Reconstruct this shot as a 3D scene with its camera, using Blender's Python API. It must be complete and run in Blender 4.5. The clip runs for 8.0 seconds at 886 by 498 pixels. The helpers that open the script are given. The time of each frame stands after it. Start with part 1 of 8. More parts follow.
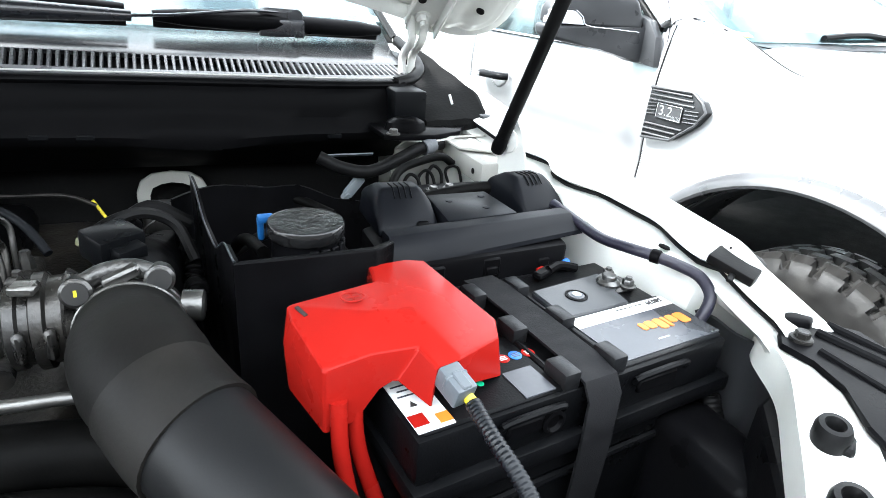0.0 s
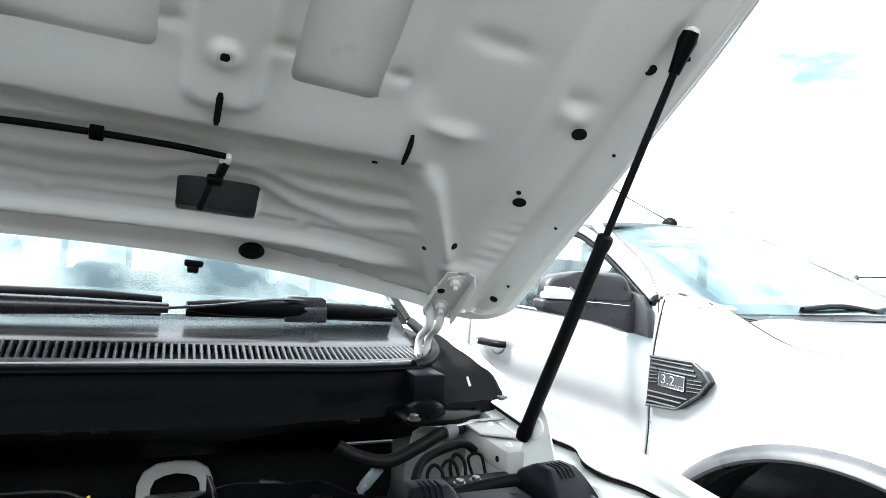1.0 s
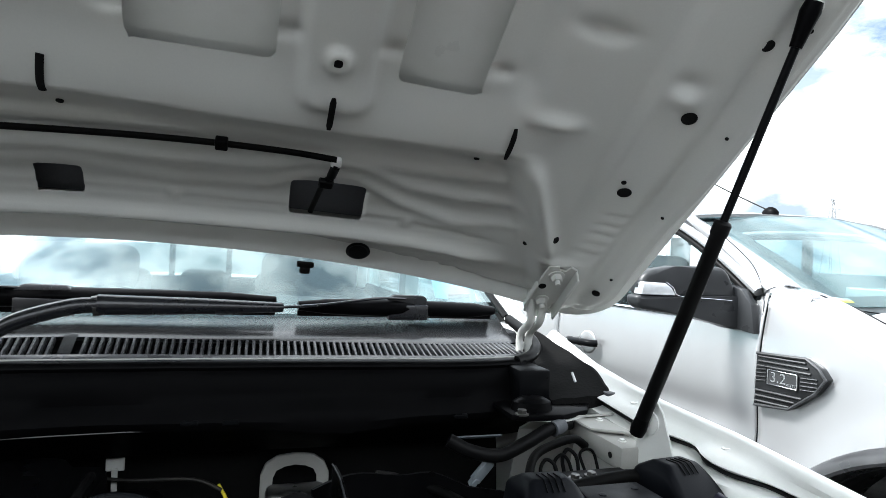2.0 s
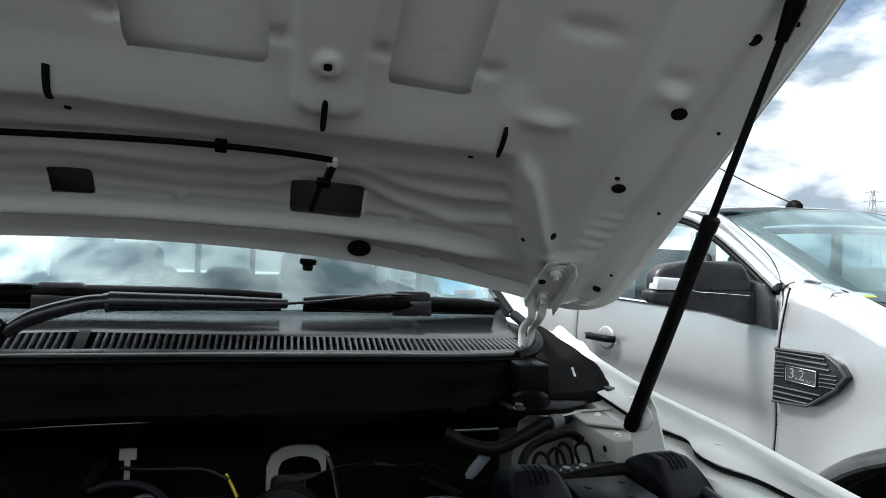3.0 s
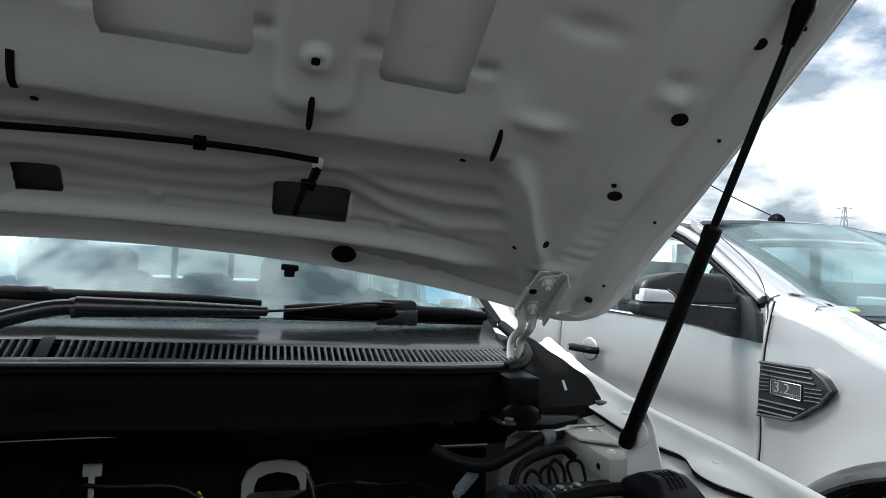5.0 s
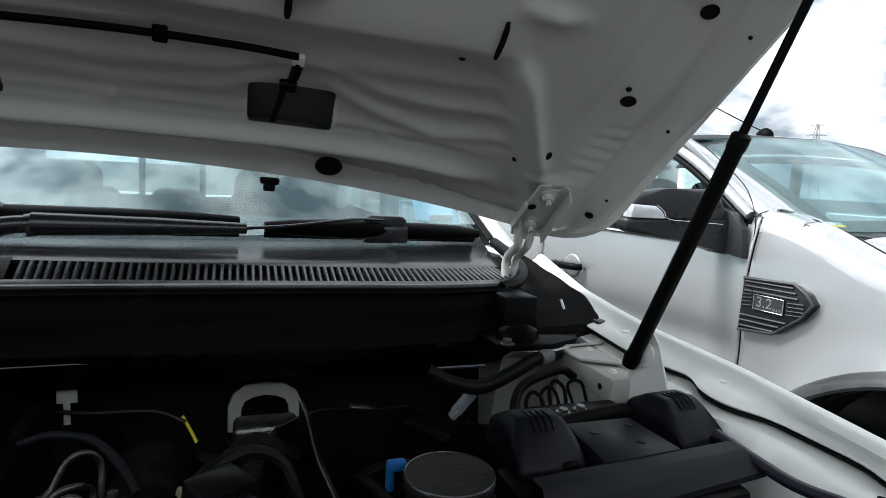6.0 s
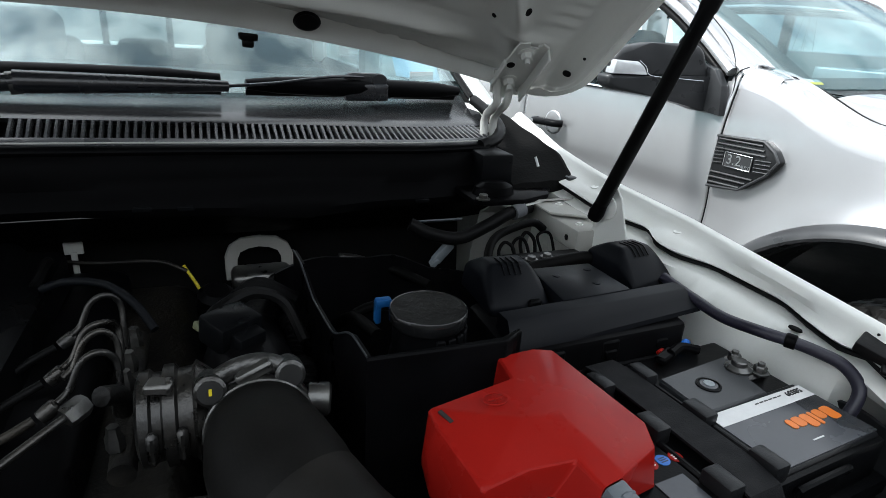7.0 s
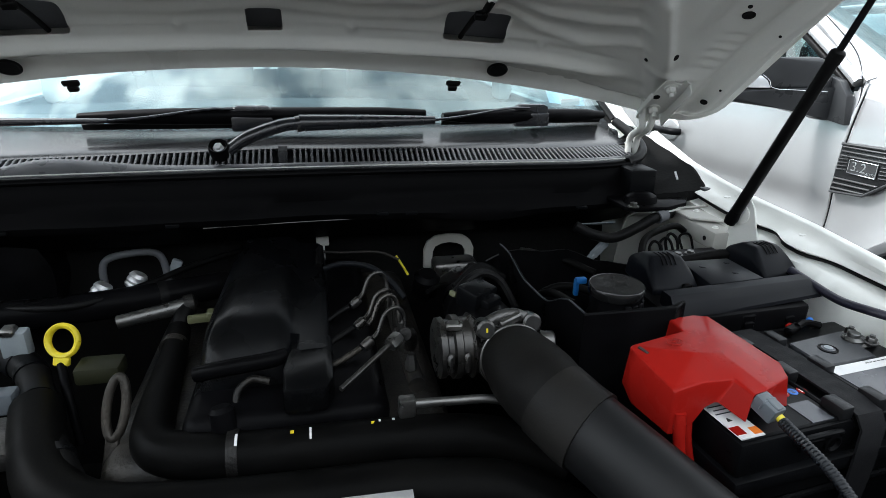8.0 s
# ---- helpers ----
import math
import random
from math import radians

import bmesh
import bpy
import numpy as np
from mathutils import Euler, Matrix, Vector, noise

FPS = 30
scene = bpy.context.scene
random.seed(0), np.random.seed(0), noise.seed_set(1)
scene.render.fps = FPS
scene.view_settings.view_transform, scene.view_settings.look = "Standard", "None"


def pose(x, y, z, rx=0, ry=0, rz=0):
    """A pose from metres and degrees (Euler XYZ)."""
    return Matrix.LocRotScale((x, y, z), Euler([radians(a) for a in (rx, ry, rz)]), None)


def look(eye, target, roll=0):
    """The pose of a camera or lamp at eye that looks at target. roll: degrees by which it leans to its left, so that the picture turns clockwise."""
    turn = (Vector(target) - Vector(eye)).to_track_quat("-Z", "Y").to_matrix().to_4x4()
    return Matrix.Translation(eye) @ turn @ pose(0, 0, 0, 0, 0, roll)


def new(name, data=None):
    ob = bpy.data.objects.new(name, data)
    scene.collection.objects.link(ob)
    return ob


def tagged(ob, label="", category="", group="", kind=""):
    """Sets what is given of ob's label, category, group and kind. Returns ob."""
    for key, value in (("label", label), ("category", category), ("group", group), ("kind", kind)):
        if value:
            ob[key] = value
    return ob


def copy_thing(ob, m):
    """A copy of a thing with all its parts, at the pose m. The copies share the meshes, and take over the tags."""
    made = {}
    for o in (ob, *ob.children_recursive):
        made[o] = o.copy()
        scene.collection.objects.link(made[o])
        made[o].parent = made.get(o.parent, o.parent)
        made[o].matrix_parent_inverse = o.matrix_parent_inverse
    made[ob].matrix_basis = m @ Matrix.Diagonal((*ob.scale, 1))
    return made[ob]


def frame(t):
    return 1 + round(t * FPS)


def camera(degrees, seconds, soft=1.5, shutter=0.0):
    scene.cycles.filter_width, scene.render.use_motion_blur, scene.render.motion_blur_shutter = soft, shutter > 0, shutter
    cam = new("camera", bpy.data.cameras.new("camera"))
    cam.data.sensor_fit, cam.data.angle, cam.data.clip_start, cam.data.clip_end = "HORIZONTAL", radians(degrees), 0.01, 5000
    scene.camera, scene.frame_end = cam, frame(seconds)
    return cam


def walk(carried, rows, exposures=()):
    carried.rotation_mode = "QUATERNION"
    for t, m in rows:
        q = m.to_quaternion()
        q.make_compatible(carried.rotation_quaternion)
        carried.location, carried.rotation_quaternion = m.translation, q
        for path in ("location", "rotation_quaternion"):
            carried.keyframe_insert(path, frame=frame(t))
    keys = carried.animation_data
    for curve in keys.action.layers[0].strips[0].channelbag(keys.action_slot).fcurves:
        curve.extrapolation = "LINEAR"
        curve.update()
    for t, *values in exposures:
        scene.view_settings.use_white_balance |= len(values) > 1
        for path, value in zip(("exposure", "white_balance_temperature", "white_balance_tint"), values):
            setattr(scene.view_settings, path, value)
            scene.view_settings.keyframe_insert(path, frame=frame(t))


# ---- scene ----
cam = camera(74.0, 8.0, 0.8)
PATH = [
    (0, (0.319, 0.0, 1.33), (1.124, 1.64, 0.517), 5.0),
    (0.5, (0.306, 0.023, 1.355), (1.196, 1.786, 1.041), 4.5),
    (1, (0.277, 0.025, 1.364), (1.126, 1.836, 1.391), 4.3),
    (1.5, (0.267, 0.029, 1.35), (1.008, 1.887, 1.375), 3.5),
    (2, (0.241, 0.034, 1.352), (0.847, 1.94, 1.371), 2.6),
    (2.2, (0.246, 0.028, 1.374), (0.804, 1.948, 1.371), 2.2),
    (3.5, (0.293, 0.004, 1.342), (0.808, 1.937, 1.35), 2.2),
    (4, (0.296, 0.009, 1.34), (0.835, 1.935, 1.356), 2.3),
    (5.3, (0.274, 0.084, 1.353), (0.863, 1.995, 1.391), 3.0),
    (5.5, (0.278, 0.133, 1.344), (0.88, 2.04, 1.355), 2.9),
    (6, (0.271, 0.111, 1.344), (0.937, 1.982, 1.104), 3.1),
    (6.2, (0.260, 0.096, 1.358), (0.941, 1.938, 0.985), 3.4),
    (6.5, (0.253, 0.085, 1.352), (0.942, 1.881, 0.805), 3.3),
    (6.8, (0.258, 0.077, 1.351), (0.956, 1.815, 0.651), 3.8),
    (7, (0.257, 0.066, 1.356), (0.965, 1.798, 0.65), 3.7),
    (7.3, (0.22, -0.002, 1.399), (0.937, 1.73, 0.702), 3.3),
    (7.5, (0.173, -0.042, 1.417), (0.893, 1.688, 0.717), 3.4),
    (7.6, (0.151, -0.055, 1.404), (0.867, 1.683, 0.723), 3.1),
    (8, (0.064, -0.115, 1.427), (0.467, 1.709, 0.713), 1.2),
]
EXPOSURES = [(0.0, 2.48, 6150, 8), (0.5, 2.42, 6150, 8), (1.0, 1.85, 6150, 8), (1.6, 1.4, 6150, 8), (2.1, 0.98, 6150, 8), (3.4, 0.22, 6150, 8), (4.2, 0.0, 6150, 8), (5.5, 0.35, 6150, 8), (6.0, 0.25, 6150, 8), (7.0, 0.42, 6150, 8), (7.5, 0.55, 6150, 8), (8.0, 0.85, 6150, 8)]
walk(cam, [(t, look(eye, target, roll)) for t, eye, target, roll in PATH], EXPOSURES)

# ---- light ----
SUN_DIR = Vector((-0.66, 0.18, 0.73)).normalized()
world = bpy.data.worlds.new("sky")
scene.world = world
world.use_nodes = True
wn, wl = world.node_tree.nodes, world.node_tree.links
wn.clear()
w_out = wn.new("ShaderNodeOutputWorld")
w_bg = wn.new("ShaderNodeBackground")
w_sky = wn.new("ShaderNodeTexSky")
w_sky.sky_type = "NISHITA"
w_sky.sun_disc = False
w_sky.sun_elevation = math.asin(SUN_DIR.z)
w_sky.sun_rotation = math.atan2(SUN_DIR.x, SUN_DIR.y)
w_sky.air_density, w_sky.dust_density = 1.0, 1.5
w_co = wn.new("ShaderNodeTexCoord")
w_map = wn.new("ShaderNodeMapping")
w_map.inputs["Scale"].default_value = (1.0, 1.0, 2.2)
w_n1 = wn.new("ShaderNodeTexNoise")
w_n1.inputs["Scale"].default_value, w_n1.inputs["Detail"].default_value = 2.6, 9.0
w_n1.inputs["Roughness"].default_value = 0.6
w_n2 = wn.new("ShaderNodeTexNoise")
w_n2.inputs["Scale"].default_value, w_n2.inputs["Detail"].default_value = 8.5, 7.0
w_ramp = wn.new("ShaderNodeValToRGB")
w_ramp.color_ramp.elements[0].position, w_ramp.color_ramp.elements[1].position = 0.29, 0.44
w_shade = wn.new("ShaderNodeValToRGB")
w_shade.color_ramp.elements[0].position, w_shade.color_ramp.elements[1].position = 0.38, 0.60
w_shade.color_ramp.elements[0].color = (3.8, 4.5, 5.1, 1)
w_shade.color_ramp.elements[1].color = (14.0, 14.0, 13.9, 1)
w_mix = wn.new("ShaderNodeMixRGB")
wl.new(w_co.outputs["Generated"], w_map.inputs["Vector"])
wl.new(w_map.outputs["Vector"], w_n1.inputs["Vector"])
wl.new(w_map.outputs["Vector"], w_n2.inputs["Vector"])
wl.new(w_n1.outputs["Fac"], w_ramp.inputs["Fac"])
wl.new(w_n2.outputs["Fac"], w_shade.inputs["Fac"])
wl.new(w_ramp.outputs["Color"], w_mix.inputs["Fac"])
wl.new(w_sky.outputs["Color"], w_mix.inputs["Color1"])
wl.new(w_shade.outputs["Color"], w_mix.inputs["Color2"])
# an overcast sky is brighter overhead than at the horizon
w_sep = wn.new("ShaderNodeSeparateXYZ")
w_el = wn.new("ShaderNodeMapRange")
w_el.inputs["To Min"].default_value, w_el.inputs["To Max"].default_value = 0.72, 1.2
w_mul = wn.new("ShaderNodeVectorMath")
w_mul.operation = "SCALE"
wl.new(w_co.outputs["Generated"], w_sep.inputs["Vector"])
wl.new(w_sep.outputs["Z"], w_el.inputs["Value"])
wl.new(w_mix.outputs["Color"], w_mul.inputs[0])
wl.new(w_el.outputs["Result"], w_mul.inputs["Scale"])
# thin cloud glows round the hidden sun
w_dot = wn.new("ShaderNodeVectorMath")
w_dot.operation = "DOT_PRODUCT"
w_dot.inputs[1].default_value = SUN_DIR
w_halo = wn.new("ShaderNodeMapRange")
w_halo.interpolation_type = "SMOOTHERSTEP"
w_halo.inputs["From Min"].default_value, w_halo.inputs["From Max"].default_value = 0.72, 1.0
w_halo.inputs["To Min"].default_value, w_halo.inputs["To Max"].default_value = 1.0, 2.6
w_glow = wn.new("ShaderNodeVectorMath")
w_glow.operation = "SCALE"
wl.new(w_co.outputs["Generated"], w_dot.inputs[0])
wl.new(w_dot.outputs["Value"], w_halo.inputs["Value"])
wl.new(w_mul.outputs["Vector"], w_glow.inputs[0])
wl.new(w_halo.outputs["Result"], w_glow.inputs["Scale"])
wl.new(w_glow.outputs["Vector"], w_bg.inputs["Color"])
w_bg.inputs["Strength"].default_value = 0.12
wl.new(w_bg.outputs["Background"], w_out.inputs["Surface"])

sun_data = bpy.data.lights.new("sun", "SUN")
sun_data.energy, sun_data.angle, sun_data.color = 3.5, radians(12), (1.0, 0.97, 0.92)
sun = new("sun", sun_data)
sun.matrix_basis = look(SUN_DIR * 30, (0, 0, 0))


# ---- materials ----
def mat(name, col, rough=0.5, metal=0.0, var=0.15, scale=25.0, bump=0.0, bscale=300.0, coat=0.0, spec=0.5, rvar=0.1, dust=None, dust_amount=0.0, per_object=0.0):
    """A procedural surface: base colour with coarse and fine variation, uneven gloss, fine relief and dust."""
    m = bpy.data.materials.new(name)
    m.use_nodes = True
    nd, lk = m.node_tree.nodes, m.node_tree.links
    b = nd["Principled BSDF"]
    co = nd.new("ShaderNodeTexCoord")
    n1 = nd.new("ShaderNodeTexNoise")
    n1.inputs["Scale"].default_value, n1.inputs["Detail"].default_value = scale, 6.0
    lk.new(co.outputs["Object"], n1.inputs["Vector"])
    n2 = nd.new("ShaderNodeTexNoise")
    n2.inputs["Scale"].default_value, n2.inputs["Detail"].default_value = bscale, 3.0
    lk.new(co.outputs["Object"], n2.inputs["Vector"])
    mr = nd.new("ShaderNodeMapRange")
    mr.inputs["From Min"].default_value, mr.inputs["From Max"].default_value = 0.3, 0.7
    mr.inputs["To Min"].default_value, mr.inputs["To Max"].default_value = 1 - var, 1 + var
    lk.new(n1.outputs["Fac"], mr.inputs["Value"])
    fine = nd.new("ShaderNodeMapRange")
    fine.inputs["From Min"].default_value, fine.inputs["From Max"].default_value = 0.25, 0.75
    fine.inputs["To Min"].default_value, fine.inputs["To Max"].default_value = 1 - var * 0.4, 1 + var * 0.4
    lk.new(n2.outputs["Fac"], fine.inputs["Value"])
    mul = nd.new("ShaderNodeMath")
    mul.operation = "MULTIPLY"
    lk.new(mr.outputs["Result"], mul.inputs[0])
    lk.new(fine.outputs["Result"], mul.inputs[1])
    value = mul.outputs["Value"]
    if per_object:
        oi = nd.new("ShaderNodeObjectInfo")
        po = nd.new("ShaderNodeMapRange")
        po.inputs["To Min"].default_value, po.inputs["To Max"].default_value = 1 - per_object, 1 + per_object
        lk.new(oi.outputs["Random"], po.inputs["Value"])
        mu2 = nd.new("ShaderNodeMath")
        mu2.operation = "MULTIPLY"
        lk.new(value, mu2.inputs[0])
        lk.new(po.outputs["Result"], mu2.inputs[1])
        value = mu2.outputs["Value"]
    sc = nd.new("ShaderNodeVectorMath")
    sc.operation = "SCALE"
    sc.inputs[0].default_value = col[:3]
    lk.new(value, sc.inputs["Scale"])
    color = sc.outputs["Vector"]
    if dust:
        n3 = nd.new("ShaderNodeTexNoise")
        n3.inputs["Scale"].default_value, n3.inputs["Detail"].default_value = 14.0, 8.0
        lk.new(co.outputs["Object"], n3.inputs["Vector"])
        dr = nd.new("ShaderNodeMapRange")
        dr.inputs["From Min"].default_value, dr.inputs["From Max"].default_value = 0.4, 0.75
        dr.inputs["To Max"].default_value = dust_amount
        lk.new(n3.outputs["Fac"], dr.inputs["Value"])
        mx = nd.new("ShaderNodeMixRGB")
        mx.inputs["Color2"].default_value = (*dust, 1)
        lk.new(dr.outputs["Result"], mx.inputs["Fac"])
        lk.new(color, mx.inputs["Color1"])
        color = mx.outputs["Color"]
    lk.new(color, b.inputs["Base Color"])
    rr = nd.new("ShaderNodeMapRange")
    rr.inputs["From Min"].default_value, rr.inputs["From Max"].default_value = 0.3, 0.7
    rr.inputs["To Min"].default_value, rr.inputs["To Max"].default_value = max(rough - rvar, 0.02), min(rough + rvar, 1)
    lk.new(n1.outputs["Fac"], rr.inputs["Value"])
    lk.new(rr.outputs["Result"], b.inputs["Roughness"])
    b.inputs["Metallic"].default_value = metal
    b.inputs["Specular IOR Level"].default_value = spec
    b.inputs["Coat Weight"].default_value = coat
    b.inputs["Coat Roughness"].default_value = 0.06
    if bump:
        bp = nd.new("ShaderNodeBump")
        bp.inputs["Strength"].default_value, bp.inputs["Distance"].default_value = bump, 0.002
        lk.new(n2.outputs["Fac"], bp.inputs["Height"])
        lk.new(bp.outputs["Normal"], b.inputs["Normal"])
    return m


def glass(name, tint, gloss, rough=0.0, power=4.0):
    """Window glass: clear tinted, with the gloss of its surface by Fresnel."""
    m = bpy.data.materials.new(name)
    m.use_nodes = True
    nd, lk = m.node_tree.nodes, m.node_tree.links
    nd.clear()
    out = nd.new("ShaderNodeOutputMaterial")
    mix = nd.new("ShaderNodeMixShader")
    lw = nd.new("ShaderNodeLayerWeight")
    lw.inputs["Blend"].default_value = 0.5
    pw = nd.new("ShaderNodeMath")
    pw.operation = "POWER"
    pw.inputs[1].default_value = power
    fr = nd.new("ShaderNodeMapRange")
    fr.inputs["To Min"].default_value, fr.inputs["To Max"].default_value = gloss, 1.0
    lk.new(lw.outputs["Facing"], pw.inputs[0])
    lk.new(pw.outputs["Value"], fr.inputs["Value"])
    tr = nd.new("ShaderNodeBsdfTransparent")
    tr.inputs["Color"].default_value = (*tint, 1)
    gl = nd.new("ShaderNodeBsdfGlossy")
    gl.inputs["Roughness"].default_value = rough
    gl.inputs["Color"].default_value = (0.88, 1.0, 1.0, 1)
    lk.new(fr.outputs["Result"], mix.inputs["Fac"])
    lk.new(tr.outputs["BSDF"], mix.inputs[1])
    lk.new(gl.outputs["BSDF"], mix.inputs[2])
    lk.new(mix.outputs["Shader"], out.inputs["Surface"])
    return m


DUST = (0.22, 0.19, 0.15)
M_PAINT = mat("white_paint", (0.76, 0.77, 0.74), 0.32, 0, 0.035, 9, 0.03, 500, coat=0.4, rvar=0.06, dust=(0.48, 0.45, 0.38), dust_amount=0.18)
# body white in a lower tone: shade under the bonnet put into colour
M_PAINT_IN = mat("dimmed_white_paint", (0.55, 0.555, 0.530), 0.42, 0, 0.05, 7, 0.05, 420, coat=0.15, rvar=0.08, dust=(0.50, 0.48, 0.41), dust_amount=0.2)
# dusty white, toned down so that the shade in the bay sits in the colour
M_PAINT_BAY = mat("darkened_bay_paint", (0.37, 0.37, 0.345), 0.5, 0, 0.10, 12, 0.06, 420, rvar=0.08, dust=(0.30, 0.28, 0.24), dust_amount=0.35)
M_SILVER = mat("silver_metallic_paint", (0.47, 0.475, 0.485), 0.25, 0.6, 0.02, 5, 0.0, 900, coat=0.9, rvar=0.02)
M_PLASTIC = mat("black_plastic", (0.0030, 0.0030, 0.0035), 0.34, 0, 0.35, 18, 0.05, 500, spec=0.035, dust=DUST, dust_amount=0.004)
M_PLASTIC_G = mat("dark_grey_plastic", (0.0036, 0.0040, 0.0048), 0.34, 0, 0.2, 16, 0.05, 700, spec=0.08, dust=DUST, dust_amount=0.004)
M_PIPE = mat("satin_grey_pipe_plastic", (0.0070, 0.0073, 0.0079), 0.44, 0, 0.15, 8, 0.04, 500, spec=0.15, dust=DUST, dust_amount=0.010)
M_FUSE = mat("fuse_box_plastic", (0.0036, 0.0042, 0.0062), 0.42, 0, 0.15, 12, 0.04, 900, spec=0.11, dust=DUST, dust_amount=0.003)
M_COWL = mat("grey_cowl_plastic", (0.080, 0.082, 0.088), 0.30, 0, 0.15, 20, 0.05, 600, spec=0.55, dust=(0.3, 0.28, 0.25), dust_amount=0.05)
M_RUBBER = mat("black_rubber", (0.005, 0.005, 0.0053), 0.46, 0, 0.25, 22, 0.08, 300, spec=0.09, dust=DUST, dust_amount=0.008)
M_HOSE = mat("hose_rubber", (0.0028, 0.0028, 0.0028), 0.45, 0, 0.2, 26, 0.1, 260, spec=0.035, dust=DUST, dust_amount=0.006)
M_DARK = mat("matt_near_black", (0.005, 0.005, 0.005), 0.9, 0, 0.3, 18, 0.5, 160, spec=0.1)
M_STEEL = mat("zinc_steel", (0.15, 0.15, 0.147), 0.34, 0.9, 0.2, 60, 0.1, 400, dust=DUST, dust_amount=0.25)
M_ZINC = mat("bright_zinc", (0.62, 0.63, 0.64), 0.42, 0.7, 0.15, 60, 0.1, 400)
M_ALU = mat("cast_aluminium", (0.105, 0.104, 0.102), 0.36, 0.88, 0.3, 40, 0.4, 260, dust=(0.07, 0.064, 0.057), dust_amount=0.4)
M_IRON = mat("dark_iron", (0.014, 0.0135, 0.013), 0.5, 0.6, 0.35, 35, 0.6, 200, dust=DUST, dust_amount=0.2)
M_RED = mat("red_plastic", (0.29, 0.0095, 0.0065), 0.28, 0, 0.06, 14, 0.02, 700, spec=0.10)
M_BATT = mat("battery_case_plastic", (0.0032, 0.0034, 0.0040), 0.34, 0, 0.2, 18, 0.12, 600, spec=0.07, dust=DUST, dust_amount=0.006)
M_BATT_LID = mat("battery_lid_plastic", (0.0085, 0.0090, 0.0104), 0.38, 0, 0.15, 18, 0.12, 600, spec=0.22, dust=DUST, dust_amount=0.03)
M_LABEL = mat("grey_label", (0.066, 0.070, 0.080), 0.25, 0, 0.08, 12, spec=0.4)
M_LABEL_D = mat("charcoal_label", (0.03, 0.032, 0.036), 0.25, 0, 0.1, 12)
M_WHITE = mat("white_sticker", (0.74, 0.74, 0.74), 0.4, 0, 0.06, 30)
M_ORANGE = mat("orange_ink", (0.80, 0.20, 0.02), 0.35, 0, 0.06, 30)
M_BLACKINK = mat("black_ink", (0.02, 0.02, 0.02), 0.45, 0, 0.1, 30)
M_BLUE = mat("blue_plastic", (0.02, 0.14, 0.52), 0.35, 0, 0.12, 30)
M_CYAN = mat("light_blue_plastic", (0.010, 0.085, 0.26), 0.4, 0, 0.12, 30)
M_GREEN = mat("green_plastic", (0.02, 0.45, 0.22), 0.35, 0, 0.12, 30)
M_YELLOW = mat("yellow_plastic", (0.72, 0.58, 0.02), 0.42, 0, 0.08, 30)
M_CREAM = mat("pale_green_plastic", (0.12, 0.125, 0.065), 0.45, 0, 0.1, 30)
M_PLUG = mat("slate_grey_plug_plastic", (0.10, 0.115, 0.13), 0.4, 0, 0.12, 30, 0.05, 500)
M_VENT = mat("dark_vent_plastic", (0.010, 0.0105, 0.0115), 0.36, 0, 0.1, 16, 0.04, 700, spec=0.35)
M_GREYCONN = mat("grey_connector_plastic", (0.24, 0.27, 0.29), 0.45, 0, 0.12, 30, 0.1, 500)
M_LIDG = mat("mid_grey_plastic", (0.028, 0.030, 0.034), 0.38, 0, 0.12, 18, 0.1, 600)
M_DULL = mat("dull_lead", (0.06, 0.059, 0.058), 0.32, 0.85, 0.3, 60, 0.2, 300, dust=DUST, dust_amount=0.2)
M_LABEL_P = mat("grey_toned_paper", (0.30, 0.30, 0.30), 0.55, 0, 0.15, 30)
M_WEB = mat("black_webbing", (0.006, 0.006, 0.007), 0.7, 0, 0.2, 60, 0.25, 900, spec=0.2)
M_CORR = mat("slate_corrugated_plastic", (0.006, 0.0072, 0.0095), 0.35, 0, 0.2, 40, spec=0.3)
M_SLATE = mat("slate_hose", (0.0045, 0.0054, 0.0072), 0.5, 0, 0.2, 30, 0.2, 300, spec=0.15)
M_BOOT = mat("brown_black_rubber", (0.0050, 0.0048, 0.0046), 0.6, 0, 0.2, 24, 0.12, 260, spec=0.10, dust=DUST, dust_amount=0.012)
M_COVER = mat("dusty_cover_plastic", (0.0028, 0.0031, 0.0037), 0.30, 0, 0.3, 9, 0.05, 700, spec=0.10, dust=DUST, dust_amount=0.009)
M_PURPLE = mat("dark_violet_sheath", (0.013, 0.012, 0.024), 0.45, 0, 0.2, 40, 0.2, 400)
M_CAPTOP = mat("worn_grey_cap", (0.010, 0.010, 0.0105), 0.14, 0.0, 0.3, 90, 0.11, 200, spec=0.5, dust=(0.2, 0.19, 0.18), dust_amount=0.05)
M_FLARE = mat("grey_trim_plastic", (0.036, 0.037, 0.039), 0.32, 0, 0.1, 10, 0.04, 700, spec=0.6)
M_CHROME = mat("chrome", (0.75, 0.76, 0.78), 0.10, 1.0, 0.04, 20, rvar=0.03)
M_TYRE = mat("tyre_rubber", (0.011, 0.0107, 0.0104), 0.40, 0, 0.25, 30, 0.1, 200, spec=0.45, dust=(0.2, 0.19, 0.175), dust_amount=0.05)
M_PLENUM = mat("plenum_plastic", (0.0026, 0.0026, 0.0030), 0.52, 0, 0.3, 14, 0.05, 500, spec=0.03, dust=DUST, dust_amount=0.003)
M_ASPHALT = mat("worn_asphalt", (0.075, 0.074, 0.072), 0.9, 0, 0.25, 3, 0.8, 90)
M_FABRIC = mat("dark_seat_fabric", (0.009, 0.010, 0.012), 0.85, 0, 0.2, 40, 0.4, 500)
M_DASH = mat("dashboard_plastic", (0.022, 0.024, 0.025), 0.6, 0, 0.15, 20, 0.3, 500)
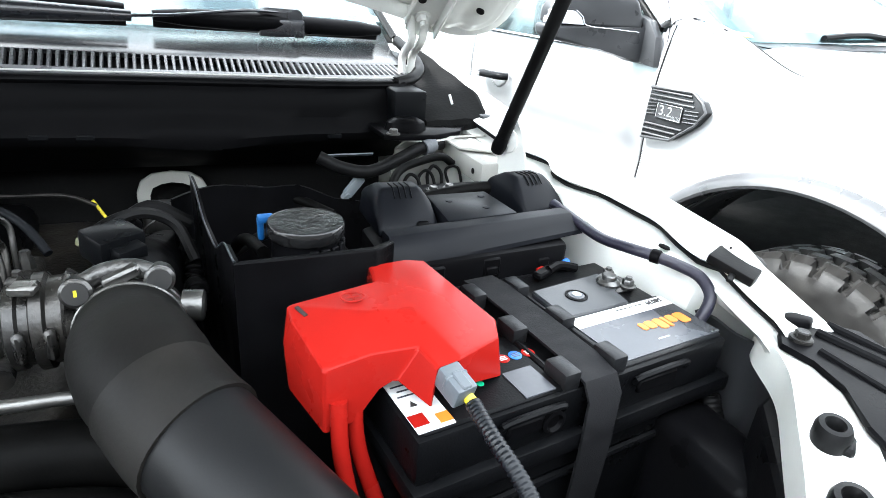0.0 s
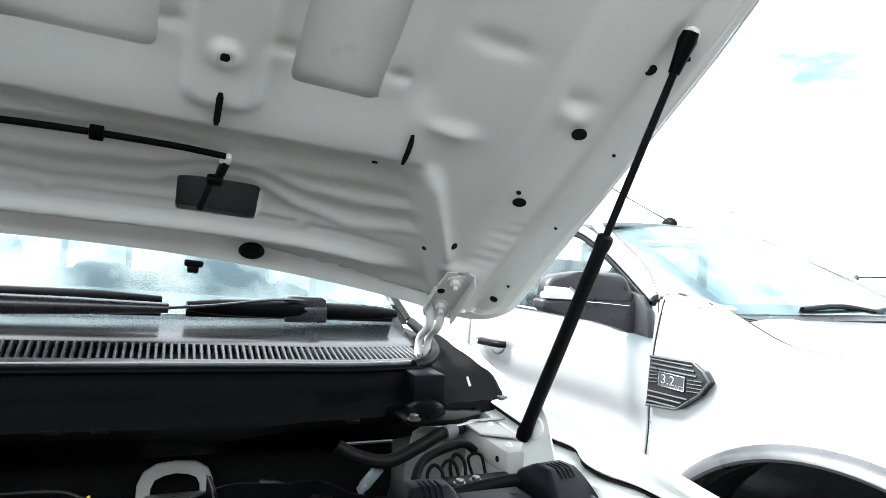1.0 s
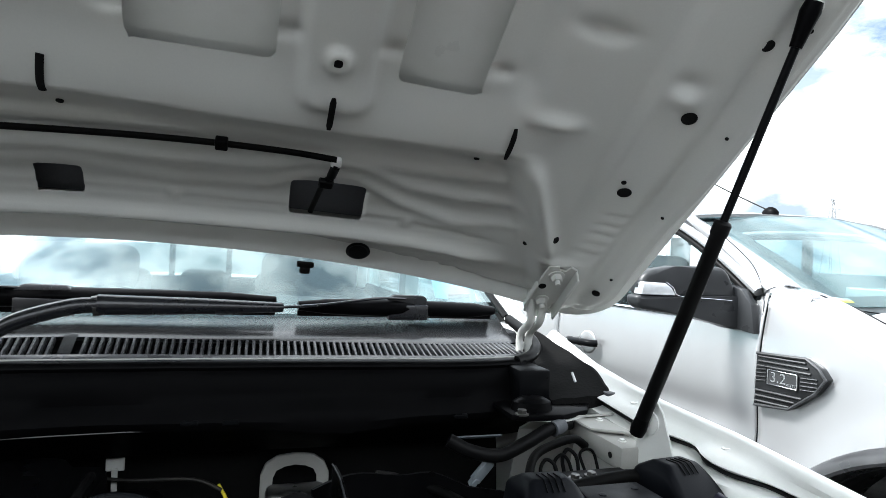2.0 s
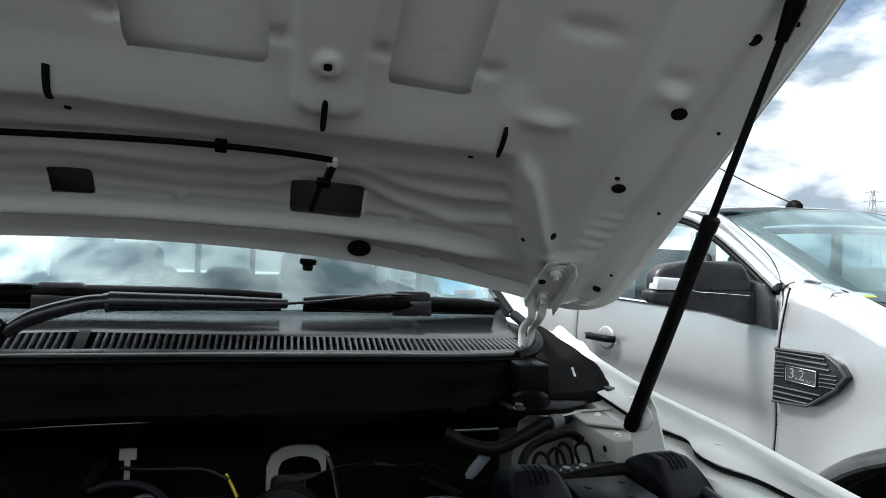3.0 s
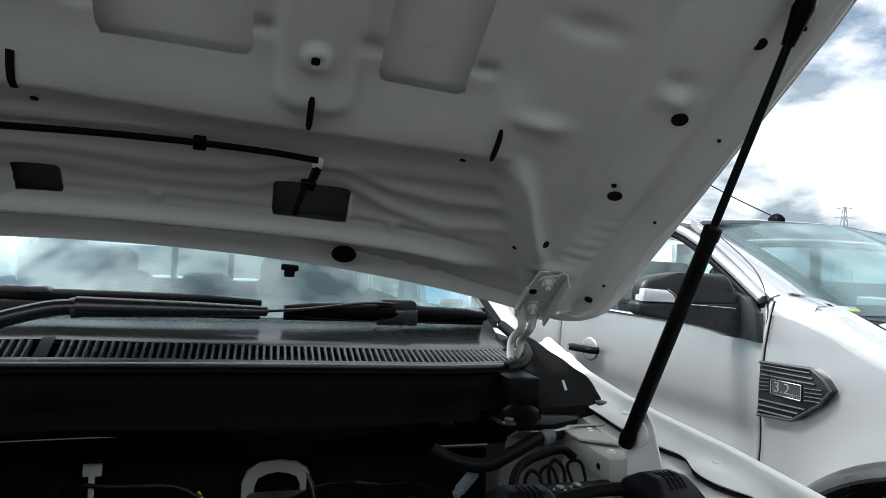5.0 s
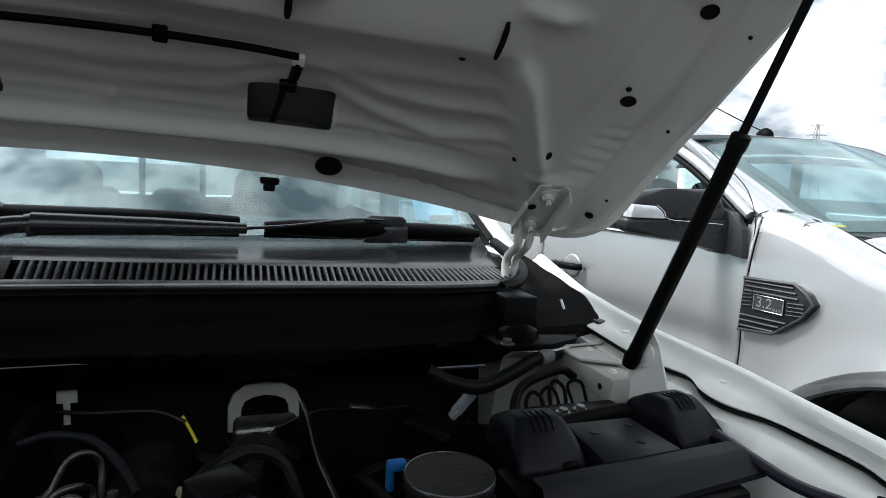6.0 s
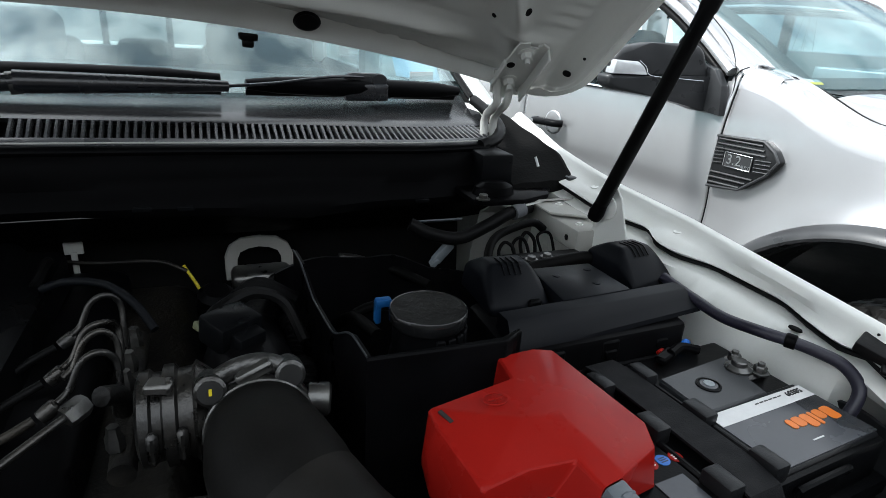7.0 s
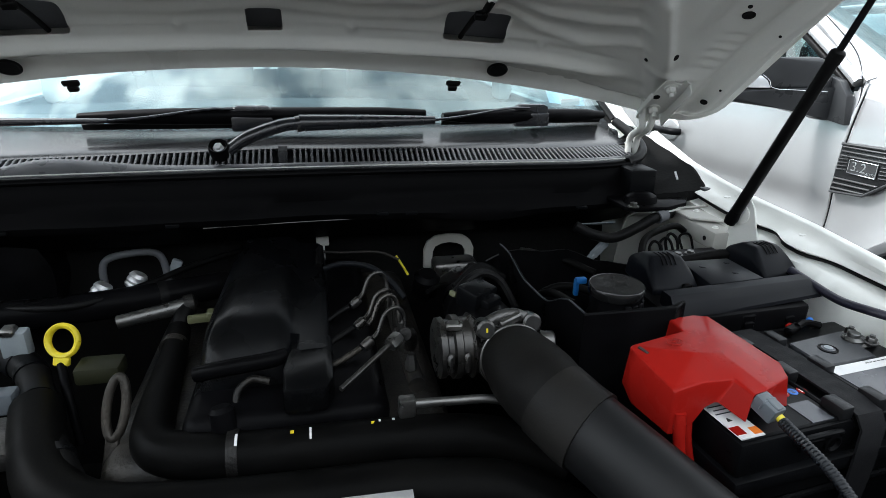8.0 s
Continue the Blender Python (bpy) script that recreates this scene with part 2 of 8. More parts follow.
M_LAMP = mat("clear_lamp_plastic", (0.72, 0.74, 0.76), 0.12, 0.4, 0.08, 40, rvar=0.05)
M_PAPER = mat("blue_white_paper", (0.42, 0.60, 0.74), 0.5, 0, 0.15, 14)
M_WALL = mat("light_block_render", (0.11, 0.105, 0.10), 0.85, 0, 0.25, 1.2, 0.5, 60)
M_SLEEVE = mat("dusty_sleeve_rubber", (0.0105, 0.0101, 0.0096), 0.55, 0, 0.2, 24, 0.10, 260, spec=0.12, dust=DUST, dust_amount=0.03)
M_OLIVE = mat("olive_plastic", (0.017, 0.018, 0.009), 0.5, 0, 0.2, 30, 0.1, 400, spec=0.2)
M_ARM = mat("satin_black_paint", (0.010, 0.011, 0.0145), 0.26, 0, 0.15, 20, 0.0, 600, spec=0.8, rvar=0.04)
M_COWL_TOP = mat("weathered_cowl_plastic", (0.017, 0.0177, 0.0193), 0.20, 0, 0.15, 9, 0.03, 500, spec=0.5, rvar=0.04, dust=(0.3, 0.28, 0.25), dust_amount=0.02)
M_MIRROR = mat("grey_grained_plastic", (0.022, 0.023, 0.025), 0.34, 0, 0.1, 16, 0.04, 700, spec=0.45)
M_HOLE = mat("black_hole_and_plug", (0.006, 0.006, 0.006), 0.8, 0, 0.2, 30, spec=0.1)
M_DULL_GREY = mat("dull_grey", (0.10, 0.105, 0.115), 0.6, 0, 0.12, 12, 0.2, 300)
M_FAR = mat("weathered_galvanised_steel", (0.30, 0.31, 0.32), 0.5, 0.4, 0.2, 3)
M_GLASS = glass("windscreen_glass", (0.78, 0.86, 0.87), 0.055)
M_GLASS_S = glass("coated_windscreen_glass", (0.62, 0.74, 0.76), 0.04, 0.12, 5.2)
M_GLASS_D = glass("tinted_glass", (0.90, 0.96, 0.96), 0.05)


# ---- builders ----
def world_of(ob):
    return world_of(ob.parent) @ ob.matrix_parent_inverse @ ob.matrix_basis if ob.parent else ob.matrix_basis.copy()


def finish(name, bm, material, sharp=38):
    me = bpy.data.meshes.new(name)
    bmesh.ops.recalc_face_normals(bm, faces=bm.faces)
    bm.to_mesh(me)
    bm.free()
    me.materials.append(material)
    me.shade_smooth()
    me.set_sharp_from_angle(angle=radians(sharp))
    return me


def part(name, bm, material, parent, label="", local=False, sharp=38):
    """Links a bmesh as one mesh under a thing or a part. local: the bmesh is in the thing's own coordinates."""
    ob = new(name, finish(name, bm, material, sharp))
    ob.parent = parent
    if not local:
        ob.matrix_parent_inverse = world_of(parent).inverted()
    return tagged(ob, label)


def thing(name, at, label, category, group="", kind="", turn=0):
    ob = new(name)
    ob.empty_display_size = 0.05
    ob.matrix_basis = pose(*at, 0, 0, turn)
    return tagged(ob, label, category, group, kind)


def solo(name, bm, material, label, category, group="", kind="", sharp=38):
    return tagged(new(name, finish(name, bm, material, sharp)), label, category, group, kind)


def B():
    return bmesh.new()


def box(bm, lo, hi, bevel=0.0, seg=2, m=None):
    """A box from corner to corner with rounded edges."""
    lo, hi = Vector(lo), Vector(hi)
    r = bmesh.ops.create_cube(bm, size=1.0, matrix=Matrix.Translation((lo + hi) / 2) @ Matrix.Diagonal((*(hi - lo), 1)))
    vs = r["verts"]
    if bevel:
        es = list({e for v in vs for e in v.link_edges})
        r = bmesh.ops.bevel(bm, geom=es, offset=bevel, segments=seg, profile=0.5, affect="EDGES", clamp_overlap=True)
        vs = list({v for f in r["faces"] for v in f.verts} | {v for v in vs if v.is_valid})
    if m:
        bmesh.ops.transform(bm, matrix=m, verts=vs)
    return bm


def prism(bm, outline, z0, z1, bevel=0.0, seg=2, m=None, inset=0.0):
    """A plate or block with the given outline (x, y), from z0 to z1; inset draws the top in."""
    c = Vector((sum(p[0] for p in outline) / len(outline), sum(p[1] for p in outline) / len(outline)))
    low = [bm.verts.new((x, y, z0)) for x, y in outline]
    top = []
    for x, y in outline:
        d = Vector((x, y)) - c
        k = 1 - inset / max(d.length, 1e-6)
        top.append(bm.verts.new((c.x + d.x * k, c.y + d.y * k, z1)))
    n = len(outline)
    fs = [bm.faces.new(low[::-1]), bm.faces.new(top)]
    for i in range(n):
        fs.append(bm.faces.new((low[i], low[(i + 1) % n], top[(i + 1) % n], top[i])))
    vs = low + top
    if bevel:
        es = list({e for f in fs for e in f.edges})
        r = bmesh.ops.bevel(bm, geom=es, offset=bevel, segments=seg, profile=0.5, affect="EDGES", clamp_overlap=True)
        vs = list({v for f in r["faces"] for v in f.verts} | {v for v in vs if v.is_valid})
    if m:
        bmesh.ops.transform(bm, matrix=m, verts=vs)
    return bm


def smooth_path(pts, steps):
    pts = [Vector(p) for p in pts]
    if steps <= 1 or len(pts) < 3:
        return pts
    out, ext = [], [2 * pts[0] - pts[1]] + pts + [2 * pts[-1] - pts[-2]]
    for i in range(len(pts) - 1):
        a, b, c, d = ext[i : i + 4]
        for k in range(steps):
            t = k / steps
            out.append(0.5 * (2 * b + (c - a) * t + (2 * a - 5 * b + 4 * c - d) * t * t + (3 * b - a - 3 * c + d) * t ** 3))
    return out + [pts[-1]]


def tube(bm, pts, r, seg=12, steps=6, ribs=0.0, pitch=0.006, radii=None, flat=1.0):
    """A round hose or rod along a smoothed path; ribs: the depth of its corrugation."""
    path = smooth_path(pts, steps)
    if radii:
        n = len(pts)
        rr = [radii[min(int(i / steps), n - 2)] * (1 - (i / steps - min(int(i / steps), n - 2))) + radii[min(int(i / steps), n - 2) + 1] * (i / steps - min(int(i / steps), n - 2)) for i in range(len(path))]
    else:
        rr = [r] * len(path)
    if ribs:
        fine, fr, acc, k = [], [], 0.0, 0
        for i in range(len(path) - 1):
            seglen = (path[i + 1] - path[i]).length
            while acc <= seglen:
                t = acc / max(seglen, 1e-9)
                fine.append(path[i].lerp(path[i + 1], t))
                fr.append(rr[i] + (ribs if k % 4 in (0, 1) else -ribs))
                acc, k = acc + pitch / 4, k + 1
            acc -= seglen
        path, rr = fine, fr
    up, rings = None, []
    for i, p in enumerate(path):
        d = (path[min(i + 1, len(path) - 1)] - path[max(i - 1, 0)]).normalized()
        up = (Vector((0, 0, 1)) if abs(d.z) < 0.9 else Vector((1, 0, 0))) if up is None else up
        side = d.cross(up).normalized()
        up = side.cross(d).normalized()
        rings.append([bm.verts.new(p + rr[i] * (math.cos(a) * side + flat * math.sin(a) * up)) for a in (2 * math.pi * k / seg for k in range(seg))])
    for a, b in zip(rings, rings[1:]):
        for k in range(seg):
            bm.faces.new((a[k], a[(k + 1) % seg], b[(k + 1) % seg], b[k]))
    bm.faces.new(rings[0][::-1])
    bm.faces.new(rings[-1])
    return bm


def lathe(bm, profile, seg=24, m=None):
    """Turns (radius, height) pairs round z."""
    rings, vs = [], []
    for r, z in profile:
        ring = [bm.verts.new((max(r, 1e-5) * math.cos(2 * math.pi * k / seg), max(r, 1e-5) * math.sin(2 * math.pi * k / seg), z)) for k in range(seg)]
        rings.append(ring)
        vs += ring
    for a, b in zip(rings, rings[1:]):
        for k in range(seg):
            bm.faces.new((a[k], a[(k + 1) % seg], b[(k + 1) % seg], b[k]))
    bm.faces.new(rings[0][::-1])
    bm.faces.new(rings[-1])
    if m:
        bmesh.ops.transform(bm, matrix=m, verts=vs)
    return bm


def sheet(bm, rows, thick=0.0):
    """A curved sheet through rows of points; thick: its depth along the face normals."""
    grid = [[bm.verts.new(p) for p in row] for row in rows]
    for a, b in zip(grid, grid[1:]):
        for k in range(len(a) - 1):
            bm.faces.new((a[k], a[k + 1], b[k + 1], b[k]))
    if thick:
        bm.normal_update()
        bmesh.ops.solidify(bm, geom=bm.faces[:], thickness=thick)
    return bm


def along(a, b, roll_axis=(0, 0, 1)):
    """A pose at a whose z axis points to b."""
    z = (Vector(b) - Vector(a)).normalized()
    x = Vector(roll_axis).cross(z)
    x = x.normalized() if x.length > 1e-4 else Vector((1, 0, 0))
    y = z.cross(x)
    return Matrix(((x.x, y.x, z.x, a[0]), (x.y, y.y, z.y, a[1]), (x.z, y.z, z.z, a[2]), (0, 0, 0, 1)))


def bolt(bm, at, axis, r=0.006, h=0.006):
    """A hexagon head on its washer."""
    m = along(at, Vector(at) + Vector(axis))
    lathe(bm, [(r * 1.45, 0), (r * 1.45, h * 0.25), (r * 1.3, h * 0.3)], 16, m)
    lathe(bm, [(r, h * 0.3), (r, h), (r * 0.85, h * 1.15)], 6, m)
    return bm


def text_mesh(body, size, m, depth=0.0004):
    cu = bpy.data.curves.new("lettering", "FONT")
    cu.body, cu.size, cu.extrude, cu.align_x, cu.align_y = body, size, depth, "CENTER", "CENTER"
    ob = bpy.data.objects.new("lettering", cu)
    me = bpy.data.meshes.new_from_object(ob)
    me.transform(m)
    bpy.data.objects.remove(ob)
    return me


def lettering(name, body, size, m, material, parent, label="", local=False):
    me = text_mesh(body, size, m)
    me.materials.append(material)
    ob = new(name, me)
    ob.parent = parent
    if not local:
        ob.matrix_parent_inverse = world_of(parent).inverted()
    return tagged(ob, label)


def spread(a, b, n):
    return [a + (b - a) * i / (n - 1) for i in range(n)]


# ---- ground ----
g = B()
sheet(g, [[(x, y, 0) for x in (-600, -60, -12, 0, 12, 60, 600)] for y in (-600, -60, -12, 0, 12, 60, 600)])
solo("ground", g, M_ASPHALT, "worn grey asphalt of an open car yard", "ground", kind="structure")

# unseen wall, added only to cut the front light under the bonnet
wl_bm = B()
box(wl_bm, (-9.0, -3.5, 0.0), (9.0, -3.2, 2.7), 0.02)
solo("light_block_wall", wl_bm, M_WALL, "unseen dark wall added to hold front light off the engine bay", "wall", kind="structure")

# ---- white utility truck: body round the engine bay ----
truck = thing("white_utility_truck", (0, 1.5, 0), "white utility truck with its bonnet propped open", "truck")


def rail_in(y):
    return 0.79 - (0.30 - y) * 0.45 if y < 0.30 else 0.755 + max(0.60 - y, 0) * 0.117


def rail_z(y):
    return float(np.interp(y, (0.2, 0.36, 0.62, 0.767, 0.856, 0.959, 1.055, 1.15), (1.046, 1.118, 1.141, 1.147, 1.154, 1.166, 1.187, 1.209)))


def seam_in(y):
    """The wavy lower edge of the rail plate."""
    return float(np.interp(y, (0.22, 0.27, 0.315, 0.36, 0.385, 0.42, 0.46, 0.55, 0.585, 0.62, 0.645, 0.665, 0.70, 0.75, 1.0),
                           (0.776, 0.789, 0.791, 0.799, 0.794, 0.800, 0.812, 0.797, 0.771, 0.769, 0.786, 0.793, 0.781, 0.772, 0.776)))


def smoothstep(a, b, x):
    t = np.clip((x - a) / (b - a), 0, 1)
    return t * t * (3 - 2 * t)


def fender(side):
    bm, rows = B(), []
    for y in spread(0.235, 1.12, 75):
        xi, z = max(rail_in(y), 0.50), rail_z(y)
        xo = 0.826 + max(0.33 - y, 0) * 0.25 + max(y - 0.75, 0) * 0.03
        sx = (seam_in(y - 0.012) + seam_in(y) + seam_in(y + 0.012)) / 3
        swell = 0.008 * math.exp(-((y - 0.47) / 0.03) ** 2)
        # towards the lamp the seam lies higher and the inner wall ends below it
        d = float(np.interp(y, (0.24, 0.28, 0.34, 0.38), (0.020, 0.022, 0.008, 0.0)))
        fold = 1 - float(smoothstep(0.340, 0.368, y))
        prof = [(xi - 0.012 + 0.09 * fold, 0.62), (xi - 0.006 + 0.09 * fold, z - 0.16), (xi - 0.004 - swell + 0.08 * fold, z - 0.085 + 0.03 * fold), (xi - 0.001 - swell + 0.03 * fold, z - 0.062 + 0.025 * fold), (xi + 0.004, z - 0.048 + d), (sx - 0.012, z - 0.036 + d), (sx + 0.004, z - 0.033 + d), (sx + 0.010, z - 0.031 + d),
                (sx + 0.010, z - 0.0235 + d), (sx + 0.002, z - 0.0225 + d), (sx, z - 0.0205 + d), (sx + 0.003, z - 0.0185 + d), ((sx + xo) / 2 - 0.004, z - 0.0125 + d * 0.5), (xo - 0.016, z - 0.005), (xo - 0.012, z + 0.001), (xo - 0.006, z + 0.0045), (xo + 0.001, z + 0.004), (xo + 0.006, z - 0.002), (xo + 0.028, z - 0.022),
                (xo + 0.06, z - 0.06), (0.925, z - 0.14), (0.935, z - 0.24), (0.93, 0.78)]
        rows.append([(side * x, y, zz) for x, zz in prof])
    return sheet(bm, rows, 0.0015)


def wheel(parent, x, y, side, local=False, size=1.0):
    """A truck tyre with tread blocks on an alloy rim; side: the way that its face points along x."""
    m = Matrix.Translation((x, y, 0.384 * size)) @ Matrix.Rotation(radians(90 * side), 4, "Y") @ Matrix.Scale(size, 4)
    # one skin: tread blocks stand proud of the grooves round them
    lanes = [(-0.115, 0.354, 1), (-0.112, 0.366, 1), (-0.086, 0.378, 1), (-0.082, 0.380, 1), (-0.070, 0.380, 1), (-0.067, 0.381, 0), (-0.061, 0.381, 0), (-0.058, 0.382, 2), (-0.030, 0.383, 2), (-0.027, 0.383, 0), (-0.020, 0.383, 0), (-0.017, 0.383, 3)]
    lanes = [(-0.11, 0.22, 9), (-0.126, 0.27, 9), (-0.128, 0.31, 9), (-0.124, 0.338, 9)] + lanes + [(-x, r, g if g != 2 else 4) for x, r, g in lanes[::-1]] + [(0.124, 0.338, 9), (0.128, 0.31, 9), (0.126, 0.27, 9), (0.11, 0.22, 9)]
    bm, rings, n = B(), [], 26 * 12
    for x, r, g in lanes:
        ring = []
        for k in range(n):
            step = (k + (6 if g in (1, 3) else 0) + int(abs(x) * 60)) % 12
            low = 0.026 if g == 0 or (g in (1, 2, 3, 4) and step < 3) else 0.0
            a = 2 * math.pi * k / n
            ring.append(bm.verts.new(m @ Vector(((r - low) * math.cos(a), (r - low) * math.sin(a), x))))
        rings.append(ring)
    for a, b in zip(rings, rings[1:]):
        for k in range(n):
            bm.faces.new((a[k], a[(k + 1) % n], b[(k + 1) % n], b[k]))
    w = part("wheel", lathe(B(), [(0.05, 0.06), (0.06, 0.075), (0.19, 0.08), (0.222, 0.105), (0.232, 0.112), (0.232, 0.09), (0.2, 0.03), (0.2, -0.11)], 40, m), M_ALU, parent, "grey alloy rim", local)
    t = part("tyre", bm, M_TYRE, w, "dusty black all-terrain tyre", local, sharp=24)
    return w, t


for s in (1, -1):
    bm = B()
    rows = []
    for y in spread(0.225, 0.385, 17):
        x = max(rail_in(y), 0.755) + 0.014 + 0.004 * math.sin(y * 95)
        rows.append([(s * (x - 0.004), y, 1.050), (s * x, y, 1.040), (s * (x + 0.003), y, 1.000), (s * (x - 0.006), y, 0.960), (s * (x - 0.010), y, 0.74)])
    sheet(bm, rows, 0.003)
    part("wheel_arch_liner", bm, M_MIRROR, truck, "dark grey plastic wheel arch liner below the rail")
part("fender", fender(1), M_PAINT, truck, "white painted fender with a folded rail")
part("fender", fender(-1), M_PAINT, truck)
for s in (1, -1):
    # black tube in the gap under the plate edge deepens its shadow line
    bm = B()
    tube(bm, [(s * (seam_in(y) + 0.006), y, rail_z(y) - 0.027 + float(np.interp(y, (0.24, 0.28, 0.34, 0.38), (0.020, 0.022, 0.008, 0.0)))) for y in spread(0.262, 0.98, 60)], 0.0027, 8, 1)
    part("dark_gap_strip", bm, M_RUBBER, truck, "black wavy line standing for the dark gap under the fender rail")
    bm = B()
    lathe(bm, [(0.006, 0), (0.0055, 0.002), (0.002, 0.003)], 16, Matrix.Translation((s * 0.793, 0.425, rail_z(0.425) - 0.032)) @ Matrix.Diagonal((0.7, 1.3, 1, 1)))
    part("drain_plug", bm, M_HOLE, truck, "small black plug under the rail edge")
for y in (0.615, 0.80):
    bm = B()
    lathe(bm, [(0.007, 0), (0.0062, 0.001), (0.004, 0.0014), (0.001, 0.0008)], 18, Matrix.Translation((rail_in(y) + 0.048, y, rail_z(y) - 0.010)) @ Matrix.Rotation(radians(-14), 4, "Y"))
    part("rail_embossing", bm, M_PAINT, truck)
for yy in (0.905, 4.1):
    for s in (1, -1):
        wheel(truck, s * 0.79, yy - 0.42 if yy < 1 else yy, s)

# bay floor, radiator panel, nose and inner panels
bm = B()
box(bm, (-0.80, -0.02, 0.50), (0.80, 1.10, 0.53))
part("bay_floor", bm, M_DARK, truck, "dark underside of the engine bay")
bm = B()
box(bm, (-0.62, 0.05, 0.55), (0.62, 0.10, 0.93), 0.01)
part("radiator", bm, M_IRON, truck, "dark radiator behind the grille")
bm = B()
prism(bm, [(-0.64, -0.02), (0.64, -0.02), (0.60, 0.16), (-0.60, 0.16)], 0.93, 0.95, 0.006)
part("radiator_support", bm, M_PLASTIC, truck, "black plastic panel over the radiator")
bm = B()
box(bm, (-0.90, -0.22, 0.42), (0.90, -0.03, 0.92), 0.06, 4)
part("front_bumper", bm, M_PAINT, truck, "white front bumper below the open bonnet")

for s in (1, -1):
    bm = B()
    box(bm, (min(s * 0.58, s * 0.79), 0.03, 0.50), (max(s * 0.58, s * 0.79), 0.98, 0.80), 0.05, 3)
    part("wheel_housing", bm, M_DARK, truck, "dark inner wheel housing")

# firewall: painted metal, with a near-black sheet before it standing for its shade
bm = B()
box(bm, (-0.78, 1.06, 0.45), (0.78, 1.075, 1.19))
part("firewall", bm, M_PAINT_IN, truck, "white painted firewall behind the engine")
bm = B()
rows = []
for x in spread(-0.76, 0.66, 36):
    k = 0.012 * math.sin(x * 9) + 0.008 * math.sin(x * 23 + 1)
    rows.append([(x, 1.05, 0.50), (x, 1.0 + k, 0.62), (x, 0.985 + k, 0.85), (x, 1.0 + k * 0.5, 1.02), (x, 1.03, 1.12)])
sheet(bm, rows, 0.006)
part("firewall_shade_sheet", bm, M_DARK, truck, "near-black sheet standing for the shade on the firewall")


# ---- cowl: seal, apron, grille, wipers ----
def cowl_y(x):
    return 0.893 + 0.02 * x * x + 0.55 * max(abs(x) - 0.52, 0) ** 1.6


def cowl_z(x):
    return 1.190 - 0.018 * x * x


xs = spread(-0.70, 0.70, 57)
bm = B()
rows = []
for x in xs:
    y, z = cowl_y(x), cowl_z(x)
    d = 0.004 * math.sin(x * 11 + 1) + 0.002 * math.sin(x * 29)
    belly = 0.010 * math.exp(-((x - 0.36) / 0.09) ** 2)
    rows.append([(x, y + 0.05, z - 0.135), (x, y + 0.01, z - 0.105 - belly), (x, y - 0.024 + d, z - 0.084 - belly), (x, y - 0.033 + d, z - 0.078 - belly), (x, y - 0.036 + d, z - 0.070 - belly * 0.6), (x, y - 0.030 + d, z - 0.060), (x, y - 0.019 + d * 0.6, z - 0.050), (x, y - 0.016, z - 0.036), (x, y - 0.013, z - 0.020), (x, y - 0.004, z - 0.009), (x, y + 0.006, z - 0.003), (x, y + 0.030, z - 0.001)])
sheet(bm, rows, 0.003)
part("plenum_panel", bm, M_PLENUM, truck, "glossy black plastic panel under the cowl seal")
for x, dz in ((-0.42, -0.074), (-0.17, -0.076), (0.17, -0.070), (0.22, -0.071), (0.373, -0.088), (0.544, -0.073)):
    bm = B()
    box(bm, (x - 0.011, cowl_y(x) - 0.041, cowl_z(x) + dz - 0.0035), (x + 0.011, cowl_y(x) - 0.030, cowl_z(x) + dz + 0.0035), 0.0015, 1)
    part("panel_tab", bm, M_PLASTIC_G, truck, "small grey clip tab on the plenum panel")
bm = B()
tube(bm, [(x, cowl_y(x) - 0.011, cowl_z(x) - 0.021) for x in xs[1:-1:2]], 0.005, 8, 2, flat=0.7)
part("seal_bead", bm, M_PLASTIC, truck, "lower bead of the bonnet seal")
bm = B()
tube(bm, [(x, cowl_y(x) - 0.001, cowl_z(x) - 0.004) for x in xs[1:-1:2]], 0.009, 10, 2, flat=0.8)
part("cowl_seal", bm, M_PLASTIC, truck, "black rubber bonnet seal along the cowl")
for s in (1, -1):
    bm = B()
    tube(bm, [(s * 0.66, cowl_y(0.66), cowl_z(0.66) - 0.002), (s * 0.70, cowl_y(0.70) + 0.012, cowl_z(0.7) + 0.004), (s * 0.728, cowl_y(0.70) + 0.055, cowl_z(0.7) + 0.016), (s * 0.735, cowl_y(0.70) + 0.13, cowl_z(0.7) + 0.034), (s * 0.735, cowl_y(0.70) + 0.19, cowl_z(0.7) + 0.046)], 0.010, 10, 5)
    part("seal_end", bm, M_RUBBER, truck)
# highlight along the flange edge, drawn as a thin tube of pale paint
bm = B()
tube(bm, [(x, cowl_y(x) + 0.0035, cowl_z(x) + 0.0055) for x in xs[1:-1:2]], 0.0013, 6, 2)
part("cowl_highlight", bm, M_PAINT_IN, truck, "thin pale line standing for the sunlit edge of the cowl panel")
bm = B()
tube(bm, [(x, 0.862, 1.1055 + 0.004 * math.sin((x + 0.11) * 6.5)) for x in spread(-0.125, 0.13, 12)], 0.0011, 6, 2)
part("metal_lip", bm, M_DULL, truck, "thin bright metal edge under the plenum panel")


# front flange of the cowl, wider towards the driver's side
bm = B()
rows = []
for x in spread(-0.70, 0.69, 57):
    k = 0.12 + 0.95 * math.exp(-((x + 0.36) / (0.12 if x > -0.36 else 0.07)) ** 2) if x < 0.05 else 0.12 * min(max((0.30 - x) / 0.25, 0), 1)
    y, z = cowl_y(x), cowl_z(x)
    rows.append([(x, y + 0.004, z + 0.001), (x, y + 0.009, z + 0.004 + 0.005 * k), (x, y + 0.017 + 0.020 * k, z + 0.006 + 0.015 * k), (x, y + 0.019 + 0.026 * k, z + 0.002 + 0.010 * k)])
sheet(bm, rows, 0.0015)
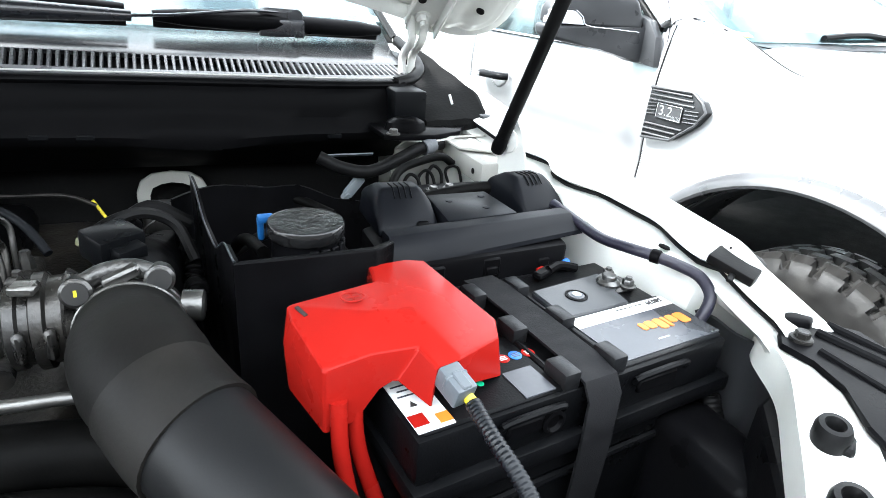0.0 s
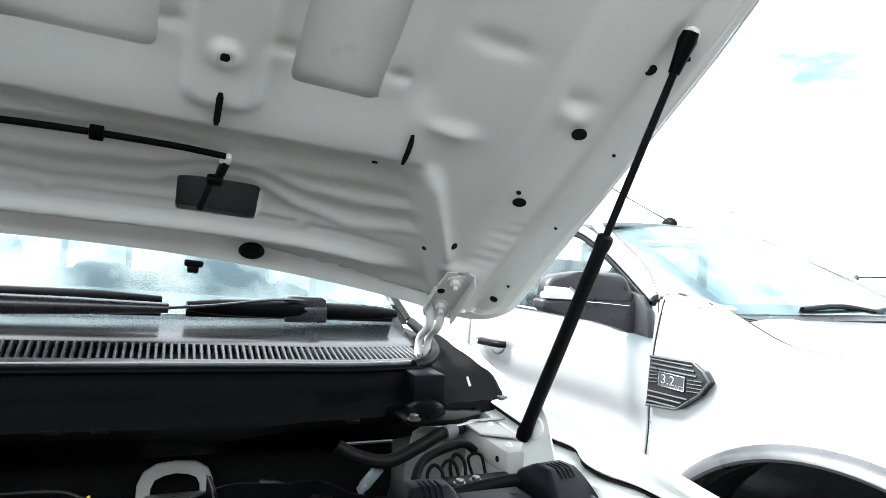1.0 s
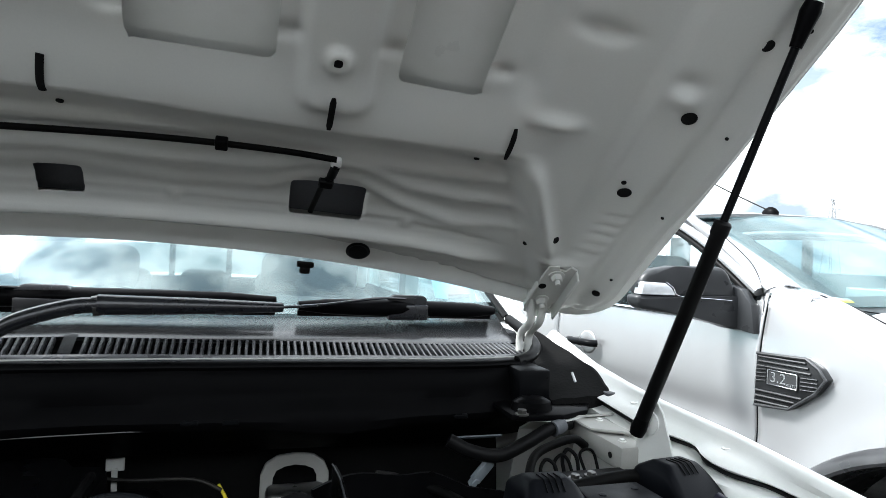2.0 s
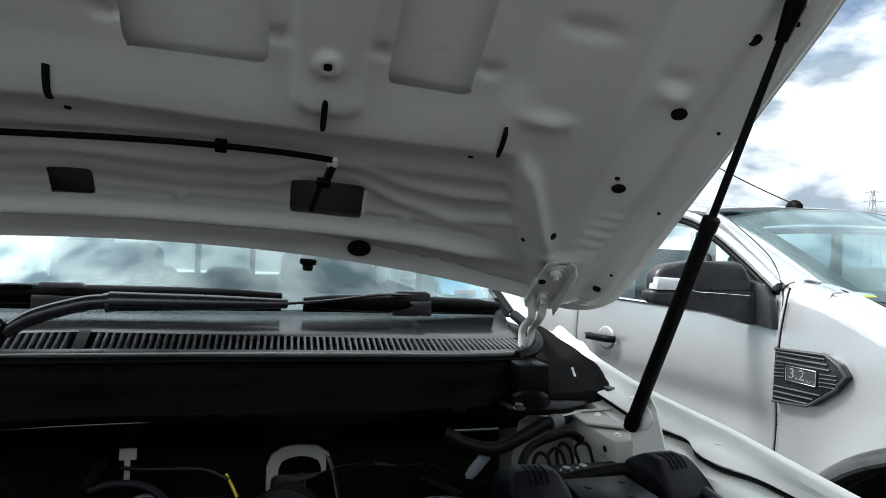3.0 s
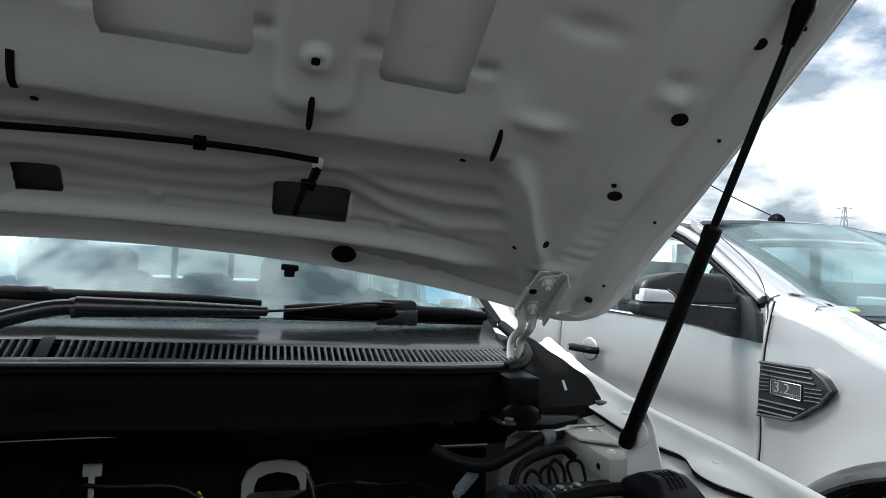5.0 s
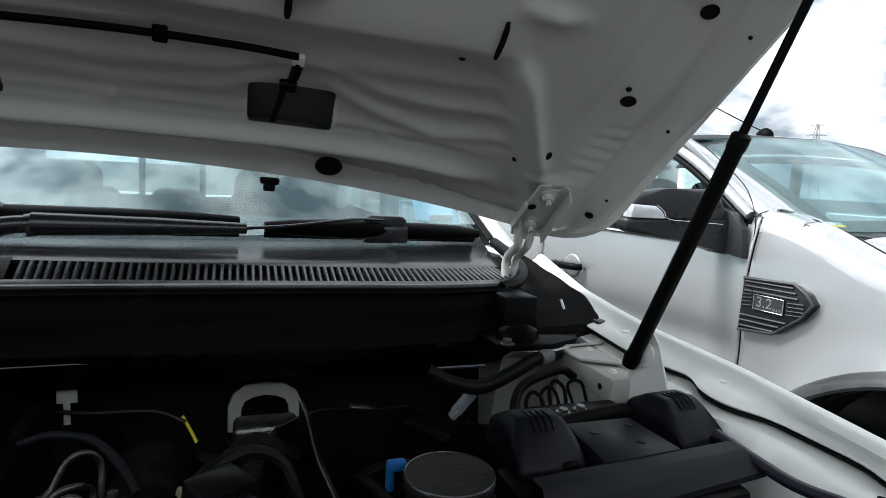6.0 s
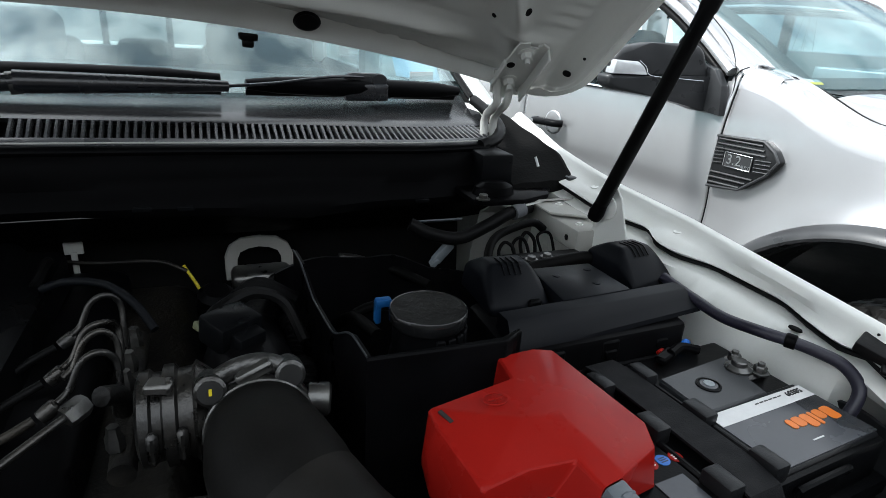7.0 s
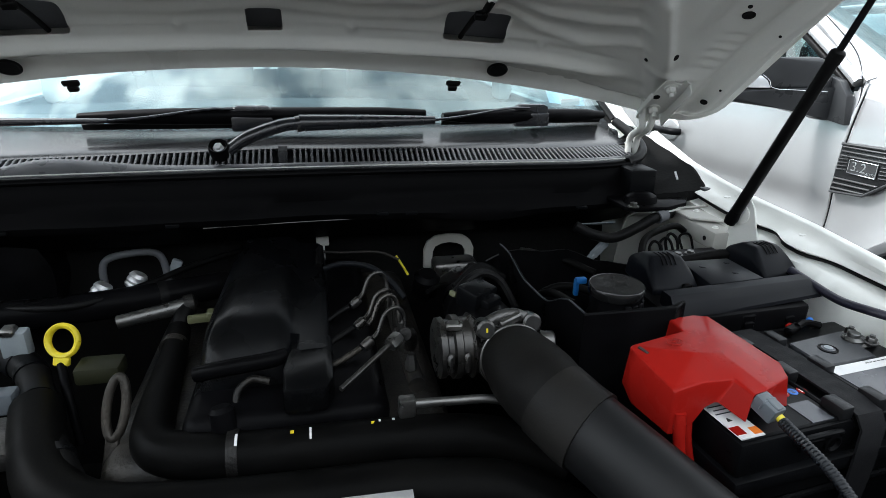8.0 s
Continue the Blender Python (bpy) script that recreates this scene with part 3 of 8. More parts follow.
part("cowl_flange", bm, M_COWL, truck, "grey front flange of the cowl")


def slat_top(x):
    k = 1 - 0.55 * abs(x) / 0.68
    return cowl_y(x) + 0.036 + 0.14 * x * x * 0.7 + 0.020 * k, cowl_z(x) + 0.025 * k


bm = B()
rows, rows_up = [], []
for x in spread(-0.715, 0.715, 59):
    y0, z0 = cowl_y(x) + 0.022, cowl_z(x) + 0.002
    y1, z1 = slat_top(x)
    rows.append([(x, y0, z0), (x, y0 + 0.008, z0 - 0.004), (x, y1, z1 - 0.012), (x, y1 + 0.008, z1 - 0.006)])
    rows_up.append([(x, y1 + 0.002, z1), (x, y1 + 0.015, z1 + 0.006), (x, y1 + 0.05, z1 + 0.010), (x, 1.055 + 0.21 * x * x, 1.236), (x, 1.13 + 0.21 * x * x, 1.236)])
sheet(bm, rows, 0.003)
cowl = part("cowl_grille", bm, M_PLASTIC, truck, "grey plastic air intake grille below the windscreen")
bm = B()
sheet(bm, rows_up, 0.003)
part("cowl_panel", bm, M_COWL_TOP, truck, "grey textured plastic cowl panel")
slat_mesh = None
for i in range(142):
    x = -0.70 + 0.0099 * i + 0.004
    if -0.006 < x < 0.017 or abs(x) > 0.695:
        continue
    y0, z0 = cowl_y(x) + 0.022, cowl_z(x) + 0.003
    y1, z1 = slat_top(x)
    if slat_mesh is None:
        b2 = B()
        box(b2, (-0.0024, -0.004, 0), (0.0024, 0.006, 1.0), 0.0010, 1)
        slat_mesh = finish("slat", b2, M_COWL)
    s = new("slat", slat_mesh)
    length = math.hypot(y1 - y0, z1 - z0)
    s.parent = cowl
    s.matrix_parent_inverse = world_of(cowl).inverted()
    s.matrix_basis = along((x, y0, z0), (x, y1, z1), (0, 1, 0)) @ Matrix.Diagonal((1, 1, length, 1))
bm = B()
y1, z1 = slat_top(0.0)
sheet(bm, [[(x, cowl_y(0) + 0.020, 1.1915), (x, cowl_y(0) + 0.026, 1.1945), (x, y1 - 0.002, z1 - 0.002), (x, y1 + 0.006, z1 + 0.003)] for x in (-0.0012, 0.005, 0.0145)], 0.003)
part("grille_joint", bm, M_COWL_TOP, cowl)
bm = B()
sheet(bm, [[(x, cowl_y(0) + 0.021, 1.1885), (x, y1 + 0.004, z1 - 0.001)] for x in (-0.0036, -0.0014)], 0.001)
part("panel_seam", bm, M_PLASTIC, cowl)

# windscreen with its black border, pillars, cab and roof
def screen(x, k):
    """A point of the windscreen: k from its foot to its head."""
    return (x * (1 - 0.14 * k), 1.045 + 0.21 * x * x * (1 - 0.35 * k) + 0.80 * k, 1.240 + 0.455 * k - 0.035 * k * k - 0.03 * x * x * k)


bm = B()
sheet(bm, [[screen(x, k) for x in spread(-0.735, 0.735, 29)] for k in spread(0, 1, 13)], 0.005)
ws = part("windscreen", bm, M_GLASS, truck, "clear windscreen reflecting a cloudy sky")
ws.visible_shadow = False
bm = B()
sheet(bm, [[Vector(screen(x, k)) + Vector((0, 0.001, -0.009)) for x in spread(-0.735, 0.735, 29)] for k in spread(-0.02, 0.055, 3)], 0.002)
part("screen_border", bm, M_BLACKINK, ws, "black printed border along the foot of the glass")
for s in (1, -1):
    bm = B()
    sheet(bm, [[Vector(screen(s * x, k)) + Vector((s * dx, 0.01 * j, dz)) for j, (x, dx, dz) in enumerate(((0.722, 0, 0.007), (0.735, 0.012, 0.010), (0.735, 0.05, 0.0), (0.735, 0.075, -0.03), (0.735, 0.07, -0.07)))] for k in spread(-0.06, 1.02, 12)], 0.004)
    part("windscreen_pillar", bm, M_PAINT, truck, "white windscreen pillar")
    bm = B()
    tube(bm, [Vector(screen(s * 0.727, k)) + Vector((0, -0.004, 0.004)) for k in spread(-0.03, 1, 8)], 0.007, 8, 2)
    part("screen_moulding", bm, M_RUBBER, truck)
    bm = B()
    box(bm, (min(s * 0.86, s * 0.93), 1.14, 0.50), (max(s * 0.86, s * 0.93), 3.35, 1.17), 0.03, 3)
    part("door_panel", bm, M_PAINT, truck, "white cab side with two doors")
    for y in (2.15, 3.22):
        bm = B()
        box(bm, (s * 0.80 - 0.03, y, 1.15), (s * 0.80 + 0.03, y + 0.10, 1.70), 0.02)
        part("door_pillar", bm, M_PAINT, truck)
    bm = B()
    box(bm, (s * 0.84 - 0.003, 1.75, 1.17), (s * 0.84 + 0.003, 3.22, 1.66))
    sw = part("side_window", bm, M_GLASS_D, truck, "clear side window glass")
    sw.visible_shadow = False
bm = B()
sheet(bm, [[(x, y, 1.70 + 0.05 * math.sin(math.pi * (y - 1.8) / 1.6) - 0.06 * x * x) for x in spread(-0.80, 0.80, 13)] for y in spread(1.82, 3.36, 9)], 0.02)
part("roof", bm, M_PAINT, truck, "white cab roof")
bm = B()
box(bm, (-0.88, 3.33, 0.5), (0.88, 3.38, 1.12), 0.01)
box(bm, (-0.88, 3.33, 1.12), (-0.68, 3.38, 1.72), 0.01)
box(bm, (0.68, 3.33, 1.12), (0.88, 3.38, 1.72), 0.01)
part("cab_rear_wall", bm, M_PAINT, truck, "rear cab wall round the back window")
bm = B()
box(bm, (-0.68, 3.350, 1.12), (0.68, 3.355, 1.70))
rw = part("rear_window", bm, M_GLASS_D, truck)
rw.visible_shadow = False
bm = B()
for s in (1, -1):
    box(bm, (s * 0.90 - 0.03, 3.42, 0.55), (s * 0.90 + 0.03, 5.0, 1.12), 0.02)
box(bm, (-0.87, 3.42, 0.55), (0.87, 5.0, 0.62), 0.01)
box(bm, (-0.87, 4.95, 0.62), (0.87, 5.0, 1.12), 0.01)
part("cargo_tray", bm, M_PAINT, truck, "white open cargo tray")
for x in (-0.18, 0.105):
    bm = B()
    box(bm, (x - 0.015, 3.45, 0.62), (x + 0.015, 3.48, 1.85), 0.006, 2)
    part("rack_post", bm, M_ARM, truck, "dark upright of the rack behind the cab")
bm = B()
rows = []
for x in spread(-0.74, 0.74, 25):
    yb = 1.11 + 0.17 * x * x
    rows.append([(x, yb, 1.222), (x, yb + 0.10, 1.235), (x, yb + 0.30, 1.235 + 0.012 * math.cos(x * 4)), (x, yb + 0.42, 1.20), (x, yb + 0.46, 1.05)])
sheet(bm, rows, 0.004)
part("dashboard", bm, M_DASH, truck, "grey plastic dashboard behind the windscreen")
# dark lining of the cab
bm = B()
box(bm, (-0.84, 3.295, 0.5), (0.84, 3.325, 1.185), 0.004, 1)
part("rear_lining", bm, M_FABRIC, truck, "dark trim round the back window")
for x0, x1 in ((-0.84, -0.56), (0.56, 0.84)):
    bm = B()
    box(bm, (x0, 3.295, 1.187), (x1, 3.325, 1.66), 0.004, 1)
    part("rear_lining", bm, M_FABRIC, truck)
bm = B()
sheet(bm, [[(x, y, 1.672 + 0.05 * math.sin(math.pi * (y - 1.8) / 1.6) - 0.06 * x * x) for x in spread(-0.79, 0.79, 9)] for y in spread(1.84, 3.32, 9)], 0.006)
part("headliner", bm, M_FABRIC, truck, "dark headliner")
for s in (1, -1):
    bm = B()
    box(bm, (min(s * 0.82, s * 0.855), 1.32, 0.56), (max(s * 0.82, s * 0.855), 3.28, 1.175), 0.01, 2)
    part("door_lining", bm, M_FABRIC, truck)
bm = B()
box(bm, (-0.84, 1.2, 0.5), (0.84, 3.3, 0.56))
part("cab_floor", bm, M_DARK, truck)


def seat(x, y, w, label):
    th = thing("seat", (x, y, 0.56), label, "seat", "seats in the cab")
    n = 1 if w < 0.7 else 3
    bm = B()
    box(bm, (x - w / 2, y - 0.5, 0.62), (x + w / 2, y, 0.80), 0.05, 3)
    part("seat_cushion", bm, M_FABRIC, th)
    bm = B()
    box(bm, (-w / 2, -0.06, 0), (w / 2, 0.07, 0.50 if n == 1 else 0.36), 0.06, 4, pose(x, y, 0.70, -14))
    part("backrest", bm, M_FABRIC, th)
    for i in range(n):
        xx = x + (i - (n - 1) / 2) * 0.36
        bm = B()
        hw, zz = (0.185, 1.15) if n == 1 else (0.115, 1.035)
        box(bm, (-hw, -0.05, 0.02), (hw, 0.05, 0.19), 0.05, 4, pose(xx, y + 0.14, zz, -10))
        hr = part("headrest", bm, M_FABRIC, th)
        for dx in (-0.05, 0.05):
            bm = B()
            tube(bm, [(xx + dx, y + 0.12, zz - 0.07), (xx + dx, y + 0.14, zz + 0.06)], 0.006, 8, 1)
            part("headrest_post", bm, M_STEEL, hr)


seat(-0.345, 2.25, 0.52, "dark fabric driver seat with headrest")
seat(0.45, 2.25, 0.52, "dark fabric passenger seat with headrest")
seat(0.0, 3.08, 1.30, "dark fabric rear bench with three headrests")


# ---- bonnet ----
BO, BA = Vector((0, 0.95, 1.40)), radians(47)
BV, BN = Vector((0, -math.cos(BA), math.sin(BA))), Vector((0, -math.sin(BA), -math.cos(BA)))


def bonnet_base(u, v):
    return 0.0285 + 0.117 * u * u + 0.1135 * v + 0.0227 * u ** 4


def bonnet_point(u, v, h=0.0):
    """A place on the bonnet's underside: u across, v up from the hinge end, h proud of it."""
    return BO + Vector((u, 0, 0)) + v * BV + (bonnet_base(u, v) + h) * BN


def bonnet_frame(u, v, h=0.0, turn=0.0):
    """A pose there with z out of the panel and y up along it."""
    p = bonnet_point(u, v, h)
    du = (bonnet_point(u + 0.01, v) - bonnet_point(u - 0.01, v)).normalized()
    dv = (bonnet_point(u, v + 0.01) - bonnet_point(u, v - 0.01)).normalized()
    n = dv.cross(du).normalized()
    n = n if n.dot(BN) > 0 else -n
    x = dv.cross(n)
    m = Matrix(((x.x, dv.x, n.x, p.x), (x.y, dv.y, n.y, p.y), (x.z, dv.z, n.z, p.z), (0, 0, 0, 1)))
    return m @ Matrix.Rotation(radians(turn), 4, "Z")


def rrect(u, v, u0, u1, v0, v1, r):
    """Signed distance to a rounded rectangle, negative inside."""
    dx, dy = np.abs(u - (u0 + u1) / 2) - (u1 - u0) / 2 + r, np.abs(v - (v0 + v1) / 2) - (v1 - v0) / 2 + r
    return np.hypot(np.maximum(dx, 0), np.maximum(dy, 0)) + np.minimum(np.maximum(dx, dy), 0) - r


def bonnet_edge(u, v):
    """Signed distance to the bonnet's outline, negative inside."""
    rear = -0.05 - 0.115 * u * u
    half = 0.842 - 0.05 * np.maximum(v - 0.45, 0)
    return rrect(np.abs(u) - (half - 0.842), v - rear * (1 - smoothstep(0.0, 0.5, v)), -0.842, 0.842, 0.0, 1.06, 0.09)


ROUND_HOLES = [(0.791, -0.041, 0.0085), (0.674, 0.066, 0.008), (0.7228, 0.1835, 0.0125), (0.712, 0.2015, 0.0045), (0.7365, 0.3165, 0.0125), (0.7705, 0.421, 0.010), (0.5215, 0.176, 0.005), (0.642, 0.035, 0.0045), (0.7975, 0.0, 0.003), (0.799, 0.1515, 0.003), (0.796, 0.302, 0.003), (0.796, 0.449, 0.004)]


def bonnet_holes(u, v):
    a = np.abs(u)
    d = rrect(u, v, -0.031, 0.023, 0.032, 0.073, 0.005)
    d = np.minimum(d, rrect(a, v, 0.283, 0.388, 0.027, 0.088, 0.006))
    d = np.minimum(d, rrect(a - 0.03 * (v - 0.29), v, 0.102, 0.252, 0.281, 0.62, 0.012))
    d = np.minimum(d, rrect(a - 0.02 * (v - 0.29), v, 0.388, 0.488, 0.280, 0.55, 0.010))
    return d


def bonnet_relief(u, v):
    """The pressed shape of the inner panel over its plain curve."""
    a = np.abs(u)
    across = (0.0, 0.05, 0.09, 0.15, 0.25, 0.35, 0.43, 0.50, 0.56)
    ridge = np.interp(a, across, (0.205, 0.205, 0.203, 0.199, 0.196, 0.195, 0.197, 0.200, 0.200))
    side = a - 0.556 - 0.52 * (0.189 - v)
    inside = 1 - smoothstep(-0.004, 0.022, side)
    h = -0.019 * (1 - smoothstep(-0.038, 0.002, v - ridge)) * inside
    # the broad lit band above the step, falling away forwards
    h += 0.008 * smoothstep(0.295, 0.205, v) * smoothstep(-0.004, 0.003, v - ridge) * (1 - smoothstep(0.52, 0.60, a))
    # rolling swages in the sunken field
    field = inside * (1 - smoothstep(-0.058, -0.036, v - ridge))
    waves = (0.0, 0.14, 0.25, 0.31, 0.37, 0.44, 0.52, 0.60)
    for crest, low, high in ((np.interp(a, waves, (0.108, 0.098, 0.104, 0.124, 0.130, 0.104, 0.097, 0.104)), 0.0045, 0.0065),
                             (np.interp(a, waves, (0.084, 0.066, 0.072, 0.100, 0.105, 0.068, 0.050, 0.058)), 0.0035, 0.0065)):
        h += field * (low + (high - low) * smoothstep(0.36, 0.44, a)) * np.exp(-((v - crest) / 0.0095) ** 2)
    h += field * 0.006 * np.exp(-((v - 0.145 - 0.01 * np.cos(a * 8)) / 0.012) ** 2)
    # rear rail, its fine groove and the lip
    rail = np.interp(a, (0.0, 0.2, 0.33, 0.46, 0.53, 0.61, 0.7), (0.006, 0.002, 0.003, -0.001, -0.007, -0.018, -0.03))
    keep = 1 - smoothstep(0.55, 0.66, a)
    h += 0.014 * np.exp(-((v - rail) / 0.013) ** 2) * keep
    h += 0.006 * smoothstep(0.06, 0.035, v) * inside * smoothstep(-0.03, 0.0, v - rail)
    h -= 0.003 * np.exp(-((v - rail - 0.034) / 0.0035) ** 2) * keep
    h -= 0.010 * smoothstep(-0.008, -0.026, v - rail) * keep
    h += 0.006 * np.exp(-((v + 0.030 + 0.006 * np.sin(a * 14) + 0.10 * a * a) / 0.005) ** 2) * smoothstep(0.30, 0.40, a) * (1 - smoothstep(0.6, 0.68, a))
    # raised rib between the big openings with the cone round its bolt hole
    rib = rrect(a, v, 0.283, 0.357, 0.232, 0.70, 0.02)
    h += 0.009 * smoothstep(0.010, -0.006, rib)
    r = np.hypot(a - 0.3175, v - 0.297)
    h += 0.007 * (1 - smoothstep(0.008, 0.020, r)) - 0.0035 * (1 - smoothstep(0.004, 0.007, r))
    h -= 0.006 * np.exp(-((a - 0.545) / 0.02) ** 2) * smoothstep(0.27, 0.32, v)
    # side channel, dents, and short ribs
    h += 0.014 * np.exp(-((side - 0.036) / 0.014) ** 2) * smoothstep(0.215, 0.17, v) * smoothstep(0.0, 0.06, v)
    h += 0.009 * smoothstep(0.672, 0.690, a) * smoothstep(0.10, 0.24, v)
    h -= 0.006 * np.exp(-((a - 0.775) / 0.012) ** 2)
    h -= 0.009 * np.exp(-((a - 0.600) / 0.028) ** 2 - ((v - 0.392) / 0.010) ** 2)
    h += 0.009 * np.exp(-((a - 0.715) / 0.016) ** 2 - ((v - 0.338) / 0.011) ** 2) - 0.006 * np.exp(-((a - 0.715) / 0.016) ** 2 - ((v - 0.360) / 0.010) ** 2)
    h += 0.010 * np.exp(-((a - 0.592) / 0.030) ** 2 - ((v - 0.264) / 0.011) ** 2)
    h += 0.008 * np.exp(-((a - 0.700) / 0.036) ** 2 - ((v - 0.016) / 0.009) ** 2)
    for k in range(5):
        h -= 0.004 * np.exp(-((a - 0.735 - 0.003 * k) / 0.020) ** 2 - ((v - 0.045 - 0.022 * k) / 0.0055) ** 2)
    for cu in (0.265, 0.375, 0.505, 0.09):
        h -= 0.006 * np.exp(-((a - cu) / 0.013) ** 2 - ((v - 0.318) / 0.008) ** 2)
    for cu, cv in ((0.132, 0.039), (0.455, 0.033)):
        h += 0.003 * (1 - smoothstep(0.005, 0.010, np.hypot(a - cu, v - cv)))
    e = -bonnet_edge(u, v)
    h -= 0.014 * (1 - smoothstep(0.004, 0.020, e))
    h += 0.003 * np.exp(-((e - 0.035) / 0.006) ** 2)
    return h


def cut_grid(us, vs, field):
    """A grid in the plane cut along field = 0: points near the line move onto it, faces outside go."""
    U, V = np.meshgrid(us, vs)
    cell = 0.6 * max(us[1] - us[0], vs[1] - vs[0])
    for _ in range(3):
        d, e = field(U, V), 1e-4
        gu, gv = (field(U + e, V) - d) / e, (field(U, V + e) - d) / e
        k = np.where(np.abs(d) < cell, d / np.maximum(gu * gu + gv * gv, 0.3), 0)
        U, V = U - k * gu, V - k * gv
    n, m = U.shape
    idx = np.arange(n * m).reshape(n, m)
    faces = np.stack([idx[:-1, :-1], idx[:-1, 1:], idx[1:, 1:], idx[1:, :-1]], -1).reshape(-1, 4)
    cu, cv = U.ravel()[faces].mean(1), V.ravel()[faces].mean(1)
    faces = faces[field(cu, cv) < 0]
    used = np.unique(faces)
    back = np.full(n * m, -1)
    back[used] = np.arange(len(used))
    return U.ravel()[used], V.ravel()[used], back[faces]


def plane_mesh(name, u, v, h, faces, material, flip):
    base = bonnet_base(u, v) + h
    co = np.stack([u, BO.y + v * BV.y + base * BN.y, BO.z + v * BV.z + base * BN.z], -1)
    me = bpy.data.meshes.new(name)
    me.from_pydata(co.tolist(), [], (faces[:, ::-1] if flip else faces).tolist())
    me.materials.append(material)
    me.shade_smooth()
    return me


RELIEF = 1.35
us = np.linspace(-0.85, 0.85, 341)
vs = np.concatenate([np.arange(-0.15, 0.60, 0.005), np.arange(0.60, 1.10, 0.02)])
bu, bv, bf = cut_grid(us, vs, lambda u, v: np.maximum(bonnet_edge(u, v), -bonnet_holes(u, v)))
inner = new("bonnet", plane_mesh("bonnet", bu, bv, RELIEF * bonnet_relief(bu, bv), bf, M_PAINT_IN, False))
inner.parent = truck
inner.matrix_parent_inverse = world_of(truck).inverted()
tagged(inner, "pressed white underside of the open bonnet")
us2, vs2 = np.linspace(-0.85, 0.85, 86), np.linspace(-0.15, 1.10, 64)
ou, ov, of = cut_grid(us2, vs2, lambda u, v: bonnet_edge(u, v) - 0.001)
skin_h = -0.022 - 0.040 * (1 - smoothstep(0.12, 0.24, ov)) * np.clip(-bonnet_edge(ou, ov) / 0.06, 0, 1) - 0.006 * np.clip(-bonnet_edge(ou, ov) / 0.05, 0, 1) + 0.014 * (1 - smoothstep(0.0, 0.02, -bonnet_edge(ou, ov)))
outer = new("bonnet_skin", plane_mesh("bonnet_skin", ou, ov, skin_h, of, M_PAINT, True))
outer.parent = inner
outer.matrix_parent_inverse = world_of(inner).inverted()
md = outer.modifiers.new("thickness", "SOLIDIFY")
md.thickness, md.offset = 0.0015, 0


def relief_at(u, v):
    return RELIEF * float(bonnet_relief(np.array([u]), np.array([v]))[0])


def panel_frame(u, v, h=0.0):
    """A pose on the pressed surface itself."""
    p = bonnet_point(u, v, relief_at(u, v))
    du = (bonnet_point(u + 0.010, v, relief_at(u + 0.010, v)) - bonnet_point(u - 0.010, v, relief_at(u - 0.010, v))).normalized()
    dv = (bonnet_point(u, v + 0.010, relief_at(u, v + 0.010)) - bonnet_point(u, v - 0.010, relief_at(u, v - 0.010))).normalized()
    n = dv.cross(du).normalized()
    n = n if n.dot(BN) > 0 else -n
    x = dv.cross(n)
    p = p + n * h
    return Matrix(((x.x, dv.x, n.x, p.x), (x.y, dv.y, n.y, p.y), (x.z, dv.z, n.z, p.z), (0, 0, 0, 1)))


# holes and slots are flat black discs and strips; their dark is colour, not depth
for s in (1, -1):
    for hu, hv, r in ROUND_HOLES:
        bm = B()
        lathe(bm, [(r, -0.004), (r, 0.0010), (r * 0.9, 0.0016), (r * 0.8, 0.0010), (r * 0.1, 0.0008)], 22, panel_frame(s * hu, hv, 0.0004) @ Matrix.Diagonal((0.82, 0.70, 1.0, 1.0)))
        part("hole_disc", bm, M_HOLE, inner, "flat dark disc standing for a panel hole")
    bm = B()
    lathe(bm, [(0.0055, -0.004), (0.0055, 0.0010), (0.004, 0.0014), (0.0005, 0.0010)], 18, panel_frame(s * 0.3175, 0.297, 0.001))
    part("hole_disc", bm, M_HOLE, inner, "flat dark disc standing for a panel hole")
    for path in ([(0.3178, 0.2055 + 0.007 * k) for k in range(8)], [(0.546, 0.200), (0.546, 0.210), (0.546, 0.222), (0.545, 0.236), (0.543, 0.249)]):
        bm = B()
        h0, h1 = relief_at(*path[0]), relief_at(*path[-1])
        lift = 0.0012 + max(relief_at(u, v) - h0 - (h1 - h0) * k / (len(path) - 1) for k, (u, v) in enumerate(path))
        tube(bm, [bonnet_point(s * u, v, h0 + (h1 - h0) * k / (len(path) - 1) + lift) for k, (u, v) in enumerate(path)], 0.0038, 10, 4, radii=[0.0024] + [0.0038] * (len(path) - 2) + [0.0024], flat=0.35)
        part("dark_gap_strip", bm, M_HOLE, inner, "short black strip standing for a slot")
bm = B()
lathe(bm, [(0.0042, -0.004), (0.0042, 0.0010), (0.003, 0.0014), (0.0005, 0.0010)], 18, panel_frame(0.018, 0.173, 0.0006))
part("hole_disc", bm, M_HOLE, inner, "flat dark disc standing for a panel hole")
bm = B()
tube(bm, [bonnet_point(u, v, relief_at(u, v) + 0.0012) for u, v in ((0.016, 0.206), (0.016, 0.216), (0.018, 0.232), (0.021, 0.249))], 0.0040, 10, 4, flat=0.35)
part("dark_gap_strip", bm, M_HOLE, inner)
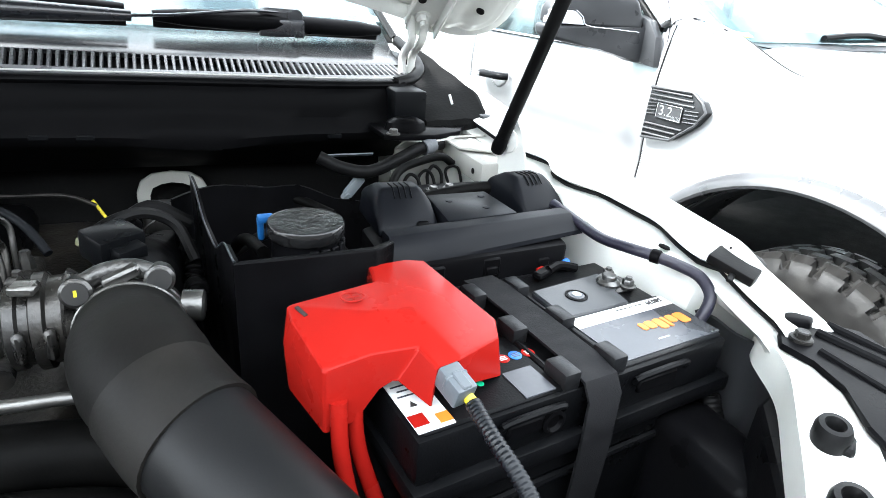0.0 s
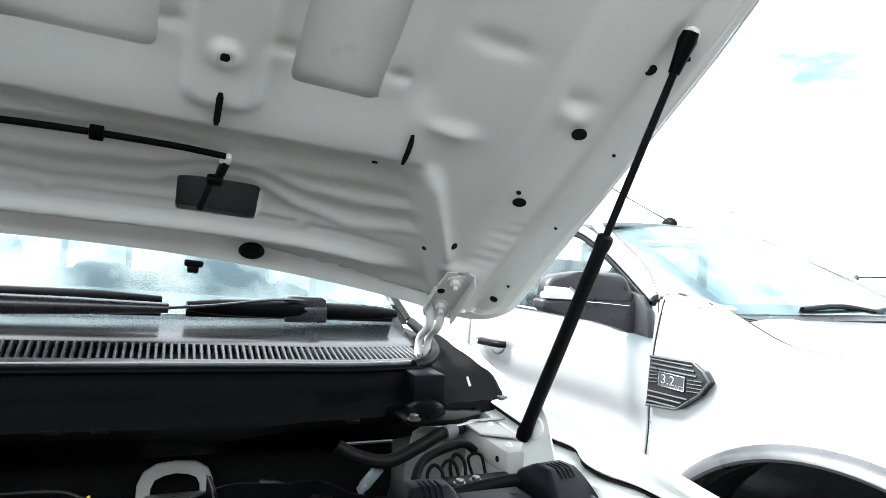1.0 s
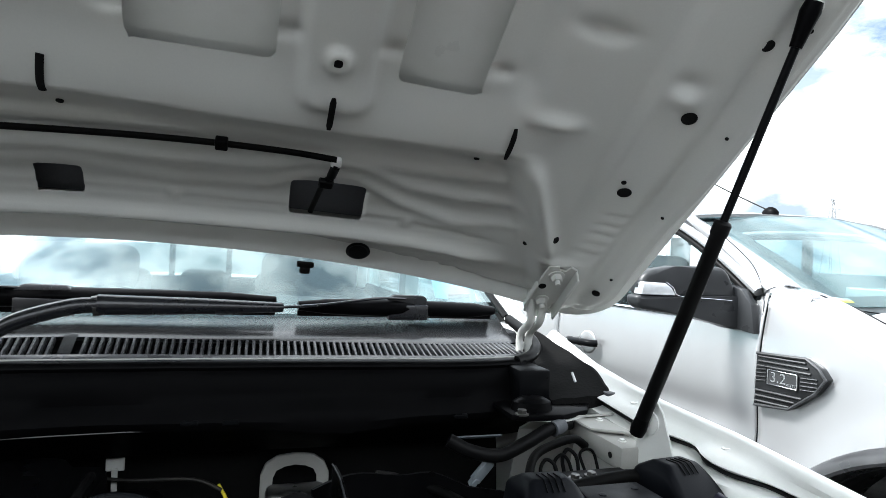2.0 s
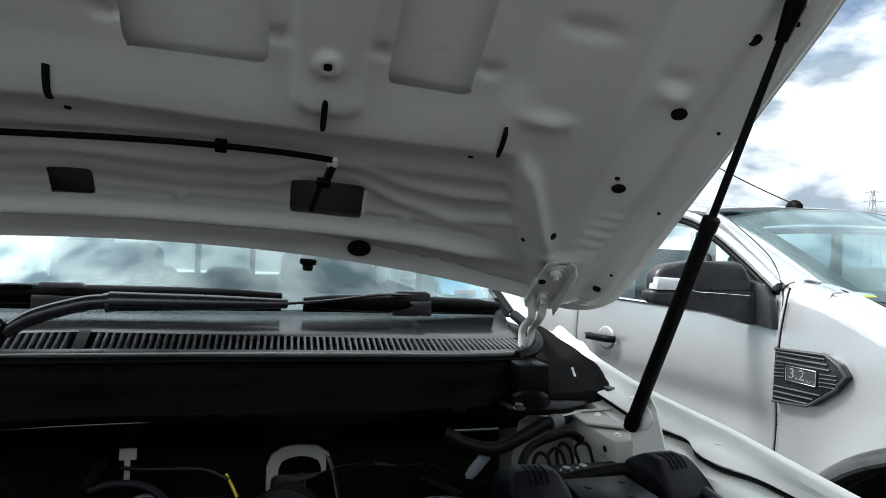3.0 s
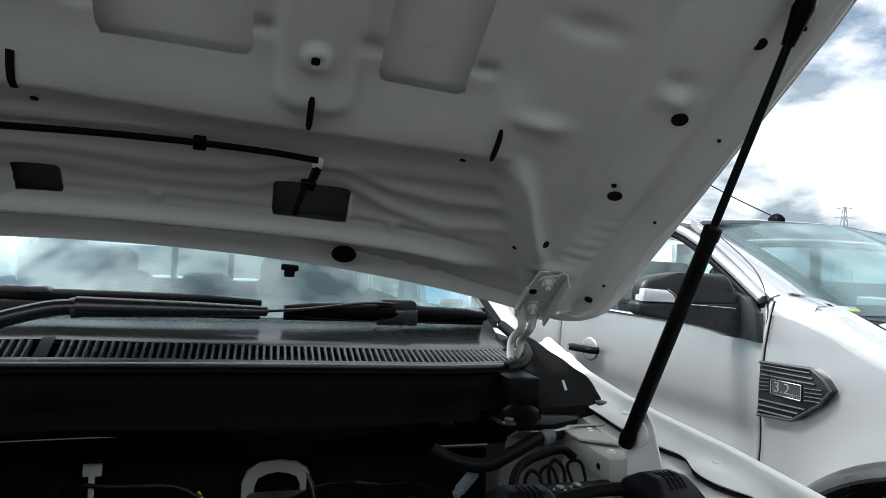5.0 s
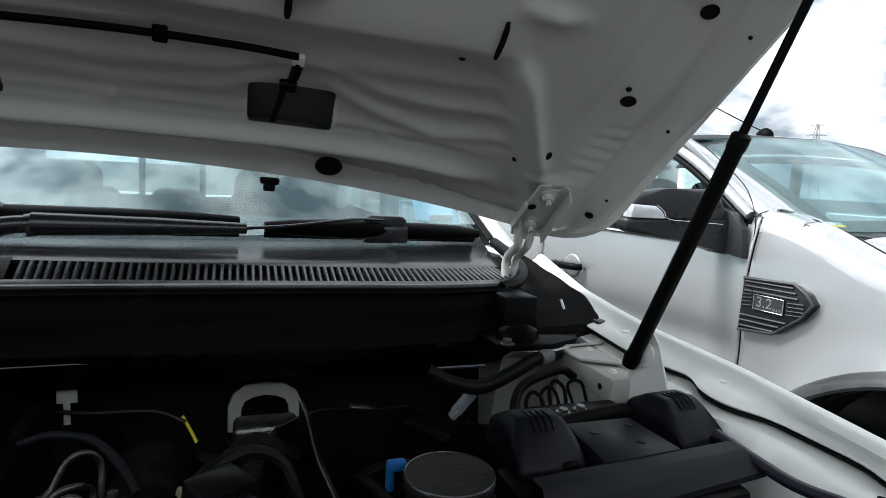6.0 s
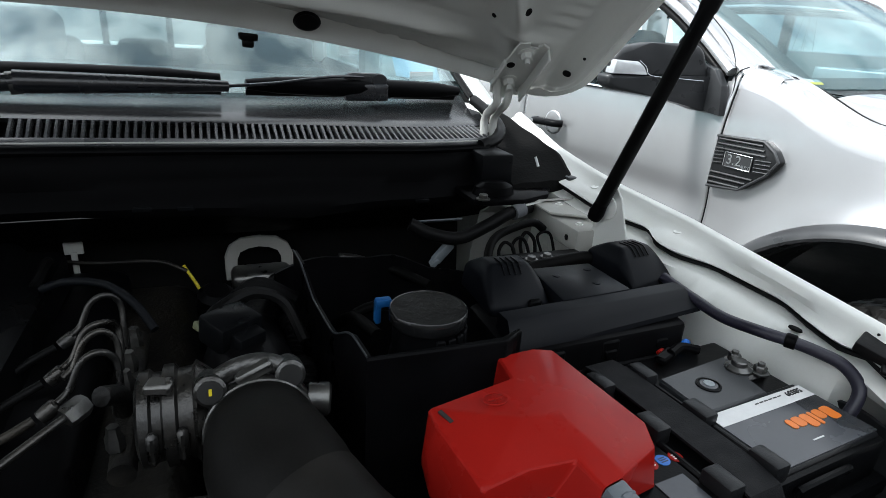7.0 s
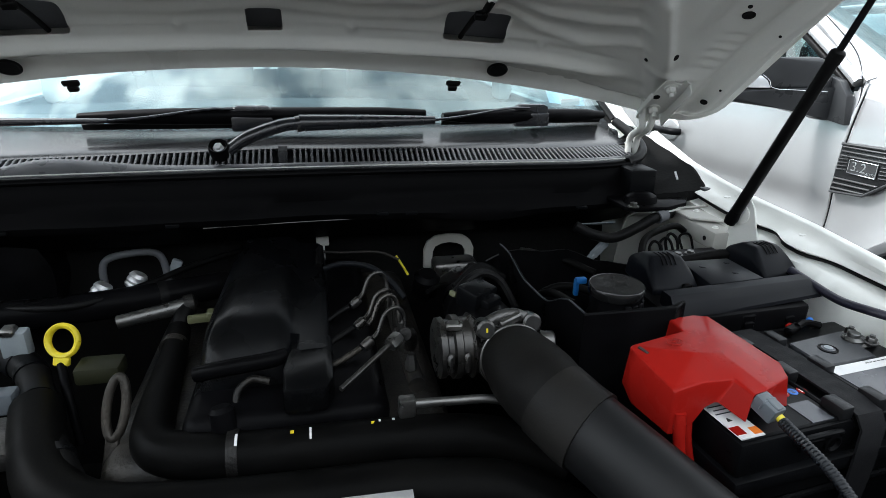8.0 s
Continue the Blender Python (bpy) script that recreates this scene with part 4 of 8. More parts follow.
for s in (1, -1):
    bm = B()
    lathe(bm, [(0.0185, 0), (0.019, 0.002), (0.016, 0.0035), (0.014, 0.002), (0.002, 0.0025)], 28, bonnet_frame(s * 0.393, -0.035, max(relief_at(0.391, -0.010), relief_at(0.391, -0.03)) + 0.001))
    part("rubber_plug", bm, M_RUBBER, inner, "round black rubber plug")
    bm = B()
    m = bonnet_frame(s * 0.315, -0.062, 0.004)
    box(bm, (-0.013, -0.006, 0), (0.013, 0.006, 0.006), 0.002, 1, m)
    box(bm, (-0.008, -0.016, 0), (0.008, -0.004, 0.010), 0.002, 1, m)
    part("bump_stop", bm, M_RUBBER, inner, "small black rubber stop on the bonnet edge")
# grey plates added behind the access holes: the cavity's shade as colour
for u0, u1 in ((-0.06, 0.06), (0.25, 0.42), (-0.42, -0.25)):
    bm = B()
    m = bonnet_frame((u0 + u1) / 2, 0.058, -0.048)
    box(bm, ((u0 - u1) / 2, -0.05, -0.002), ((u1 - u0) / 2, 0.05, 0.002), 0.001, 1, m)
    part("cavity_shade_plate", bm, M_DULL_GREY, inner, "grey plate standing for the shade inside the bonnet")
# washer hose
bm = B()
tube(bm, [bonnet_point(u, 0.155 + 0.006 * math.sin(u * 7) - 0.006, 0.004 if abs(u) < 0.3 else 0.006) for u in spread(-0.335, 0.335, 15)], 0.0042, 10, 3)
hose = part("washer_hose", bm, M_HOSE, inner, "thin black washer hose clipped across the bonnet")
for u in (-0.335, 0.335):
    bm = B()
    m = bonnet_frame(u, 0.148, 0.004)
    box(bm, (-0.007, -0.007, -0.005), (0.007, 0.007, 0.005), 0.003, 2, m)
    part("hose_elbow", bm, M_WHITE, hose, "white plastic hose elbow")
    bm = B()
    tube(bm, [bonnet_point(u, 0.145, 0.006), bonnet_point(u * 0.985, 0.12, 0.004), bonnet_point(u * 0.97, 0.10, -0.008), bonnet_point(u * 0.955, 0.06, -0.020), bonnet_point(u * 0.940, 0.026, -0.026)], 0.0042, 10, 4)
    tube(bm, [bonnet_point(u, 0.140, 0.005), bonnet_point(u * 0.99, 0.122, 0.004)], 0.0062, 10, 1)
    box(bm, (-0.010, -0.007, -0.004), (0.010, 0.007, 0.006), 0.002, 1, bonnet_frame(u * 0.975, 0.108, 0.002))
    part("nozzle_hose", bm, M_RUBBER, hose)
for u in (-0.195, 0.195):
    bm = B()
    box(bm, (-0.0075, -0.0075, -0.006), (0.0075, 0.0075, 0.006), 0.0018, 2, bonnet_frame(u, 0.155, 0.004))
    part("hose_clip", bm, M_PLASTIC, hose)


# ---- bonnet hinges ----
def hinge(s):
    bm = B()
    m = bonnet_frame(s * 0.705, -0.037, 0.009)
    prism(bm, [(-0.022 * s, 0.052), (-0.006 * s, 0.056), (-0.004 * s, 0.046), (0.010 * s, 0.046), (0.012 * s, 0.060), (0.026 * s, 0.054), (0.024 * s, -0.03), (0.008 * s, -0.080), (-0.020 * s, -0.070), (-0.028 * s, -0.03)], 0, 0.004, 0.0015, 1, m)
    for du, v0, v1, hh in ((0.025, -0.055, 0.052, 0.024), (-0.026, -0.050, 0.010, 0.012)):
        box(bm, (s * du - 0.002, v0, 0), (s * du + 0.002, v1, hh), 0.0015, 1, m)
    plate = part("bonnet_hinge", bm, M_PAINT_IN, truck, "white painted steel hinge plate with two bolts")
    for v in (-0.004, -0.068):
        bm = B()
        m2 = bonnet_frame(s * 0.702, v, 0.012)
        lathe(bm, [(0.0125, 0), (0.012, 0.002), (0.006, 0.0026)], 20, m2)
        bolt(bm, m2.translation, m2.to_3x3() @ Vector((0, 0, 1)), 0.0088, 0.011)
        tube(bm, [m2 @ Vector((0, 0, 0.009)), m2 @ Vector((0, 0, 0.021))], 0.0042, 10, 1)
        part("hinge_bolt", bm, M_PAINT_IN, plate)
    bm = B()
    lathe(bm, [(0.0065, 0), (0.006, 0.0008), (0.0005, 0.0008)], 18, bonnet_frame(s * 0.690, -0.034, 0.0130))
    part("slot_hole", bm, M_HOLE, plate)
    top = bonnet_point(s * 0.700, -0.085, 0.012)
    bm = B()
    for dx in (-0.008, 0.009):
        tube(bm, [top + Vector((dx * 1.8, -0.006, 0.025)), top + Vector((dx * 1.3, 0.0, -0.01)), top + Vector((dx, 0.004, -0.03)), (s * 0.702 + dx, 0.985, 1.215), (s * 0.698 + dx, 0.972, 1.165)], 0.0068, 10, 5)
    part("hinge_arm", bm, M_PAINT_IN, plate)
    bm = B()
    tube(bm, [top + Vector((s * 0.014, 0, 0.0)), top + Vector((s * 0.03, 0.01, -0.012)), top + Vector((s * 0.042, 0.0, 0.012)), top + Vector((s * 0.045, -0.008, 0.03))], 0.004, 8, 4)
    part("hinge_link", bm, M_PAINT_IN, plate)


hinge(1)
hinge(-1)


# ---- gas struts ----
def strut(s):
    a = Vector((s * 0.730, 0.690, 1.137))
    b = bonnet_point(s * 0.775, 0.468, 0.020)
    th = thing("bonnet_gas_strut", a, "black gas strut holding the bonnet up", "gas strut", "bonnet struts")
    d = b - a
    bm = B()
    lathe(bm, [(0.007, 0.012), (0.0090, 0.016), (0.0090, d.length * 0.52), (0.0102, d.length * 0.525), (0.0102, d.length * 0.55), (0.008, d.length * 0.555), (0.005, d.length * 0.557)], 24, along(a, b))
    part("cylinder", bm, M_RUBBER, th, "matt black strut cylinder")
    bm = B()
    tube(bm, [a + d * 0.55, a + d * 0.985], 0.0046, 14, 1)
    part("rod", bm, M_PLASTIC_G, th, "thin dark piston rod")
    for p, q in ((a, 1), (b, -1)):
        bm = B()
        m = along(p, p + d * q)
        lathe(bm, [(0.002, -0.012), (0.009, -0.010), (0.0106, 0.0), (0.009, 0.012), (0.0075, 0.026), (0.0065, 0.036)], 18, m)
        part("ball_socket", bm, M_PLASTIC, th)
    bm = B()
    m = bonnet_frame(s * 0.787, 0.474, 0.0)
    lathe(bm, [(0.017, 0), (0.016, 0.003), (0.010, 0.005), (0.007, 0.014)], 22, m)
    part("ball_stud", bm, M_PAINT, th, "white painted stud plate")
    # bracket on the fender
    bm = B()
    prism(bm, [(-0.020, -0.075), (0.052, -0.075), (0.022, 0.020), (0.012, 0.034), (-0.004, 0.034), (-0.012, 0.020)], -0.0015, 0.0015, 0.001, 1,
          Matrix(((0.35 * s, 0, -0.94 * s, s * 0.744), (-0.94, 0, -0.35, 0.690), (0, 1, 0, 1.140), (0, 0, 0, 1))))
    part("strut_bracket", bm, M_PAINT, th, "white triangular strut bracket")
    bm = B()
    lathe(bm, [(0.0175, 0.0015), (0.017, 0.004), (0.010, 0.0055), (0.004, 0.006)], 22, Matrix(((0.35 * s, 0, -0.94 * s, s * 0.744), (-0.94, 0, -0.35, 0.690), (0, 1, 0, 1.144), (0, 0, 0, 1))))
    part("stud_plate", bm, M_PAINT, th, "round white stud plate")


strut(1)
strut(-1)


# ---- plenum end and inner panel at the passenger side ----
bm = B()
prism(bm, [(0.604, 0.812), (0.625, 0.800), (0.68, 0.798), (0.735, 0.822), (0.762, 0.862), (0.765, 0.93), (0.69, 0.95), (0.60, 0.93)], 1.117, 1.126, 0.003)
tray = part("plenum_tray", bm, M_PLASTIC, truck, "black plastic tray beside the cowl")
bm = B()
rows = []
for y in spread(0.858, 1.12, 27):
    xo = float(np.interp(y, (0.858, 0.868, 0.90, 0.935, 1.083, 1.12), (0.796, 0.802, 0.810, 0.812, 0.780, 0.772))) + 0.0015 * math.sin(y * 90)
    zo = float(np.interp(y, (0.858, 0.935, 1.083, 1.12), (1.140, 1.166, 1.207, 1.216)))
    zi = float(np.interp(y, (0.858, 0.90, 1.0, 1.12), (1.132, 1.146, 1.160, 1.170)))
    rows.append([(0.686, y, zi - 0.02), (0.692, y, zi), (0.712, y, zi + 0.003), (0.735, y, zi + (zo - zi) * 0.30), (0.758, y, zi + (zo - zi) * 0.62), (xo - 0.022, y, zo - 0.004), (xo - 0.006, y, zo + 0.003), (xo, y, zo + 0.001), (xo + 0.0015, y, zo - 0.016)])
front = [(x, y - 0.004, max(z - 0.030, 1.118)) for x, y, z in rows[0]]
sheet(bm, [front] + rows, 0.002)
part("corner_trim", bm, M_DARK, truck, "black plastic corner trim below the hinge")
bm = B()
box(bm, (0.786, 0.846, 1.128), (0.812, 0.866, 1.143), 0.004, 2)
part("trim_end", bm, M_LIDG, truck, "grey end block of the corner trim")
bm = B()
box(bm, (0.640, 0.866, 1.120), (0.694, 0.945, 1.178), 0.005, 2)
part("panel_end", bm, M_PLASTIC_G, truck, "black stepped end of the plenum panel")
bm = B()
tube(bm, [(0.735, 0.873, 1.172), (0.738, 0.866, 1.158)], 0.0020, 8, 1)
part("trim_pin", bm, M_WHITE, truck, "small white retaining pin")
bm = B()
sheet(bm, [[(x, y - 0.002, 1.1175), (x, y - 0.003, 1.1155), (x, y + 0.004, 1.1145)] for x, y in ((0.612, 0.822), (0.63, 0.810), (0.66, 0.804), (0.69, 0.803), (0.735, 0.822))], 0.0012)
part("tray_edge", bm, M_PAINT_IN, tray, "white painted flange under the tray")
bm = B()
bolt(bm, (0.618, 0.808, 1.126), (0, 0, 1), 0.007, 0.007)
part("tray_bolt", bm, M_STEEL, tray)
bm = B()
lathe(bm, [(0.030, -0.004), (0.026, 0.008), (0.016, 0.013), (0.004, 0.014)], 20, Matrix.Translation((0.648, 0.838, 1.128)) @ Matrix.Diagonal((1.15, 0.8, 1.2, 1)))
part("tray_boss", bm, M_PLASTIC, tray)
# painted inner wall with folds, above and behind the fuse box
bm = B()
rows = []
for x in spread(0.645, 0.775, 16):
    k = 0.012 * math.exp(-((x - 0.56) / 0.03) ** 2) - 0.010 * math.exp(-((x - 0.68) / 0.02) ** 2)
    zt = float(np.interp(x, (0.47, 0.585, 0.62, 0.775), (1.090, 1.096, 1.116, 1.118)))
    rows.append([(x, 0.812 + k, zt), (x, 0.822 + k, zt - 0.004), (x, 0.870 + k, zt - 0.03), (x, 0.885 + k, 1.05), (x, 0.90 + k, 0.98), (x, 0.93, 0.90), (x, 0.95, 0.70)])
sheet(bm, rows, 0.003)
part("inner_flange", sheet(B(), [[(x, 0.815, 1.0975), (x, 0.813, 1.096), (x, 0.818, 1.092)] for x in spread(0.520, 0.590, 8)], 0.0012), M_PLUG, truck, "thin grey flange below the plenum panel")
part("inner_panel", bm, M_PAINT_BAY, truck, "dusty white inner panel, darkened for shade, with pressed folds")
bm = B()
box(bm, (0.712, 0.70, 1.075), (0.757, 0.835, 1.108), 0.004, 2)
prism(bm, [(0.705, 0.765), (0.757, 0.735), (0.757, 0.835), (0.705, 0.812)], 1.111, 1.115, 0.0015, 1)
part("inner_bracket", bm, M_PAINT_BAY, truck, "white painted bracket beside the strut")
for p in ((0.730, 0.725, 1.108), (0.742, 0.80, 1.115)):
    bm = B()
    bolt(bm, p, (0, 0, 1), 0.004, 0.003)
    part("bracket_bolt", bm, M_PAINT, truck)
bm = B()
tube(bm, [(0.505, 0.80, 1.098), (0.535, 0.79, 1.084), (0.575, 0.785, 1.078), (0.62, 0.79, 1.092), (0.66, 0.80, 1.106), (0.70, 0.815, 1.108)], 0.0095, 14, 8)
solo("wiring_loom", bm, M_RUBBER, "black corrugated wiring loom on the inner panel", "wiring loom")
bm = B()
lathe(bm, [(0.012, 0), (0.013, 0.01), (0.012, 0.02)], 14, along((0.664, 0.800, 1.106), (0.70, 0.812, 1.113)))
solo("loom_clip", bm, M_DULL_GREY, "grey plastic clip round the wiring loom", "clip")
bm = B()
box(bm, (-0.012, -0.008, -0.03), (0.012, 0.008, 0.03), 0.003, 2, pose(0.557, 0.800, 1.052, 20, 30, 10) @ Matrix.Scale(0.6, 4))
box(bm, (-0.007, -0.01, -0.045), (0.007, 0.01, -0.02), 0.002, 1, pose(0.557, 0.800, 1.052, 20, 30, 10) @ Matrix.Scale(0.6, 4))
solo("wire_connector", bm, M_GREYCONN, "pale grey wire connector behind the fuse box", "connector")

bm = B()
lathe(bm, [(0.0042, 0), (0.0042, 0.0008), (0.002, 0.001)], 14, along((0.7115, 0.724, 1.091), (0.70, 0.724, 1.091)))
part("panel_hole", bm, M_HOLE, truck, "small dark hole in the bracket")
# ---- relay block with coiled leads ----
rb = thing("relay_block", (0.65, 0.70, 1.05), "cluster of black relays with curled leads behind the fuse box", "relay block")
bm = B()
tube(bm, [(0.566, 0.670, 1.070), (0.582, 0.704, 1.088), (0.604, 0.728, 1.098), (0.640, 0.745, 1.103), (0.675, 0.757, 1.104), (0.695, 0.76, 1.092)], 0.0058, 12, 6)
part("lead_trunk", bm, M_HOSE, rb, "thick taped lead")
for i, (x0, y0, r) in enumerate(((0.612, 0.706, 0.0030), (0.634, 0.718, 0.0028), (0.655, 0.727, 0.0032), (0.684, 0.738, 0.0026))):
    bm = B()
    tube(bm, [(x0 - 0.012 + 0.004 * (i % 2), y0 - 0.004, 1.070), (x0 - 0.010, y0 + 0.008, 1.086 + 0.001 * i), (x0 + 0.001, y0 + 0.014 - 0.004 * (i % 2), 1.095 + 0.002 * (i % 3)), (x0 + 0.010, y0 + 0.006, 1.088 + 0.001 * i), (x0 + 0.008 + 0.004 * (i % 2), y0 - 0.006, 1.068)], r * 0.8, 10, 6)
    bmesh.ops.translate(bm, verts=bm.verts[:], vec=(0.004 * (i % 2), 0.0, -0.003))
    part("curled_lead", bm, M_HOSE, rb)
bm = B()
box(bm, (0.592, 0.655, 1.02), (0.712, 0.700, 1.086), 0.008)
part("relay_housing", bm, M_PLASTIC, rb)
bm = B()
tube(bm, [(0.575, 0.630, 1.084), (0.610, 0.638, 1.087), (0.645, 0.640, 1.091), (0.68, 0.640, 1.094), (0.71, 0.632, 1.094)], 0.0095, 14, 6)
part("lead_sleeve", bm, M_HOSE, rb)
for p in ((0.625, 0.668, 1.086), (0.65, 0.672, 1.086)):
    bm = B()
    bolt(bm, p, (0, 0, 1), 0.006, 0.005)
    part("terminal_nut", bm, M_STEEL, rb)

# ---- fuse box ----
fb = thing("fuse_box", (0.61, 0.53, 0.98), "dark grey plastic fuse box with two cable covers", "fuse box")
bm = B()
prism(bm, [(0.497, 0.472), (0.712, 0.484), (0.735, 0.60), (0.55, 0.605), (0.50, 0.58)], 0.96, 1.080, 0.006)
part("fuse_box_base", bm, M_PLASTIC, fb, "black lower half of the fuse box")
# lid: a bar with a creased front across the box, and a flat tongue between the cable covers
def lid_y(x):
    return 0.499 + 0.085 * (x - 0.505)


bm = B()
rows = []
for x in spread(0.504, 0.734, 7):
    y = lid_y(x)
    e = 0.004 * ((x - 0.619) / 0.115)
    zb = 1.0745 + 0.045 * (x - 0.504)
    rows.append([(x + e, y - 0.023, zb), (x + e, y - 0.0215, zb + 0.0045), (x + e * 0.8, y - 0.0125, 1.0935), (x + e * 0.6, y - 0.0105, 1.0952), (x, y - 0.0010, 1.1015), (x, y + 0.0015, 1.1022), (x, y + 0.018, 1.1018), (x, y + 0.020, 1.1005), (x, y + 0.021, 1.084)])
rows = [[bm.verts.new(p) for p in row] for row in rows]
for ra, rb_ in zip(rows, rows[1:]):
    for k in range(len(ra) - 1):
        bm.faces.new((ra[k], rb_[k], rb_[k + 1], ra[k + 1]))
bm.faces.new(rows[0])
bm.faces.new(rows[-1][::-1])
bmesh.ops.recalc_face_normals(bm, faces=bm.faces)
lid = part("fuse_box_lid", bm, M_FUSE, fb, "dark grey fuse box lid with a sloping front", sharp=20)
bm = B()
prism(bm, [(0.579, 0.522), (0.670, 0.530), (0.667, 0.607), (0.588, 0.607)], 1.084, 1.1035, 0.003, 2)
part("lid_tongue", bm, M_FUSE, lid)
for x in (0.545, 0.612, 0.680):
    bm = B()
    y = lid_y(x)
    box(bm, (x - 0.011, y - 0.031, 1.050), (x + 0.011, y - 0.018, 1.076), 0.002, 1)
    box(bm, (x - 0.007, y - 0.034, 1.057), (x + 0.007, y - 0.028, 1.067), 0.0015, 1)
    part("lid_clip", bm, M_PLASTIC, lid)
bm = B()
tube(bm, [(0.502, 0.470, 1.046), (0.712, 0.482, 1.046)], 0.004, 8, 1)
part("base_rib", bm, M_PLASTIC, fb)


def cable_cover(x0, x1, y0, turn):
    """A wedge-shaped hood over a cable entry: a high crest at the back, a long front slope."""
    w = x1 - x0
    m = Matrix.Translation(((x0 + x1) / 2, y0, 0)) @ Matrix.Rotation(turn, 4, "Z")
    bm = B()
    pts = [(-w / 2, 0, 1.078), (w / 2, 0, 1.078), (-w / 2, 0, 1.090), (w / 2, 0, 1.090), (-w * 0.36, 0.038, 1.123), (w * 0.32, 0.038, 1.123), (-w * 0.36, 0.066, 1.121), (w * 0.32, 0.066, 1.121), (-w * 0.5, 0.086, 1.108), (w * 0.45, 0.086, 1.108), (-w * 0.54, 0.09, 1.078), (w * 0.5, 0.09, 1.078), (w * 0.5, 0.03, 1.106), (-w * 0.5, 0.03, 1.106)]
    vs = [bm.verts.new(m @ Vector(p)) for p in pts]
    bmesh.ops.convex_hull(bm, input=vs)
    bmesh.ops.dissolve_limit(bm, angle_limit=0.05, verts=bm.verts[:], edges=bm.edges[:])
    bmesh.ops.bevel(bm, geom=[e for e in bm.edges if e.calc_face_angle(0) > 0.25], offset=0.0045, segments=3, profile=0.5, affect="EDGES", clamp_overlap=True)
    cv = part("cable_cover", bm, M_FUSE, fb, "black hooded cable cover")
    for k in range(4):
        bm = B()
        tube(bm, [m @ Vector((-w * 0.16 + 0.0065 * k, y, z)) for y, z in ((0.026, 1.1145), (0.037, 1.1228), (0.046, 1.1232), (0.056, 1.1222))], 0.0008, 6, 3)
        part("grip_rib", bm, M_PLASTIC, cv)
    bm = B()
    box(bm, (w * 0.22 - 0.007, -0.004, 1.083), (w * 0.22 + 0.007, 0.004, 1.096), 0.002, 1, m)
    part("cover_latch", bm, M_PLASTIC, cv)


cable_cover(0.511, 0.579, 0.545, -0.06)
cable_cover(0.697, 0.763, 0.560, 0.10)
for x, y in ((0.606, 0.580), (0.652, 0.588), (0.640, 0.552)):
    bm = B()
    lathe(bm, [(0.0045, 0), (0.0045, 0.0006), (0.003, 0.0008)], 14, Matrix.Translation((x, y, 1.1035)))
    part("moulded_mark", bm, M_FUSE, lid)
# ---- battery ----
bat = thing("car_battery", (0.60, 0.375, 0.87), "black car battery with a grey label and a strap over it", "battery")
BX0, BX1, BY0, BY1, BZ = 0.437, 0.760, 0.288, 0.463, 1.060
# the battery sits slightly askew in its tray
ASKEW = Matrix.Translation((0.608, 0.366, 0)) @ Matrix.Rotation(radians(6), 4, "Z") @ Matrix.Translation((-0.608, -0.366, 0))


def askew(ob):
    ob.matrix_basis = ASKEW @ ob.matrix_basis
    return ob


bm = B()
box(bm, (BX0 + 0.006, BY0 + 0.006, 0.87), (BX1 - 0.006, BY1 - 0.006, 1.010), 0.006, 2)
part("battery_case", bm, M_BATT, bat, "glossy black battery case")
bm = B()
box(bm, (BX0 - 0.004, BY0 - 0.007, 0.998), (BX1 + 0.014, BY1 + 0.003, 1.016), 0.004, 2)
part("case_rim", bm, M_BATT, bat)
bm = B()
box(bm, (BX0, BY0, 1.016), (BX1, BY1, BZ - 0.004), 0.004, 2)
batlid = part("battery_lid", bm, M_BATT, bat)
bm = B()
box(bm, (0.628, BY0 + 0.005, BZ - 0.006), (0.757, 0.372, BZ - 0.0005), 0.002, 1)
part("lid_top", bm, M_BATT_LID, batlid, "dark grey raised lid top")
bm = B()
prism(bm, [(0.633, 0.368), (0.716, 0.368), (0.716, 0.392), (0.735, 0.400), (0.730, 0.430), (0.636, 0.424)], BZ - 0.006, BZ + 0.002, 0.002, 1)
part("vent_cover", bm, M_LIDG, batlid, "grey plastic vent cover")
bm = B()
box(bm, (0.443, BY0 + 0.004, BZ - 0.006), (0.566, 0.37, BZ - 0.001), 0.002, 1)
part("lid_top", bm, M_BATT, batlid)
for x0, x1 in ((0.505, 0.560), (0.640, 0.700)):
    bm = B()
    tube(bm, [(x0, BY0 - 0.002, BZ - 0.016), (x0 + 0.004, BY0 - 0.005, BZ - 0.009), (x1 - 0.004, BY0 - 0.005, BZ - 0.009), (x1, BY0 - 0.002, BZ - 0.016)], 0.0032, 8, 3)
    part("handle_lip", bm, M_BATT, batlid)
    bm = B()
    box(bm, (x0 + 0.006, BY0 - 0.003, BZ - 0.030), (x1 - 0.006, BY0 + 0.002, BZ - 0.016), 0.002, 1)
    part("handle_recess", bm, M_PLASTIC, batlid)
bm = B()
lathe(bm, [(0.011, 0), (0.011, 0.003), (0.008, 0.004), (0.006, 0.001)], 18, Matrix.Translation((0.553, BY0 - 0.002, BZ - 0.024)) @ Matrix.Rotation(radians(90), 4, "X"))
part("end_vent", bm, M_PLASTIC, batlid)
bm = B()
tube(bm, [(BX0 + 0.004, BY0 + 0.003, 0.968), (BX1 - 0.004, BY0 + 0.003, 0.968)], 0.004, 8, 1)
part("case_rib", bm, M_BATT, bat)
# printed label
bm = B()
prism(bm, [(0.633, 0.296), (0.757, 0.296), (0.757, 0.350), (0.633, 0.350)], BZ - 0.0005, BZ + 0.0004)
label = part("label", bm, M_LABEL, bat, "grey label with a row of orange blocks")
bm = B()
